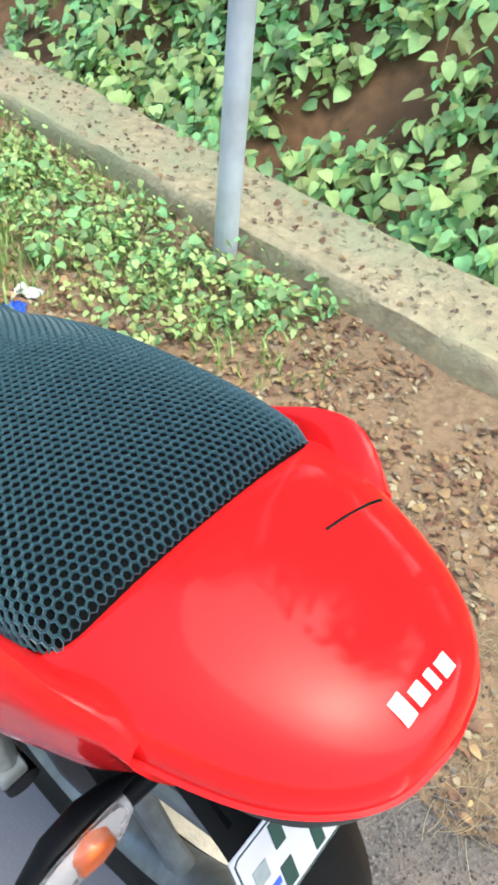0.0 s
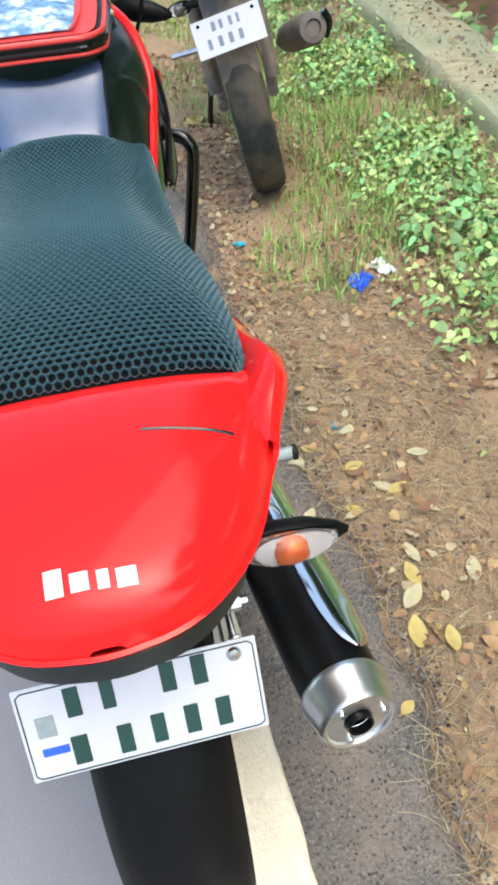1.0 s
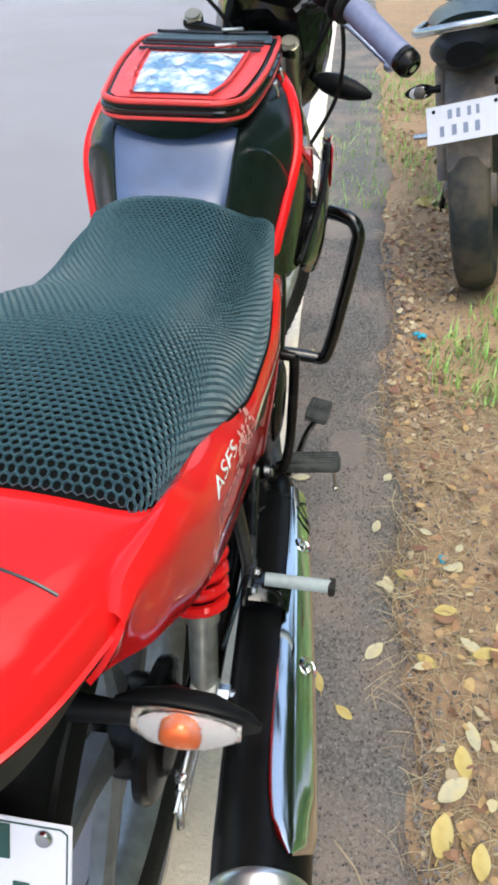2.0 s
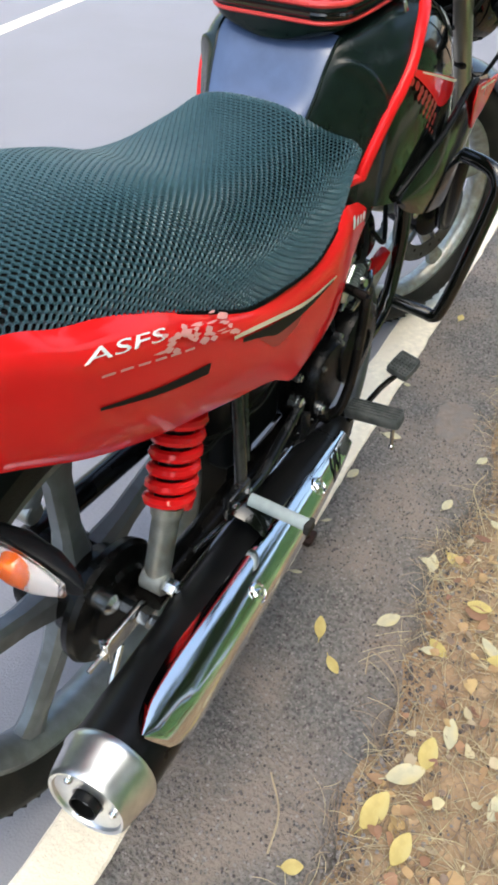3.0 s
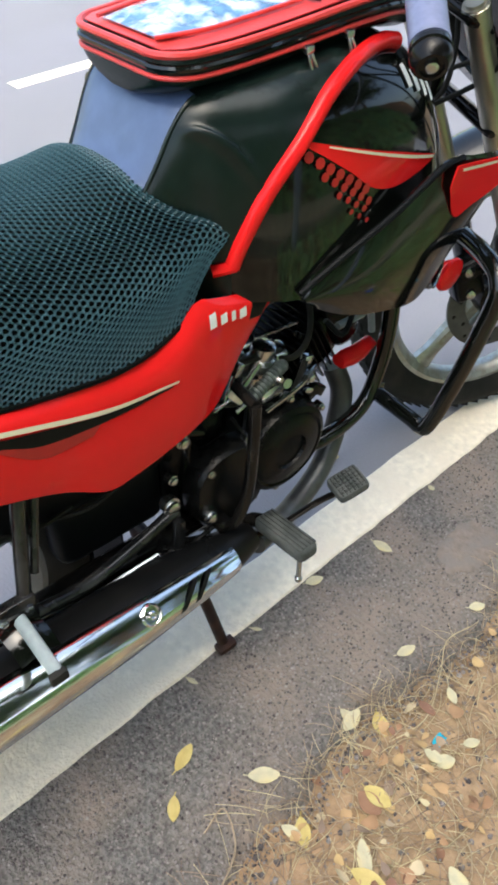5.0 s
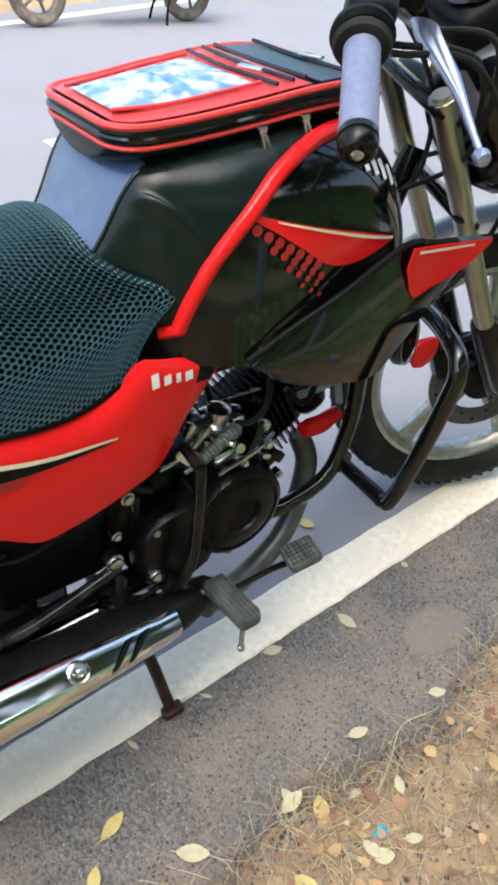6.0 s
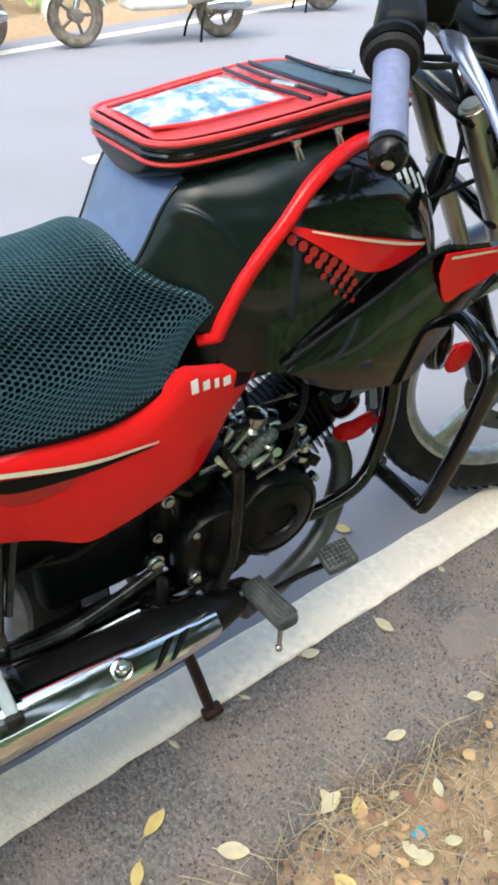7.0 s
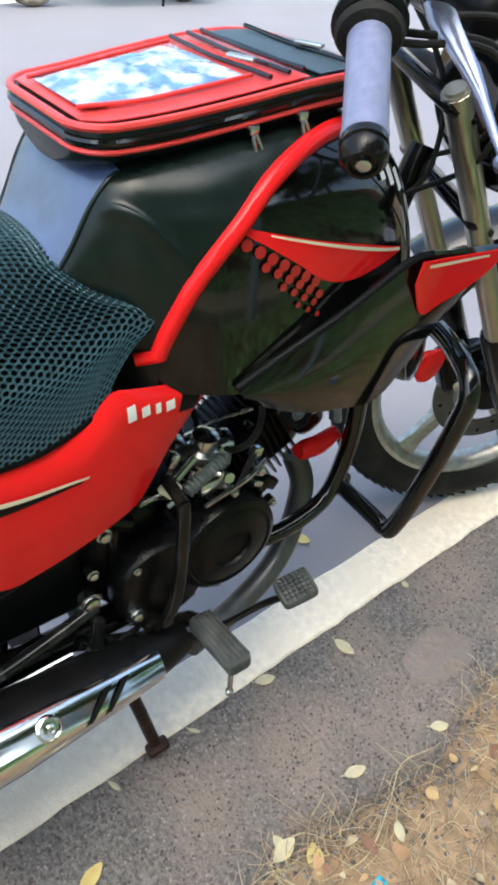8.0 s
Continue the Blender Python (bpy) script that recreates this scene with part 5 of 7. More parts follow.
# rear hub: brake plate, axle, adjuster
bm = bmesh.new()
lathe(bm, [(0.082, 0.045), (0.084, 0.055), (0.080, 0.062), (0.055, 0.066), (0.05, 0.072), (0.02, 0.074)], (0, 0, 0.325), (1, 0, 0), 40)
drum = part("brake_drum", bm, ENGINE, bike, "black rear brake drum")
bm = bmesh.new()
lathe(bm, [(0.010, 0.06), (0.010, 0.092), (0.016, 0.094), (0.016, 0.100), (0.013, 0.102), (0.013, 0.116), (0.007, 0.117), (0.007, 0.126)], (0, 0, 0.330), (1, 0, 0), 6)
part("axle_nut", bm, STEEL, drum)
bm = bmesh.new()
lathe(bm, [(0.013, 0.06), (0.013, 0.085), (0.008, 0.09)], (0, -0.03, 0.375), (1, 0, 0), 14)
tube(bm, [(0.078, -0.02, 0.27), (0.086, -0.055, 0.235), (0.086, -0.06, 0.215)], 0.005, 8, 3)
tube(bm, [(0.086, -0.06, 0.22), (0.088, 0.1, 0.235), (0.09, 0.40, 0.27)], 0.003, 6, 2)
part("brake_arm", bm, STEEL, drum, "rusty brake arm and rod")
bm = bmesh.new()
box(bm, (0.096, -0.03, 0.330), (0.008, 0.075, 0.032), None, 0.003)
box(bm, (0.096, -0.062, 0.330), (0.014, 0.006, 0.040), None, 0.002)
lathe(bm, [(0.006, 0), (0.006, 0.008), (0.003, 0.009), (0.003, 0.03)], (0.096, -0.064, 0.33), (0, -1, 0), 6)
part("chain_adjuster", bm, STEEL, bike)

# engine
def bolt_at(u, y, z, r, parent, material=STEEL):
    bm = bmesh.new()
    lathe(bm, [(r * 1.35, -0.012), (r * 1.35, 0.0), (r, 0.0005), (r, r * 0.7), (r * 0.8, r * 0.85), (r * 0.3, r * 0.85)], (u, y, z), (1, 0, 0), 12)
    return part("bolt", bm, material, parent)


def coil(a, b, radius, wire, turns):
    a, b = Vector(a), Vector(b)
    d = (b - a).normalized()
    s = d.orthogonal().normalized()
    o = d.cross(s)
    n = turns * 10
    bm = bmesh.new()
    tube(bm, [a + (b - a) * (k / n) + (s * math.cos(k * math.pi / 5) + o * math.sin(k * math.pi / 5)) * radius for k in range(n + 1)], wire, 6, 1)
    return bm


bm = bmesh.new()
box(bm, (0, 0.545, 0.375), (0.19, 0.26, 0.15), None, 0.05, 4)
box(bm, (0, 0.46, 0.415), (0.16, 0.12, 0.15), None, 0.03, 3)
box(bm, (0, 0.60, 0.31), (0.14, 0.14, 0.05), None, 0.015, 2)
eng = part("engine", bm, ENGINE, bike, "black single-cylinder engine, oily and dusty")
bm = bmesh.new()
lathe(bm, [(0.071, 0.085), (0.073, 0.112), (0.069, 0.122), (0.061, 0.126), (0.058, 0.124), (0.052, 0.128), (0.028, 0.130), (0.026, 0.126), (0.001, 0.126)], (0, 0.578, 0.392), (1, 0, 0), 44)
part("clutch_cover", bm, ENGINE, eng, "round black clutch cover")
for k in range(6):
    a = 2 * math.pi * k / 6 + 0.4
    bolt_at(0.112, 0.578 + 0.078 * math.cos(a), 0.392 + 0.078 * math.sin(a), 0.0045, eng)
bm = bmesh.new()
rings = []
for u, k in ((0.085, 1.0), (0.108, 1.0), (0.116, 0.93), (0.118, 0.8)):
    rings.append([bm.verts.new((u, 0.487 + 0.062 * k * math.copysign(abs(math.cos(a)) ** 0.8, math.cos(a)), 0.372 + 0.068 * k * math.copysign(abs(math.sin(a)) ** 0.8, math.sin(a)))) for a in [2 * math.pi * q / 32 for q in range(32)]])
skin(bm, rings)
part("side_cover", bm, ENGINE, eng, "black crankcase side cover")
# cylinder, leaning well forward
CYL = pose(0, 0.635, 0.435, -62, 0, 0)
for k in range(9):
    bm = bmesh.new()
    box(bm, (0, 0, 0), (0.132 - 0.002 * k, 0.112 - 0.003 * k, 0.0035), None, 0.0014, 1)
    ob = part("cooling_fin", bm, ENGINE, eng)
    ob.matrix_basis = CYL @ pose(0, 0, 0.002 + 0.0105 * k)
bm = bmesh.new()
box(bm, (0, 0, 0), (0.098, 0.085, 0.13), None, 0.012)
ob = part("cylinder", bm, ENGINE, eng)
ob.matrix_basis = CYL @ pose(0, 0, 0.04)
bm = bmesh.new()
box(bm, (0, 0, 0), (0.115, 0.098, 0.055), None, 0.02, 3)
box(bm, (0, 0, 0.034), (0.07, 0.07, 0.02), None, 0.008, 2)
ob = part("cylinder_head", bm, ENGINE, eng, "black cylinder head")
ob.matrix_basis = CYL @ pose(0, 0, 0.125)
bm = bmesh.new()
rings = []
for x, h, z in ((-0.030, 0.009, -0.004), (-0.022, 0.015, -0.003), (0.0, 0.017, 0.0), (0.016, 0.019, 0.006), (0.028, 0.013, 0.016), (0.034, 0.005, 0.020)):
    rings.append([bm.verts.new((0.012 * math.cos(a), x, z + h * math.sin(a))) for a in [2 * math.pi * q / 14 for q in range(14)]])
skin(bm, rings)
ob = part("plug_cover", bm, RED, eng, "bright red moulded cover on the cylinder head")
ob.matrix_basis = pose(0.068, 0.755, 0.438, -16, 0, 0)
# carburettor, hoses and linkages
bm = bmesh.new()
lathe(bm, [(0.014, -0.045), (0.019, -0.04), (0.019, -0.028), (0.014, -0.022), (0.021, 0), (0.014, 0.018), (0.019, 0.024), (0.019, 0.04)], (0.030, 0.572, 0.535), (0.1, 1, -0.25), 20)
lathe(bm, [(0.010, -0.034), (0.017, -0.03), (0.017, -0.004), (0.021, 0), (0.021, 0.012), (0.016, 0.016), (0.016, 0.032), (0.008, 0.036)], (0.046, 0.566, 0.535), (0.1, 0.15, 1), 18)
box(bm, (0.05, 0.575, 0.495), (0.036, 0.042, 0.026), None, 0.007)
lathe(bm, [(0.006, 0), (0.006, 0.022), (0.004, 0.026)], (0.06, 0.565, 0.53), (1, 0.2, 0.1), 10)
lathe(bm, [(0.005, 0), (0.005, 0.018), (0.007, 0.019), (0.007, 0.024)], (0.06, 0.585, 0.515), (1, -0.1, 0.2), 10)
part("carburettor", bm, STEEL, eng, "dull bright alloy carburettor").matrix_basis = pose(0.036, -0.010, -0.012)
bm = bmesh.new()
tube(bm, [(0.068, 0.568, 0.532), (0.090, 0.600, 0.518), (0.090, 0.630, 0.528), (0.080, 0.645, 0.558), (0.06, 0.65, 0.60)], 0.0042, 8, 6)
part("fuel_hose", bm, RUBBER, eng)
bm = bmesh.new()
tube(bm, [(0.08, 0.70, 0.52), (0.075, 0.75, 0.515), (0.06, 0.79, 0.50), (0.062, 0.80, 0.46)], 0.0055, 8, 6)
part("plug_lead", bm, GREYPLASTIC, eng, "grey ignition lead")
bm = bmesh.new()
prof = [(0.004, 0.0)]
for k in range(11):
    prof += [(0.0088, 0.002 + 0.0056 * k), (0.0088, 0.0046 + 0.0056 * k), (0.0072, 0.0056 + 0.0056 * k), (0.0072, 0.0068 + 0.0056 * k)]
lathe(bm, prof + [(0.004, 0.066)], (0.112, 0.518, 0.508), (-0.09, 0.93, 0.36), 18)
part("cable_boot", bm, BOOT, eng, "grey ribbed rubber cable boot")
bm = bmesh.new()
tube(bm, [(0.112, 0.459, 0.517), (0.113, 0.487, 0.522)], 0.0022, 8, 1)
tube(bm, [(0.113, 0.505, 0.535), (0.112, 0.53, 0.556)], 0.0040, 8, 1)
tube(bm, [(0.112, 0.515, 0.505), (0.115, 0.492, 0.500)], 0.003, 8, 1)
part("choke_linkage", bm, STEEL, eng, "steel linkage rods")
bm = bmesh.new()
box(bm, (0.114, 0.496, 0.526), (0.010, 0.020, 0.024), pose(0, 0, 0, 40, 0, 0), 0.003)
part("linkage_block", bm, CREAM, eng, "brass-coloured linkage block")
bm = bmesh.new()
tube(bm, [(0.112, 0.545, 0.470), (0.115, 0.60, 0.488), (0.10, 0.64, 0.49)], 0.006, 8, 4, 0.5)
part("bracket_plate", bm, STEEL, eng)
# kick lever
bm = bmesh.new()
tube(bm, [(0.152, 0.490, 0.538), (0.153, 0.489, 0.50), (0.152, 0.485, 0.42), (0.150, 0.478, 0.375), (0.142, 0.466, 0.335), (0.122, 0.462, 0.320)], 0.0080, 10, 6)
tube(bm, [(0.153, 0.489, 0.538), (0.113, 0.492, 0.541)], 0.0075, 10, 1)
lathe(bm, [(0.013, 0.10), (0.013, 0.130), (0.009, 0.134)], (0, 0.462, 0.322), (1, 0, 0), 16)
part("kick_lever", bm, FRAME, eng, "black kick-start lever")
for u, y, z, r in [(0.104, 0.436, 0.527, 0.0072), (0.102, 0.420, 0.483, 0.0070), (0.100, 0.403, 0.426, 0.0055), (0.122, 0.444, 0.347, 0.0085), (0.122, 0.462, 0.322, 0.0060), (0.104, 0.395, 0.387, 0.0095), (0.100, 0.389, 0.500, 0.0045), (0.10, 0.635, 0.475, 0.006), (0.118, 0.512, 0.43, 0.004), (0.118, 0.45, 0.42, 0.004), (0.095, 0.66, 0.345, 0.005), (0.11, 0.53, 0.318, 0.004)]:
    bolt_at(u, y, z, r, eng)
# small pipes, clips and cables that fill the space round the engine
r3 = random.Random(4)
for k in range(16):
    y, z = r3.uniform(0.42, 0.70), r3.uniform(0.46, 0.585)
    a = Vector((r3.uniform(0.03, 0.095), y, z))
    bm = bmesh.new()
    tube(bm, [a, a + Vector((r3.uniform(-0.01, 0.02), r3.uniform(0.01, 0.05), r3.uniform(-0.03, 0.03))), a + Vector((r3.uniform(-0.03, 0.01), r3.uniform(0.04, 0.10), r3.uniform(-0.04, 0.05)))], r3.uniform(0.0022, 0.0045), 7, 5)
    part("hose", bm, (RUBBER, STEEL, PLASTIC, RUBBER)[k % 4], eng)
for k in range(12):
    y, z = r3.uniform(0.40, 0.66), r3.uniform(0.44, 0.56)
    bm = bmesh.new()
    box(bm, (r3.uniform(0.06, 0.10), y, z), (0.012, r3.uniform(0.01, 0.03), r3.uniform(0.008, 0.02)), pose(0, 0, 0, r3.uniform(-40, 40), 0, 0), 0.002)
    part("bracket", bm, (ENGINE, STEEL, ENGINE)[k % 3], eng)
bm = bmesh.new()
tube(bm, [(0.118, 0.395, 0.372), (0.120, 0.392, 0.345), (0.120, 0.388, 0.318)], 0.0085, 10, 3, 0.6)
lathe(bm, [(0.014, -0.008), (0.014, 0.006), (0.008, 0.008), (0.007, 0.002)], (0.122, 0.388, 0.312), (1, 0, 0), 20)
tube(bm, [(0.120, 0.390, 0.310), (0.118, 0.42, 0.312), (0.116, 0.46, 0.318)], 0.006, 8, 3, 0.6)
part("stand_link", bm, WORN, bike, "worn grey stand link")
bm = bmesh.new()
tube(bm, [(0.112, 0.10, 0.352), (0.116, 0.24, 0.330), (0.116, 0.36, 0.328)], 0.0035, 8, 4)
part("brake_rod", bm, STEEL, bike, "thin steel brake rod")
for k in range(3):
    bm = bmesh.new()
    y = 0.10 + 0.07 * k
    tube(bm, [(0.088, y, 0.50 - 0.02 * k), (0.094, y + 0.05, 0.475 - 0.012 * k), (0.092, y + 0.10, 0.47 - 0.004 * k)], 0.0028, 7, 4)
    part("cable", bm, RUBBER, bike)
# air box and battery cover behind the engine
bm = bmesh.new()
box(bm, (0, 0.30, 0.53), (0.17, 0.24, 0.20), None, 0.03, 3)
box(bm, (0, 0.33, 0.40), (0.14, 0.16, 0.14), None, 0.02, 3)
part("air_box", bm, PLASTIC, bike, "black plastic air box")
bm = bmesh.new()
rows = []
for i in range(22):
    a = radians(-20 + 150 * i / 21)
    rows.append([Vector((0.055 * s, 0.345 * math.cos(a), 0.325 + 0.345 * math.sin(a) - 0.012 * s * s)) for s in (-1, -0.7, 0, 0.7, 1)])
sheet(bm, rows, 0.003)
part("inner_mudguard", bm, PLASTIC, bike)

# rider footrests, brake pedal
for sgn in (1, -1):
    bm = bmesh.new()
    tube(bm, [(0, 0.47, 0.262), (sgn * 0.09, 0.49, 0.268), (sgn * 0.128, 0.515, 0.295)], 0.011, 10, 5)
    tube(bm, [(sgn * 0.128, 0.515, 0.295), (sgn * 0.145, 0.52, 0.302)], 0.011, 10, 1)
    rest = part("footrest", bm, FRAME, bike, "black footrest bar")
    bm = bmesh.new()
    box(bm, (sgn * 0.186, 0.522, 0.308), (0.098, 0.034, 0.024), pose(0, 0, 0, 0, sgn * -8, 0), 0.008, 3)
    for k in range(5):
        box(bm, (sgn * 0.186, 0.509 + 0.0065 * k, 0.3205), (0.088, 0.0028, 0.003), pose(0, 0, 0, 0, sgn * -8, 0))
    part("peg_rubber", bm, PEG, rest, "ribbed grey rubber peg")
    bm = bmesh.new()
    tube(bm, [(sgn * 0.224, 0.514, 0.303), (sgn * 0.229, 0.510, 0.268)], 0.0035, 8, 1)
    lathe(bm, [(0.002, -0.006), (0.0052, -0.003), (0.0052, 0.003), (0.002, 0.006)], (sgn * 0.2293, 0.5097, 0.266), (0, 0, 1), 10)
    part("feeler_pin", bm, STEEL, rest)
bm = bmesh.new()
tube(bm, [(0.12, 0.46, 0.275), (0.150, 0.53, 0.282), (0.168, 0.60, 0.306), (0.187, 0.628, 0.327)], 0.008, 10, 5, 0.6)
pedal = part("brake_pedal", bm, FRAME, bike, "dark brake pedal arm")
bm = bmesh.new()
pm = pose(0.187, 0.640, 0.334, 14, 6, -10) @ Matrix.Scale(0.80, 4)
def pad_height(x, y):
    edge = max(abs(x) / 0.0265, abs(y) / 0.0315)
    if edge > 0.84:
        return 0.0085 - 0.004 * max(edge - 0.93, 0) / 0.07
    return 0.0080 if abs(math.sin(x * math.pi / 0.0082)) > 0.42 and abs(math.sin(y * math.pi / 0.0082)) > 0.42 else 0.0035


rows = []
for i in range(-25, 26):
    row = []
    for k in range(-29, 30):
        x, y = 0.0265 * max(-1, min(1, i / 24)), 0.0315 * max(-1, min(1, k / 28))
        low = abs(i) == 25 or abs(k) == 29
        f = 1 - 0.10 * (abs(x) / 0.0265 * abs(y) / 0.0315) ** 5
        row.append((x * f, y * f, -0.007 if low else pad_height(x, y)))
    rows.append(row)
sheet(bm, rows)
pr = part("pedal_pad", bm, PEG, pedal, "chequered rubber pedal pad")
pr.matrix_basis = pm
# centre stand
bm = bmesh.new()
for sgn in (1, -1):
    tube(bm, [(sgn * 0.07, 0.40, 0.275), (sgn * 0.098, 0.435, 0.16), (sgn * 0.118, 0.462, 0.015)], 0.0095, 10, 5)
    box(bm, (sgn * 0.124, 0.464, 0.008), (0.022, 0.036, 0.016), None, 0.005)
tube(bm, [(-0.09, 0.42, 0.20), (0.09, 0.42, 0.20)], 0.009, 10, 1)
part("centre_stand", bm, RUSTY, bike, "dark worn centre stand with splayed feet")

# crash guard
bm = bmesh.new()
for sgn in (1, -1):
    tube(bm, [(sgn * 0.03, 0.905, 0.607), (sgn * 0.12, 0.885, 0.615), (sgn * 0.200, 0.845, 0.618), (sgn * 0.226, 0.832, 0.600), (sgn * 0.226, 0.830, 0.560), (sgn * 0.205, 0.820, 0.43), (sgn * 0.188, 0.812, 0.352), (sgn * 0.176, 0.811, 0.338), (sgn * 0.155, 0.812, 0.340), (sgn * 0.07, 0.806, 0.352)], 0.0125, 12, 6)
    tube(bm, [(sgn * 0.080, 0.80, 0.60), (sgn * 0.092, 0.800, 0.50), (sgn * 0.094, 0.790, 0.415), (sgn * 0.096, 0.757, 0.352), (sgn * 0.098, 0.670, 0.336), (sgn * 0.07, 0.62, 0.33)], 0.0125, 12, 6)
    box(bm, (sgn * 0.082, 0.808, 0.352), (0.014, 0.03, 0.03), None, 0.004)
part("crash_guard", bm, BLACK, bike, "glossy black tubular crash guard")
# horn in front of the frame
bm = bmesh.new()
lathe(bm, [(0.010, -0.02), (0.034, -0.014), (0.040, -0.006), (0.040, 0.004), (0.034, 0.008), (0.02, 0.006), (0.001, 0.008)], (0.055, 0.93, 0.525), (0.9, 0.35, 0.1), 28)
part("horn", bm, BLACK, bike, "round black horn")
bm = bmesh.new()
lathe(bm, [(0.036, 0.006), (0.038, 0.010), (0.034, 0.010)], (0.055, 0.93, 0.525), (0.9, 0.35, 0.1), 28, False)
part("horn_ring", bm, STEEL, bike)

# ---- steering: fork, bars, lamp, front mudguard ----


def steered(name, bm, material, label=""):
    """A part of the bike that turns with the fork."""
    ob = part(name, bm, material, bike, label)
    ob.matrix_basis = STEERED
    return ob



def st(p):
    return (p[0], p[1] - 0.90, p[2])


def turned(sgn, p):
    """A place on the right of the turned bars, mirrored to the wanted side."""
    q = STEERED.inverted() @ Vector(p)
    return Vector((sgn * q.x, q.y, q.z))


for sgn in (1, -1):
    bm = bmesh.new()
    p0 = Vector(st((sgn * 0.088, 0.880, 0.905)))
    lathe(bm, [(0.0155, 0.0), (0.0155, 0.415)], p0, (0, 0.51, -0.86), 20)
    lathe(bm, [(0.012, -0.004), (0.012, 0.0), (0.0165, 0.002), (0.0165, 0.012)], p0, (0, 0.51, -0.86), 12)
    leg = steered("fork_leg", bm, GOLDFORK, "bronze-grey fork tube")
    bm = bmesh.new()
    low = p0 + Vector((0, 0.51, -0.86)) * 0.40
    axle = STEERED.inverted() @ (WHEEL_M @ Vector((sgn * 0.088, 0, 0)))
    d = axle - low
    lathe(bm, [(0.017, 0.0), (0.0225, 0.01), (0.0225, d.length - 0.05), (0.02, d.length), (0.014, d.length + 0.015)], low, d, 20)
    part("fork_slider", bm, FRAME, leg, "black lower fork leg")
for z, y in ((0.885, 0.890), (0.745, 0.975)):
    bm = bmesh.new()
    box(bm, st((0, y, z)), (0.205, 0.05, 0.017), pose(0, 0, 0, -27, 0, 0), 0.009, 3)
    steered("fork_yoke", bm, FRAME, "black fork yoke")
GRIP_IN, GRIP_OUT = (0.190, 0.618, 0.977), (0.264, 0.555, 0.927)
bm = bmesh.new()
half = [(0.258, 0.561, 0.931), GRIP_IN, (0.150, 0.662, 0.998), (0.105, 0.715, 1.012), (0.070, 0.795, 0.985), (0.045, 0.845, 0.960)]
tube(bm, [turned(1, p) for p in half] + [turned(-1, p) for p in reversed(half)], 0.011, 12, 6)
bar = steered("handlebar", bm, FRAME, "black handlebar")
for sgn in (1, -1):
    a, b = turned(sgn, GRIP_IN), turned(sgn, GRIP_OUT)
    d = (b - a).normalized()
    ln = (b - a).length
    bm = bmesh.new()
    prof = [(0.0125, 0.010), (0.0158, 0.012)]
    for k in range(14):
        h = 0.016 + k * (ln - 0.026) / 14
        prof += [(0.0157, h), (0.0151, h + 0.004)]
    prof += [(0.0163, ln - 0.008), (0.0157, ln - 0.004), (0.010, ln - 0.003)]
    lathe(bm, prof, a, d, 28)
    g = part("grip", bm, GRIP, bar, "grey-blue ribbed rubber grip")
    bm = bmesh.new()
    lathe(bm, [(0.012, 0), (0.023, 0.001), (0.0255, 0.005), (0.023, 0.010), (0.0162, 0.012), (0.0125, 0.011)], a, d, 28)
    part("flange", bm, RUBBER, g, "dark rubber flange")
    bm = bmesh.new()
    lathe(bm, [(0.0052, ln + 0.0155), (0.0052, ln + 0.0185), (0.0036, ln + 0.0195), (0.001, ln + 0.0195)], a, d, 14)
    part("end_screw", bm, STEEL, bar, "bright screw in the bar end")
    bm = bmesh.new()
    lathe(bm, [(0.010, ln - 0.004), (0.0160, ln - 0.002), (0.0166, ln + 0.003), (0.0150, ln + 0.004), (0.0150, ln + 0.006), (0.0164, ln + 0.007), (0.0158, ln + 0.013), (0.0120, ln + 0.018), (0.0095, ln + 0.018), (0.0088, ln + 0.0155), (0.001, ln + 0.0155)], a, d, 24)
    part("bar_end", bm, FRAME, bar, "black bar-end weight")
    bm = bmesh.new()
    c = turned(sgn, (0.160, 0.652, 0.994))
    q = d.to_track_quat("X", "Z").to_matrix().to_4x4()
    box(bm, c, (0.050, 0.044, 0.046), q, 0.012, 3)
    lathe(bm, [(0.022, -0.010), (0.027, -0.006), (0.028, 0), (0.024, 0.004)], a - d * 0.004, d, 24)
    part("switch_pod", bm, PLASTIC, bar, "black switch housing")
    bm = bmesh.new()
    e = turned(sgn, (0.138, 0.715, 1.015))
    box(bm, e, (0.050, 0.040, 0.034), q, 0.008)
    part("reservoir", bm, PLASTIC, bar, "brake fluid reservoir")
    bm = bmesh.new()
    rings = []
    wide = Vector((sgn * 0.62, 0.78, 0.0))
    for p, w, t in (((0.136, 0.752, 0.975), 0.015, 0.006), ((0.146, 0.753, 0.962), 0.0165, 0.006), ((0.172, 0.755, 0.942), 0.013, 0.005), ((0.192, 0.752, 0.928), 0.0085, 0.0045), ((0.206, 0.749, 0.917), 0.0058, 0.0045), ((0.230, 0.741, 0.899), 0.0048, 0.0042), ((0.247, 0.736, 0.887), 0.0045, 0.004)):
        q0 = turned(sgn, p)
        rings.append([bm.verts.new(q0 + wide * w * math.cos(g) + Vector((0, -0.3, 0.95)) * t * math.sin(g)) for g in [2 * math.pi * h / 12 for h in range(12)]])
    skin(bm, rings)
    lathe(bm, [(0.001, -0.009), (0.007, -0.006), (0.009, 0), (0.007, 0.006), (0.001, 0.009)], turned(sgn, (0.251, 0.734, 0.884)), (1, 0, 0), 12)
    part("lever", bm, LEVER, bar, "polished alloy lever")
    bm = bmesh.new()
    m0 = turned(sgn, (0.142, 0.733, 1.008))
    m1 = turned(sgn, (0.205, 0.705, 1.050))
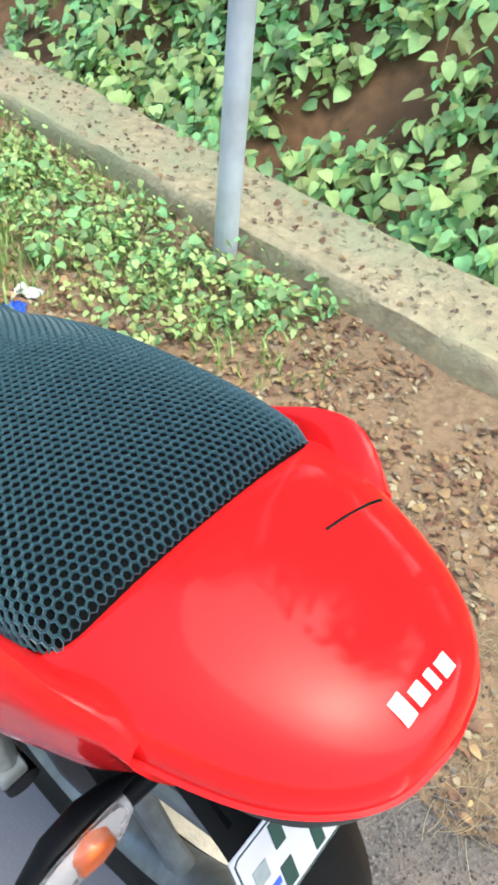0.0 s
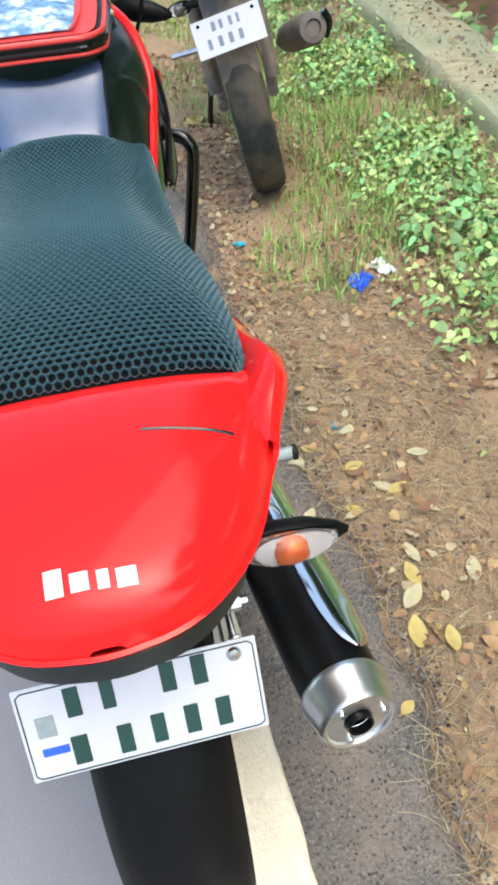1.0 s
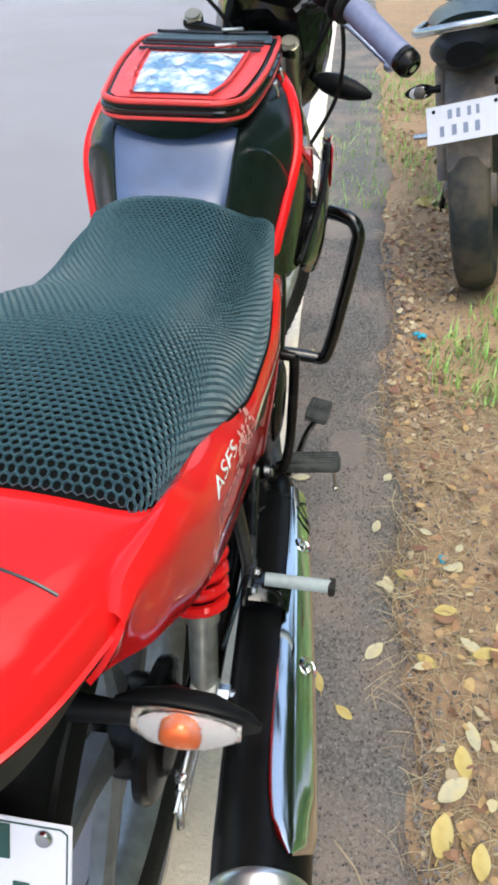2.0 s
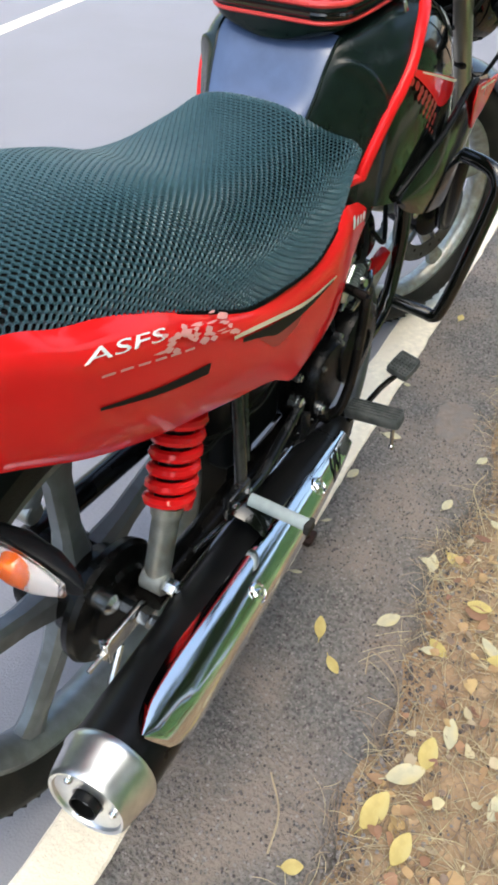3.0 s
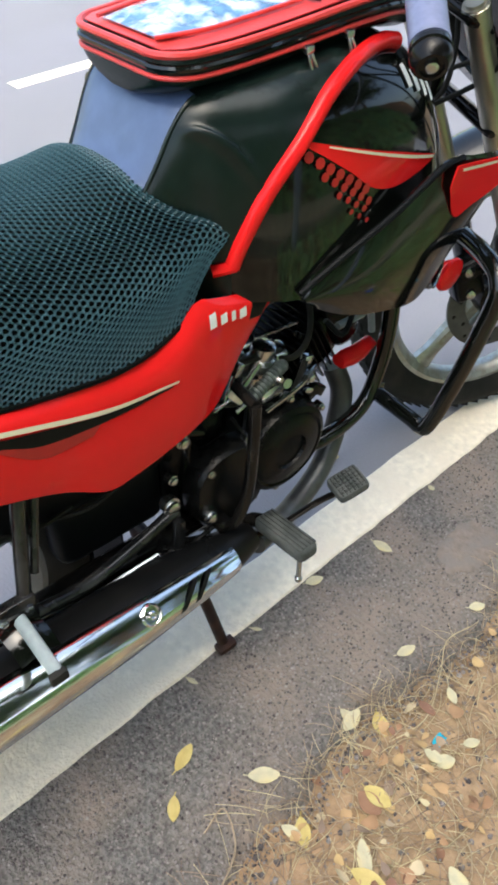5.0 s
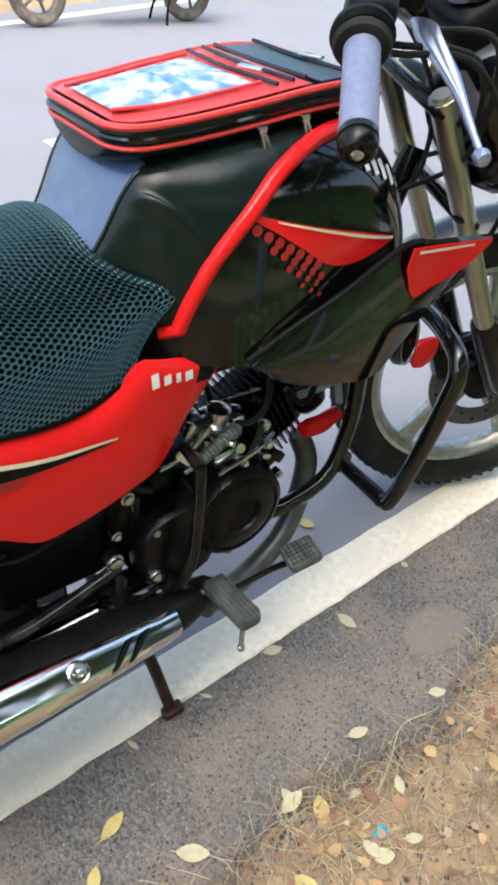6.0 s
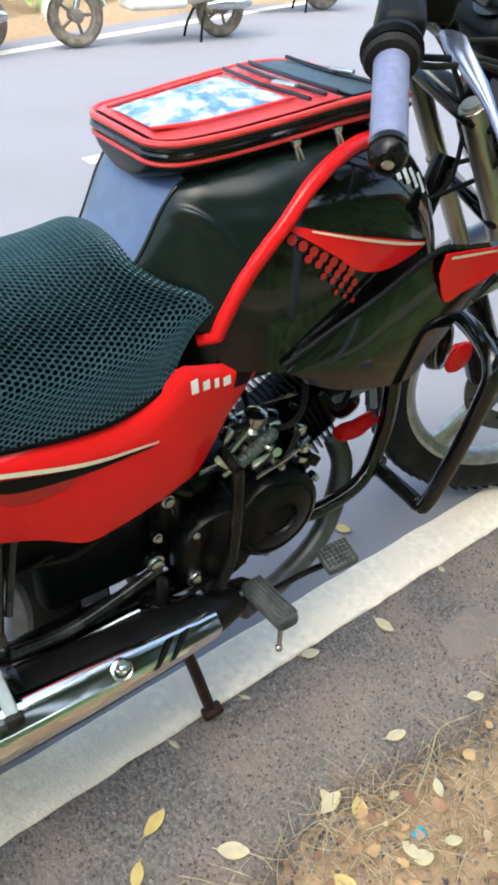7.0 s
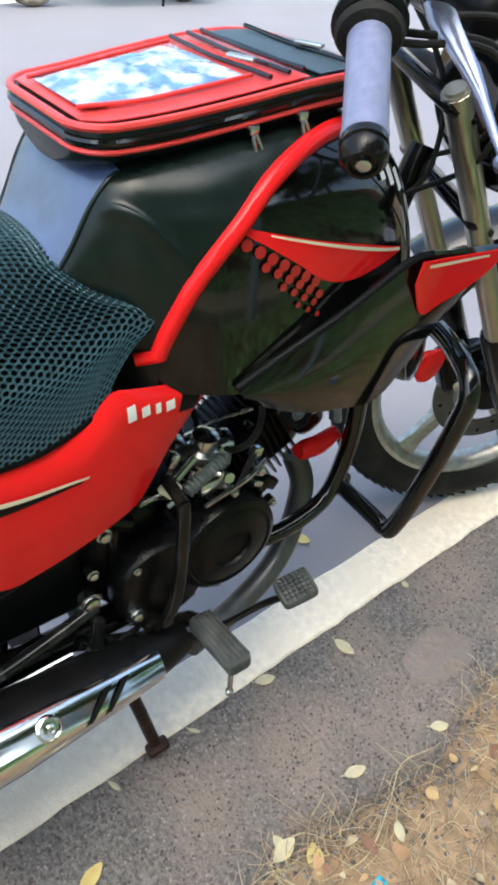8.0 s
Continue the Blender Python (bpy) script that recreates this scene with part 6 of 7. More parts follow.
    tube(bm, [m0, m0.lerp(m1, 0.5) + Vector((0, 0.01, 0.012)), m1 + Vector((0, 0.012, 0))], 0.005, 8, 5)
    lathe(bm, [(0.010, -0.02), (0.010, 0.006), (0.0085, 0.008), (0.010, 0.010), (0.0085, 0.018), (0.010, 0.020), (0.0085, 0.028), (0.010, 0.030), (0.0085, 0.04), (0.006, 0.05)], m0, (0.12 * sgn, 0.1, 1), 14)
    stem = steered("mirror", bm, FRAME, "rear-view mirror on a black stalk")
    bm = bmesh.new()
    mm = turned(sgn, (0.205, 0.700, 1.052))
    rings = []
    for dy, k in ((0.0, 0.92), (0.006, 1.0), (0.02, 0.85), (0.03, 0.4)):
        rings.append([bm.verts.new(mm + Vector((k * 0.062 * math.copysign(abs(math.cos(a)) ** 0.7, math.cos(a)), dy, k * 0.042 * math.copysign(abs(math.sin(a)) ** 0.7, math.sin(a))))) for a in [2 * math.pi * q / 24 for q in range(24)]])
    skin(bm, rings)
    part("mirror_shell", bm, PLASTIC, stem)
    bm = bmesh.new()
    ring = [bm.verts.new(mm + Vector((0.056 * math.copysign(abs(math.cos(a)) ** 0.7, math.cos(a)), -0.002, 0.037 * math.copysign(abs(math.sin(a)) ** 0.7, math.sin(a))))) for a in [2 * math.pi * q / 24 for q in range(24)]]
    bm.faces.new(ring)
    part("mirror_glass", bm, GLASS, stem, "silvered mirror glass")
# cables
for k, (a, b) in enumerate([((0.12, 0.80, 0.985), (0.03, 0.86, 0.70)), ((0.15, 0.76, 0.98), (-0.02, 0.90, 0.72)), ((-0.14, 0.77, 0.98), (0.02, 0.90, 0.74)), ((0.16, 0.76, 0.975), (0.09, 0.98, 0.62))]):
    bm = bmesh.new()
    a, b = Vector(st(a)), Vector(st(b))
    tube(bm, [a, a + Vector((0.01, 0.10, -0.01)), (a + b) / 2 + Vector((0.03, 0.10, 0.01 * k)), b + Vector((0, 0.03, 0.05)), b], 0.0035, 8, 6)
    steered("cable", bm, RUBBER)
for p in (((0.135, 0.675, 0.998), (0.115, 0.665, 1.03), (0.08, 0.70, 1.075), (0.02, 0.80, 1.06)), ((0.14, 0.72, 1.0), (0.115, 0.695, 1.035), (0.07, 0.73, 1.085), (-0.01, 0.83, 1.05))):
    bm = bmesh.new()
    tube(bm, [turned(1, q) for q in p], 0.0062, 10, 6)
    steered("control_cable", bm, RUBBER, "black sheathed control cable")
# instrument cluster and headlamp cowl
bm = bmesh.new()
box(bm, st((0, 0.93, 0.985)), (0.17, 0.10, 0.05), pose(0, 0, 0, 35, 0, 0), 0.02, 3)
cl = steered("dashboard", bm, PLASTIC, "black instrument housing")
for x in (-0.04, 0.04):
    bm = bmesh.new()
    lathe(bm, [(0.034, 0.0), (0.036, 0.004), (0.031, 0.005), (0.030, 0.002), (0.001, 0.002)], st((x, 0.914, 1.006)), (0, -0.57, 0.82), 24)
    part("dial", bm, BLACK, cl, "round dark dial glass")
bm = bmesh.new()
rings = []
for y, w, h, z in ((0.955, 0.07, 0.075, 0.89), (0.985, 0.100, 0.115, 0.885), (1.03, 0.105, 0.115, 0.868), (1.07, 0.085, 0.095, 0.85), (1.09, 0.055, 0.065, 0.845)):
    rings.append([bm.verts.new(Vector(st((w * math.copysign(abs(math.cos(a)) ** 0.75, math.cos(a)), y, z + h * math.copysign(abs(math.sin(a)) ** 0.75, math.sin(a)))))) for a in [2 * math.pi * q / 28 for q in range(28)]])
skin(bm, rings)
cowl = steered("headlamp_cowl", bm, BLACK, "glossy black headlamp cowl")
bm = bmesh.new()
lathe(bm, [(0.06, 0), (0.05, 0.012), (0.03, 0.02), (0.001, 0.022)], st((0, 1.088, 0.845)), (0, 1, -0.1), 28)
part("headlamp", bm, LENS, cowl, "clear headlamp lens")
bm = bmesh.new()
rows = []
for i in range(9):
    t = i / 8
    rows.append([Vector(st((0.085 * s * (1 - 0.35 * t), 1.03 - 0.07 * t - 0.02 * s * s, 0.965 + 0.085 * t))) for s in (-1, -0.6, 0, 0.6, 1)])
sheet(bm, rows, 0.003)
part("visor", bm, BLACK, cowl, "dark wind visor")
# added pale sheets, in place of the sky mirrored in the glossy cowl
for sgn in (1, -1):
    bm = bmesh.new()
    sheet(bm, [[Vector(st((sgn * (0.012 + (0.078 - 0.012) * k / 6), 0.90 + 0.09 * i / 8 + 0.02 * k / 6, 0.972 + 0.030 * i / 8 - 0.030 * (k / 6) ** 2))) for k in range(7)] for i in range(9)], 0.004)
    part("sky_glare_panel", bm, SKYGLARE, cowl, "pale lavender sheet painting the sky's reflection on the cowl")
for sgn in (1, -1):
    ob = indicator(bike, st((sgn * 0.075, 1.0, 0.835)), (sgn, -0.05, 0.0), 1.0)
    ob.matrix_basis = STEERED @ ob.matrix_basis
    if sgn > 0:
        ob.matrix_basis = ob.matrix_basis @ Matrix.Diagonal((1, -1, 1, 1))
# front mudguard
bm = bmesh.new()
rows = []
for i in range(26):
    a = radians(40 + 88 * i / 25)
    w = 0.055 - 0.012 * abs(i / 25 - 0.5)
    rows.append([Vector((w * s, 0.335 * math.cos(a), 0.335 * math.sin(a) - 0.022 * s * s)) for s in (-1, -0.8, -0.4, 0, 0.4, 0.8, 1)])
sheet(bm, rows, 0.003)
part("front_mudguard", bm, BLACK, bike, "glossy black front mudguard").matrix_basis = WHEEL_M
# front brake disc and caliper, on the wheel's right
bm = bmesh.new()
lathe(bm, [(0.078, 0.040), (0.118, 0.040), (0.118, 0.044), (0.078, 0.044), (0.078, 0.040)], (0, 0, 0), (1, 0, 0), 48, False)
for k in range(5):
    a = 2 * math.pi * k / 5
    tube(bm, [(0.042, 0.035 * math.cos(a), 0.035 * math.sin(a)), (0.042, 0.08 * math.cos(a + 0.2), 0.08 * math.sin(a + 0.2))], 0.006, 6, 1)
disc = part("brake_disc", bm, ALLOY, bike, "drilled steel brake disc")
disc.matrix_basis = WHEEL_M
for k in range(20):
    a = 2 * math.pi * k / 20
    bm = bmesh.new()
    lathe(bm, [(0.0045, 0.0446), (0.001, 0.0447)], (0, (0.09 + 0.014 * (k % 2)) * math.cos(a), (0.09 + 0.014 * (k % 2)) * math.sin(a)), (1, 0, 0), 8)
    part("hole", bm, SOOT, disc)
bm = bmesh.new()
box(bm, (0.062, -0.11, 0.07), (0.045, 0.06, 0.085), pose(0, 0, 0, 20, 0, 0), 0.012, 3)
box(bm, (0.078, -0.095, 0.10), (0.02, 0.09, 0.03), pose(0, 0, 0, 20, 0, 0), 0.006)
cal = part("brake_caliper", bm, ENGINE, bike, "black brake caliper")
cal.matrix_basis = WHEEL_M
for y, z in ((-0.12, 0.095), (-0.105, 0.045)):
    bm = bmesh.new()
    lathe(bm, [(0.010, 0.08), (0.010, 0.088), (0.006, 0.09)], (0, y, z), (1, 0, 0), 12)
    part("bolt", bm, STEEL, cal)
# red reflector at the fork
bm = bmesh.new()
lathe(bm, [(0.001, 0.008), (0.018, 0.0075), (0.024, 0.005), (0.026, 0.0), (0.020, -0.012), (0.008, -0.02)], (0, 0, 0), (1, 0.1, 0.1), 24)
bmesh.ops.scale(bm, vec=(1, 1.25, 0.85), verts=bm.verts)
refl = part("reflector", bm, RED, bike, "red oval reflector")
refl.matrix_basis = pose(0.052, 0.990, 0.482, 25, 0, 0)

# ---- the bag on the tank ----
bag = group_thing("tank_bag", pose(0.012, 0, 0, 0, 0, -2.4), "red and black tank bag with a clear window, on the tank", "bag")


def bag_z(y):
    return interp([(0.43, 0.897), (0.50, 0.901), (0.58, 0.910), (0.66, 0.918), (0.72, 0.918), (0.775, 0.906)], y)[0]


def bag_half(y):
    w = interp([(0.441, 0.080), (0.475, 0.086), (0.56, 0.096), (0.64, 0.098), (0.70, 0.095), (0.772, 0.082)], y)[0]
    r = 0.030
    e = min(max(min(y - 0.441, 0.772 - y), 0), r)
    return w - r + math.sqrt(r * r - (r - e) ** 2)


def bag_ys(n):
    """Steps along the bag, close together at the rounded ends."""
    return [0.6065 - 0.1655 * math.cos(math.pi * k / n) for k in range(n + 1)]


bm = bmesh.new()
rings = []
for grow, dz in ((-0.040, -0.040), (-0.020, -0.035), (-0.006, -0.029), (0.001, -0.022), (0.003, -0.012), (0.003, -0.005), (0.0, 0.0)):
    ring = []
    N = 24
    ys = bag_ys(N)
    for y in ys:
        ring.append(bm.verts.new((bag_half(y) + grow, y, bag_z(y) + dz)))
    for y in reversed(ys):
        ring.append(bm.verts.new((-bag_half(y) - grow, y, bag_z(y) + dz)))
    rings.append(ring)
skin(bm, rings, True, False)
top = rings[-1]
nn = len(top) // 2
for k in range(nn - 1):
    bm.faces.new((top[k], top[k + 1], top[-2 - k], top[-1 - k]))
bot = rings[0]
for k in range(nn - 1):
    bm.faces.new((bot[k], bot[k + 1], bot[-2 - k], bot[-1 - k]))
part("bag_body", bm, LEATHER, bag, "black fabric bag body", 50)


def bag_panel(y0, y1, inset, lift, material, name, label, n=14, bulge=0.003, across=12, fold=0.0):
    bm = bmesh.new()
    P = []
    for i in range(n + 1):
        y = y0 + (y1 - y0) * i / n
        row = []
        for s in [k / across * 2 - 1 for k in range(across + 1)]:
            p = Vector((s * (bag_half(y) - inset), y, bag_z(y) + lift + bulge * (1 - s * s) * math.sin(math.pi * (i / n))))
            if fold:
                q = Vector((p.x * 30 + p.y * 14, p.y * 26 - p.x * 10, 4.0))
                edge = (1 - s ** 6) * (1 - (2 * i / n - 1) ** 6)
                p.z += edge * fold * (1.5 - 2 * abs(noise.noise(q)) - abs(noise.noise(q * 2.3)))
            row.append(p)
        P.append(row)
    sheet(bm, P, 0.0012)
    return part(name, bm, material, bag, label)


bag_panel(0.449, 0.655, 0.008, 0.003, BAGRED, "top_panel", "faded red top panel")
bag_panel(0.668, 0.764, 0.008, 0.003, BAGBLUE, "front_pocket", "slate blue front pocket")
# window whose white glare patches sit in its colour
bag_panel(0.458, 0.605, 0.036, 0.0065, BAGWIN, "clear_window", "crinkled clear plastic window with white glare painted in", 64, 0.003, 72, 0.0032)
for dz, grow, r, mtl, lab in ((0.0, 0.001, 0.0036, BAGRED, "red piping"), (-0.018, 0.003, 0.0024, BAGRED, "red lower piping"), (-0.010, 0.003, 0.0034, ZIP, "zip")):
    bm = bmesh.new()
    ys = bag_ys(28)
    pts = [Vector((bag_half(y) + grow, y, bag_z(y) + dz)) for y in ys] + [Vector((-bag_half(y) - grow, y, bag_z(y) + dz)) for y in reversed(ys)]
    pts.append(pts[0])
    tube(bm, pts, r, 8, 1)
    part("piping", bm, BLACK if mtl is ZIP else mtl, bag, lab if mtl is not ZIP else "black zip tape")
for y in (0.612, 0.632, 0.648, 0.70):
    bm = bmesh.new()
    tube(bm, [Vector((s * (bag_half(y) - 0.016), y + 0.006 * abs(s), bag_z(y) + 0.0075)) for s in (-1, -0.5, 0, 0.5, 1)], 0.0022, 8, 4)
    part("zip_line", bm, BLACK, bag, "dark zip line")
for sgn in (1, -1):
    bm = bmesh.new()
    tube(bm, [Vector((sgn * (bag_half(y) - 0.030), y, bag_z(y) + 0.0075)) for y in (0.454, 0.50, 0.54, 0.58, 0.608)], 0.0020, 8, 4)
    part("welt", bm, BAGRED, bag, "red welt beside the window")
for u, y in ((0.035, 0.620), (0.03, 0.702)):
    bm = bmesh.new()
    box(bm, (u, y, bag_z(y) + 0.012), (0.030, 0.008, 0.004), pose(0, 0, 0, 0, 0, 20), 0.0015)
    part("zip_pull", bm, ZIP, bag, "metal zip pull")
for y in (0.585, 0.637):
    bm = bmesh.new()
    x = bag_half(y) + 0.006
    tube(bm, [(x, y, bag_z(y) - 0.020), (x + 0.005, y - 0.001, bag_z(y) - 0.030), (x + 0.007, y + 0.004, bag_z(y) - 0.048), (x + 0.007, y + 0.008, bag_z(y) - 0.054), (x + 0.007, y + 0.011, bag_z(y) - 0.048), (x + 0.005, y + 0.004, bag_z(y) - 0.030), (x, y, bag_z(y) - 0.020)], 0.0017, 8, 4)
    box(bm, (x + 0.001, y, bag_z(y) - 0.022), (0.008, 0.010, 0.008), None, 0.002)
    part("zip_pull", bm, STEEL, bag, "hanging metal zip pull")

# ---- the muddy motorcycle parked ahead ----
other = group_thing("motorcycle", pose(0.735, 1.89, 0, 0, -12, -11), "muddy grey motorcycle leaning on its side stand, seen from behind", "motorcycle")


def plain_wheel(parent, at, radius, width, tyre_mat, rim_mat, spokes=6):
    bm = bmesh.new()
    w, r = width / 2, radius
    lathe(bm, [(r - 0.075, -w * 0.6), (r - 0.035, -w), (r - 0.015, -w * 0.86), (r - 0.002, -w * 0.4), (r, 0), (r - 0.002, w * 0.4), (r - 0.015, w * 0.86), (r - 0.035, w), (r - 0.075, w * 0.6), (r - 0.075, -w * 0.6)], (0, 0, 0), (1, 0, 0), 56, False)
    ty = part("wheel", bm, tyre_mat, parent, "worn black tyre")
    ty.matrix_basis = at
    bm = bmesh.new()
    ri = r - 0.073
    lathe(bm, [(ri + 0.003, -w * 0.65), (ri - 0.014, -w * 0.5), (ri - 0.022, 0), (ri - 0.014, w * 0.5), (ri + 0.003, w * 0.65), (ri + 0.003, -w * 0.65)], (0, 0, 0), (1, 0, 0), 48, False)
    lathe(bm, [(0.01, -0.07), (0.05, -0.06), (0.05, 0.06), (0.01, 0.07)], (0, 0, 0), (1, 0, 0), 20)
    part("rim", bm, rim_mat, ty)
    for k in range(spokes):
        a = 2 * math.pi * k / spokes
        bm = bmesh.new()
        tube(bm, [(0, 0.04 * math.cos(a), 0.04 * math.sin(a)), (0, (ri - 0.015) * math.cos(a), (ri - 0.015) * math.sin(a))], 0.013, 8, 1)
        part("spoke", bm, rim_mat, ty)
    return ty


plain_wheel(other, pose(0, 0, 0.305), 0.305, 0.115, GREYTYRE, MUD)
plain_wheel(other, pose(0, 1.30, 0.305, 0, 0, 8), 0.305, 0.09, RUBBER, MUD)
bm = bmesh.new()
rows = []
for i in range(20):
    a = radians(60 + 62 * i / 19)
    w = 0.085 - 0.02 * i / 19
    rows.append([Vector((w * s, 0.35 * math.cos(a), 0.315 + 0.35 * math.sin(a) - 0.02 * s * s + 0.05 * (1 - i / 19))) for s in (-1, -0.8, -0.4, 0, 0.4, 0.8, 1)])
sheet(bm, rows, 0.004)
part("rear_mudguard", bm, MUD, other, "dusty brown rear mudguard")
bm = bmesh.new()
box(bm, (0, -0.215, 0.52), (0.12, 0.04, 0.16), pose(0, 0, 0, -14, 0, 0), 0.012, 2)
part("plate_holder", bm, MUD, other, "grey plastic plate holder")
bm = bmesh.new()
box(bm, (0, 0, 0), (0.20, 0.10, 0.003), None, 0.001, 1)
op = part("number_plate", bm, PLATE, other, "white number plate")
op.matrix_basis = pose(-0.005, -0.262, 0.585, 60, -3, 0)
for x, y, w, h in [(-0.038, 0.024, 0.017, 0.028), (-0.016, 0.024, 0.014, 0.028), (0.012, 0.024, 0.014, 0.028), (0.034, 0.024, 0.012, 0.028), (-0.060, -0.018, 0.016, 0.032), (-0.028, -0.018, 0.018, 0.032), (0.002, -0.018, 0.018, 0.032), (0.032, -0.018, 0.018, 0.032)]:
    bm = bmesh.new()
    box(bm, (x, y, 0.002), (w * 0.7, h * 0.85, 0.0012), None, 0.0004, 1)
    part("bar", bm, FADEDINK, op)
for x in (-0.08, 0.08):
    bm = bmesh.new()
    lathe(bm, [(0.005, 0.001), (0.005, 0.004), (0.002, 0.005)], (x, 0.036, 0), (0, 0, 1), 10)
    part("bolt", bm, ENGINE, op)
bm = bmesh.new()
for s in (-1, 1):
    tube(bm, [(s * 0.085, 0, 0.305), (s * 0.095, 0.30, 0.33), (s * 0.08, 0.50, 0.36)], 0.018, 10, 4)
part("swingarm", bm, MUD, other, "muddy swingarm")
bm = bmesh.new()
lathe(bm, [(0.020, 0.004), (0.024, -0.004), (0.040, 0.0), (0.046, 0.02), (0.048, 0.12), (0.046, 0.34), (0.030, 0.42), (0.02, 0.5)], (0.235, -0.17, 0.50), (-0.16, 1, -0.30), 28)
om = part("muffler", bm, MUD, other, "brown-grey muffler with a dark outlet")
bm = bmesh.new()
lathe(bm, [(0.022, 0.0), (0.020, 0.02), (0.001, 0.02)], (0.235, -0.172, 0.50), (-0.16, 1, -0.30), 20, False)
part("outlet", bm, SOOT, om)
bm = bmesh.new()
tube(bm, [(0.272, -0.16, 0.535), (0.285, -0.16, 0.50), (0.270, -0.15, 0.462)], 0.010, 8, 5)
part("muffler_guard", bm, BLACK, om)
bm = bmesh.new()
rings = []
for y, w, h, z in ((-0.24, 0.05, 0.03, 0.74), (-0.18, 0.09, 0.05, 0.74), (0.0, 0.12, 0.06, 0.72), (0.3, 0.13, 0.07, 0.68), (0.50, 0.11, 0.08, 0.68)):
    rings.append([bm.verts.new((w * math.cos(a), y, z + h * math.sin(a))) for a in [2 * math.pi * q / 20 for q in range(20)]])
skin(bm, rings)
part("tail", bm, PLASTIC, other, "black plastic tail")
bm = bmesh.new()
rings = []
for y, w, h, z in ((-0.16, 0.08, 0.025, 0.80), (0.0, 0.12, 0.035, 0.80), (0.2, 0.13, 0.035, 0.79), (0.36, 0.12, 0.03, 0.765), (0.56, 0.10, 0.03, 0.775)):
    rings.append([bm.verts.new((w * math.cos(a), y, z + h * math.sin(a))) for a in [2 * math.pi * q / 20 for q in range(20)]])
skin(bm, rings)
part("seat", bm, LEATHER, other, "black seat")
bm = bmesh.new()
rings = []
for y, w, h, z in ((0.50, 0.09, 0.07, 0.76), (0.60, 0.13, 0.12, 0.80), (0.75, 0.15, 0.14, 0.82), (0.90, 0.13, 0.12, 0.82), (0.98, 0.07, 0.06, 0.82)):
    rings.append([bm.verts.new((w * math.cos(a), y, z + h * math.sin(a))) for a in [2 * math.pi * q / 24 for q in range(24)]])
skin(bm, rings)
part("fuel_tank", bm, BLACK, other, "black fuel tank")
bm = bmesh.new()
box(bm, (0, 0.62, 0.45), (0.22, 0.36, 0.30), None, 0.05, 3)
part("engine", bm, MUD, other, "muddy engine block")
bm = bmesh.new()
for s in (-1, 1):
    tube(bm, [(s * 0.09, 0.98, 0.90), (s * 0.09, 1.30, 0.305)], 0.02, 10, 1)
part("fork", bm, STEEL, other)
bm = bmesh.new()
tube(bm, [(-0.34, 0.80, 1.02), (-0.2, 0.88, 1.05), (-0.08, 0.97, 0.98), (0.08, 0.97, 0.98), (0.2, 0.88, 1.05), (0.34, 0.80, 1.02)], 0.012, 10, 5)
part("handlebar", bm, FRAME, other)
bm = bmesh.new()
tube(bm, [(-0.13, 0.02, 0.79), (-0.13, -0.18, 0.80), (-0.06, -0.26, 0.81), (0.06, -0.26, 0.81), (0.13, -0.18, 0.80), (0.13, 0.02, 0.79)], 0.011, 10, 5)
part("grab_rail", bm, STEEL, other, "grey grab rail")
for s in (-1, 1):
    ob = indicator(other, (s * 0.07, -0.20, 0.66), (s, -0.1, 0), 0.7, "indicator", MUD)
    if s < 0:
        ob.matrix_basis = ob.matrix_basis @ Matrix.Diagonal((1, -1, 1, 1))
bm = bmesh.new()
tube(bm, [(-0.12, 0.35, 0.40), (-0.20, 0.36, 0.40), (-0.235, 0.36, 0.40)], 0.010, 8, 2)
part("pillion_peg", bm, STEEL, other, "pale footrest")
bm = bmesh.new()
tube(bm, [(-0.10, 0.60, 0.30), (-0.17, 0.58, 0.10), (-0.20, 0.56, -0.028)], 0.011, 8, 3)
part("side_stand", bm, FRAME, other)
for s in (-1, 1):
    bm = bmesh.new()
    tube(bm, [(s * 0.10, 0.03, 0.34), (s * 0.10, 0.13, 0.66)], 0.022, 10, 1)
    part("shock_absorber", bm, MUD, other)


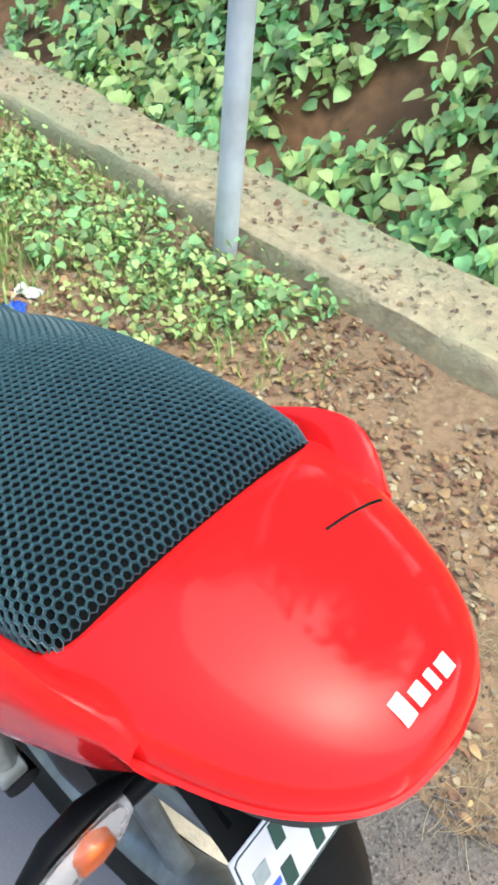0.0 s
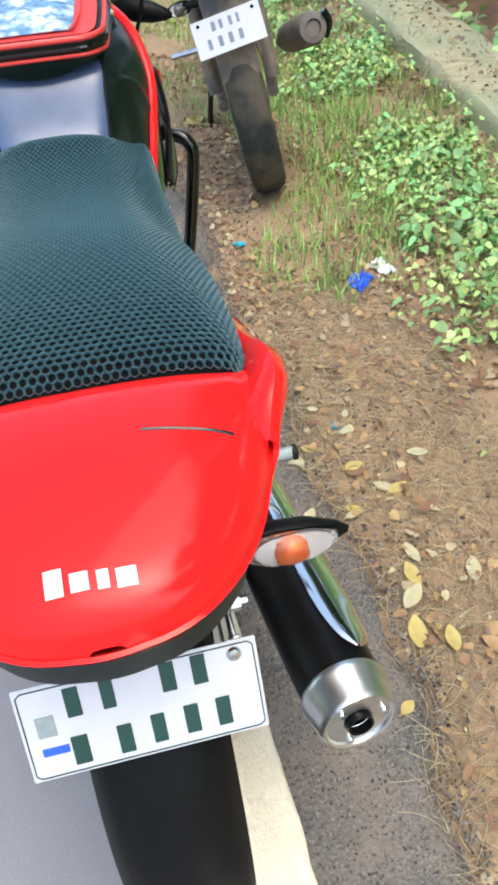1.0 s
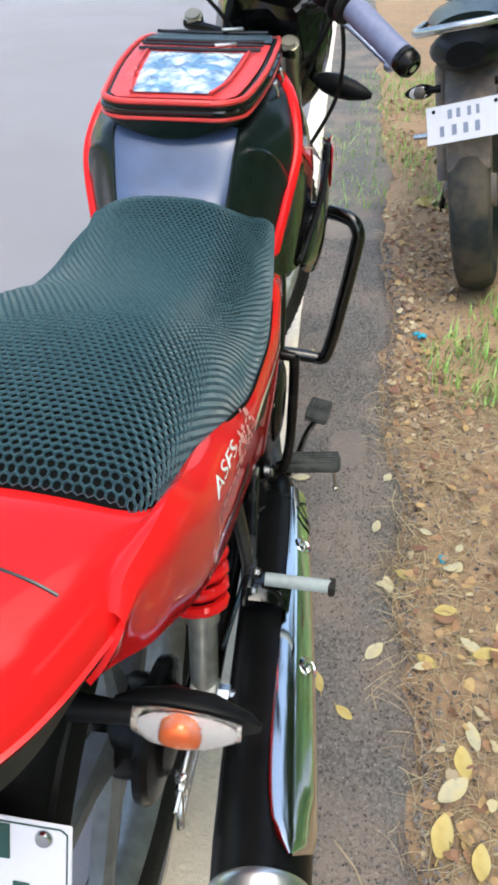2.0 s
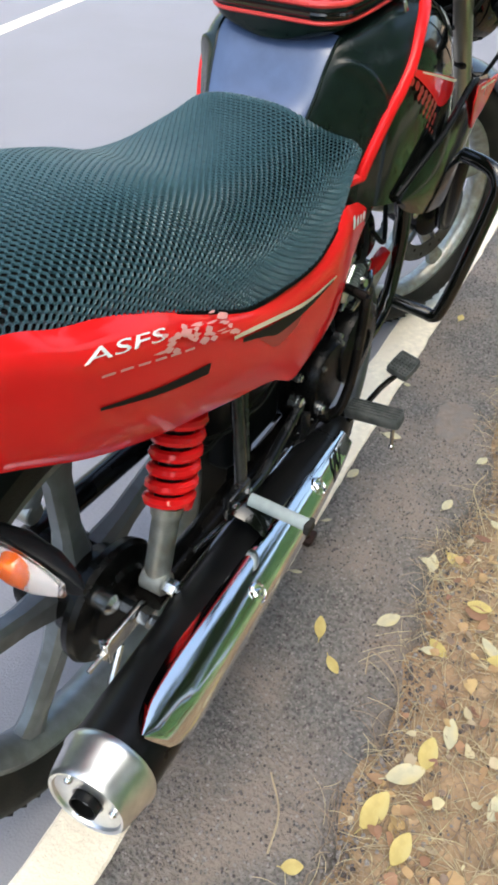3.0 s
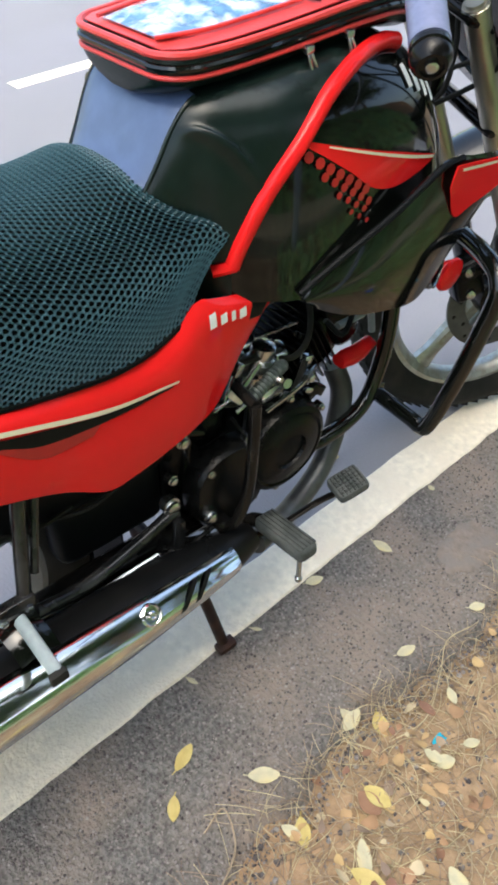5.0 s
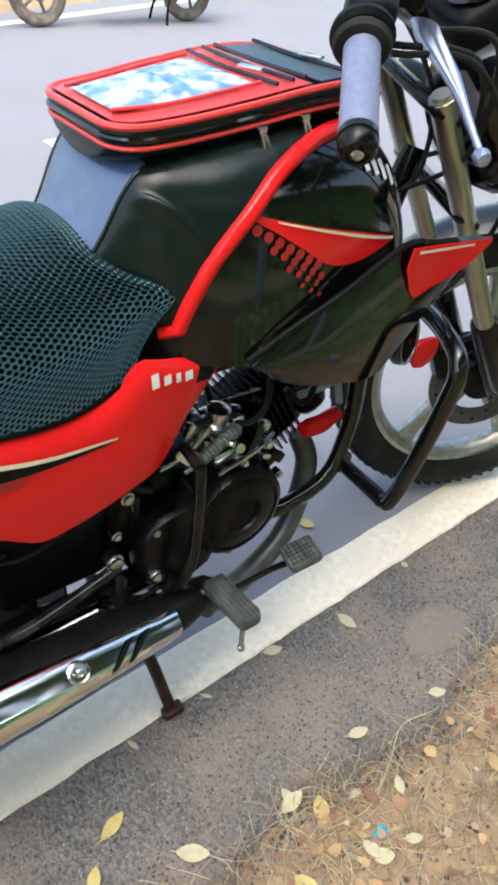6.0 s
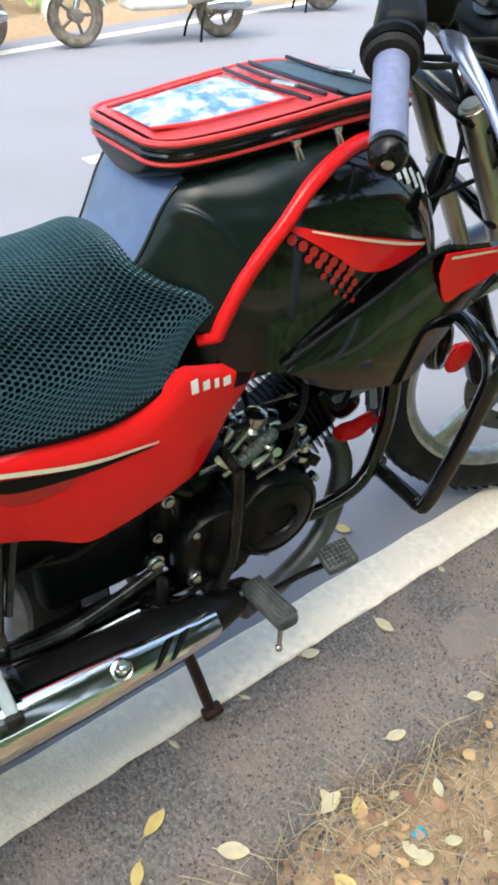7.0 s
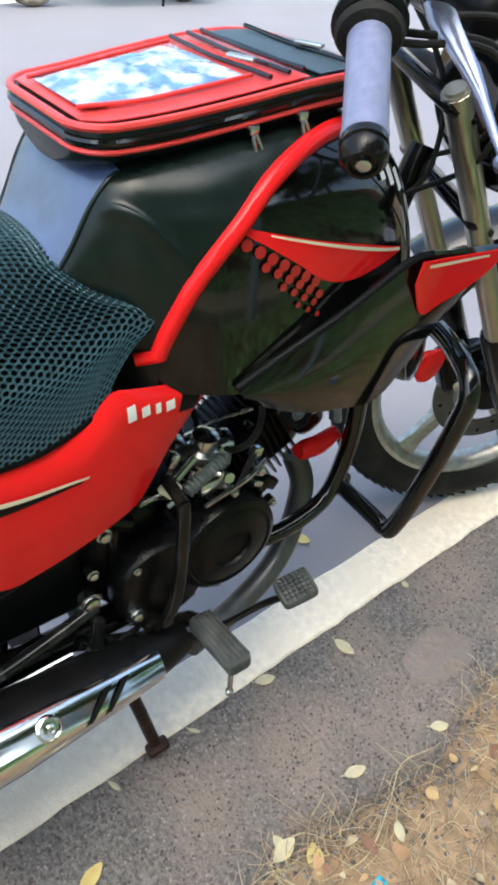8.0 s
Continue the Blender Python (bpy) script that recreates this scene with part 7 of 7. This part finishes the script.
# ---- scooters parked across the road ----
def scooter(m, label, body):
    sc = group_thing("scooter", m, label, "scooter", "scooters across the road")
    plain_wheel(sc, pose(0, 0, 0.225), 0.225, 0.09, DUSTTYRE, MUD, 5)
    plain_wheel(sc, pose(0, -1.28, 0.225), 0.225, 0.09, DUSTTYRE, MUD, 5)
    bm = bmesh.new()
    rows = []
    for i in range(14):
        a = radians(10 + 165 * i / 13)
        rows.append([Vector((0.065 * s, -1.28 + 0.255 * math.cos(a), 0.235 + 0.255 * math.sin(a) - 0.05 * s * s * s * s)) for s in (-1, -0.8, 0, 0.8, 1)])
    sheet(bm, rows, 0.004)
    part("front_mudguard", bm, body, sc)
    bm = bmesh.new()
    rings = []
    for y, w, z0, z1 in ((0.30, 0.05, 0.62, 0.74), (0.22, 0.13, 0.45, 0.78), (0.0, 0.19, 0.30, 0.78), (-0.25, 0.18, 0.26, 0.74), (-0.42, 0.15, 0.26, 0.66)):
        rings.append([bm.verts.new((w * math.copysign(abs(math.cos(a)) ** 0.7, math.cos(a)), y, (z0 + z1) / 2 + (z1 - z0) / 2 * math.sin(a))) for a in [2 * math.pi * q / 24 for q in range(24)]])
    skin(bm, rings)
    part("rear_body", bm, body, sc)
    bm = bmesh.new()
    box(bm, (0, -0.62, 0.28), (0.30, 0.50, 0.07), None, 0.03, 3)
    part("floorboard", bm, body, sc)
    bm = bmesh.new()
    rows = []
    for i in range(12):
        t = i / 11
        rows.append([Vector((0.21 * s * (1 - 0.35 * t), -0.88 - 0.10 * t + 0.06 * s * s, 0.28 + 0.62 * t)) for s in (-1, -0.6, -0.2, 0.2, 0.6, 1)])
    sheet(bm, rows, 0.02)
    part("leg_shield", bm, body, sc)
    bm = bmesh.new()
    rings = []
    for y, w, h in ((0.28, 0.06, 0.02), (0.15, 0.13, 0.04), (-0.2, 0.14, 0.045), (-0.38, 0.08, 0.03)):
        rings.append([bm.verts.new((w * math.cos(a), y, 0.80 + h * math.sin(a))) for a in [2 * math.pi * q / 20 for q in range(20)]])
    skin(bm, rings)
    part("seat", bm, LEATHER, sc, "black seat")
    bm = bmesh.new()
    tube(bm, [(-0.32, -0.88, 1.02), (0, -0.98, 1.0), (0.32, -0.88, 1.02)], 0.02, 10, 5)
    tube(bm, [(0, -0.98, 1.0), (0, -1.12, 0.7), (0, -1.28, 0.24)], 0.025, 10, 4)
    part("steering_column", bm, STEEL, sc)
    bm = bmesh.new()
    lathe(bm, [(0.05, 0), (0.09, 0.03), (0.10, 0.09), (0.06, 0.14), (0.001, 0.15)], (0, -0.95, 1.0), (0, -1, 0.05), 24)
    part("headlamp_shell", bm, body, sc)
    for s in (1, -1):
        bm = bmesh.new()
        tube(bm, [(s * 0.10, -0.2, 0.22), (s * 0.14, -0.25, 0.1), (s * 0.16, -0.27, 0.0)], 0.012, 8, 3)
        part("stand_leg", bm, FRAME, sc)
    bm = bmesh.new()
    lathe(bm, [(0.03, 0), (0.045, 0.05), (0.045, 0.3), (0.02, 0.4)], (0.16, 0.20, 0.27), (-0.05, -1, -0.02), 18)
    part("muffler", bm, STEEL, sc)
    return sc


scooter(pose(-5.12, 4.12, 0.0, 0, 0, -6), "ivory scooter parked beyond the far road line", IVORY)
scooter(pose(-5.35, 2.10, 0.0, 0, 0, -10), "pale grey scooter parked behind another one", ALLOYB)
scooter(pose(-5.95, 6.0, 0.0, 0, 0, -14), "cream scooter at the far side of the road", IVORY)

# far verge and growth across the road
bm = bmesh.new()
P = []
for i in range(40):
    row = []
    for k in range(60):
        y = -6 + k * 0.5
        x = -5.6 - 0.31 * (y - 2.8) - 6 * (i / 39) ** 1.5
        d = -5.6 - 0.31 * (y - 2.8) - x
        row.append(Vector((x, y, -0.03 + 0.10 * ramp(0, 0.8, d) + 1.6 * ramp(1.0, 4.5, d) + 0.1 * fractal(x, y, 1.0, 9.0) * ramp(0.3, 1.5, d))))
    P.append(row)
sheet(bm, P)
tagged(part("far_verge", bm, SOIL), "pale earth verge and bank across the road", "verge", kind="structure")
far = []
for _ in range(5200):
    y = rnd.uniform(-5, 20)
    d = 0.9 + 4.2 * rnd.random()
    x = -5.6 - 0.31 * (y - 2.8) - d
    if fractal(x, y, 0.7, 12.0) < -0.3:
        continue
    far.append((x, y, 0.05 + 0.10 * ramp(0, 0.8, d) + 1.6 * ramp(1.0, 4.5, d) + rnd.uniform(0, 0.5), rnd.uniform(-0.8, 0.8)))
leaf_mass("far_foliage", far, LEAFY, "light green roadside growth across the road", "foliage", rnd, (0.12, 0.24))


# ---- trees over the bank ----
def tree(x, y, height, reach, seed, label):
    """A tapered trunk with limbs that lean out towards the road, and a crown of separate leaves."""
    r5 = random.Random(seed)
    base = bank_height(x, y) - 0.1
    tr = group_thing("tree", pose(x, y, base), label, "tree", "trees on the bank")
    bm = bmesh.new()
    top = Vector((-0.25 * reach, r5.uniform(-0.4, 0.4), height))
    tube(bm, [(0, 0, 0), top * 0.35 + Vector((0.1, 0.05, 0)), top * 0.7, top], (0.16, 0.05), 12, 6)
    tips = [top]
    for k in range(15):
        a, h = 2.4 * k + r5.uniform(-0.4, 0.4), 0.30 + 0.68 * k / 14
        s = top * h
        out = r5.uniform(1.0, 1.9) + (reach * 0.6 if math.cos(a) < -0.1 else 0)
        e = s + Vector((math.cos(a) * out, math.sin(a) * r5.uniform(1.0, 2.0), r5.uniform(0.1, 0.9)))
        tube(bm, [s, (s + e) / 2 + Vector((0, 0, 0.15)), e], (0.05, 0.012), 8, 4)
        tips += [e, s.lerp(e, 0.75), s.lerp(e, 0.45)]
    part("trunk", bm, BANKSOIL, tr, "brown bark")
    spots = []
    for tp in tips:
        for _ in range(150):
            d = Vector((r5.gauss(0, 0.40), r5.gauss(0, 0.40), r5.gauss(0, 0.26)))
            spots.append((tp.x + d.x, tp.y + d.y, tp.z + d.z, r5.uniform(0, 6.28)))
    cr = leaf_mass("crown", spots, LEAFDARK, "dark green leaves", "", r5, (0.11, 0.21))
    del cr["kind"]
    cr.parent = tr


for x, y, h, reach, seed in ((5.2, -4.0, 3.2, 1.0, 21), (5.0, -1.4, 3.4, 1.0, 22), (5.3, 1.2, 3.2, 1.0, 23), (5.1, 3.8, 3.6, 1.0, 24), (5.4, 6.6, 3.4, 1.0, 25)):
    tree(x, y, h, reach, seed, "leafy green tree on top of the bank")
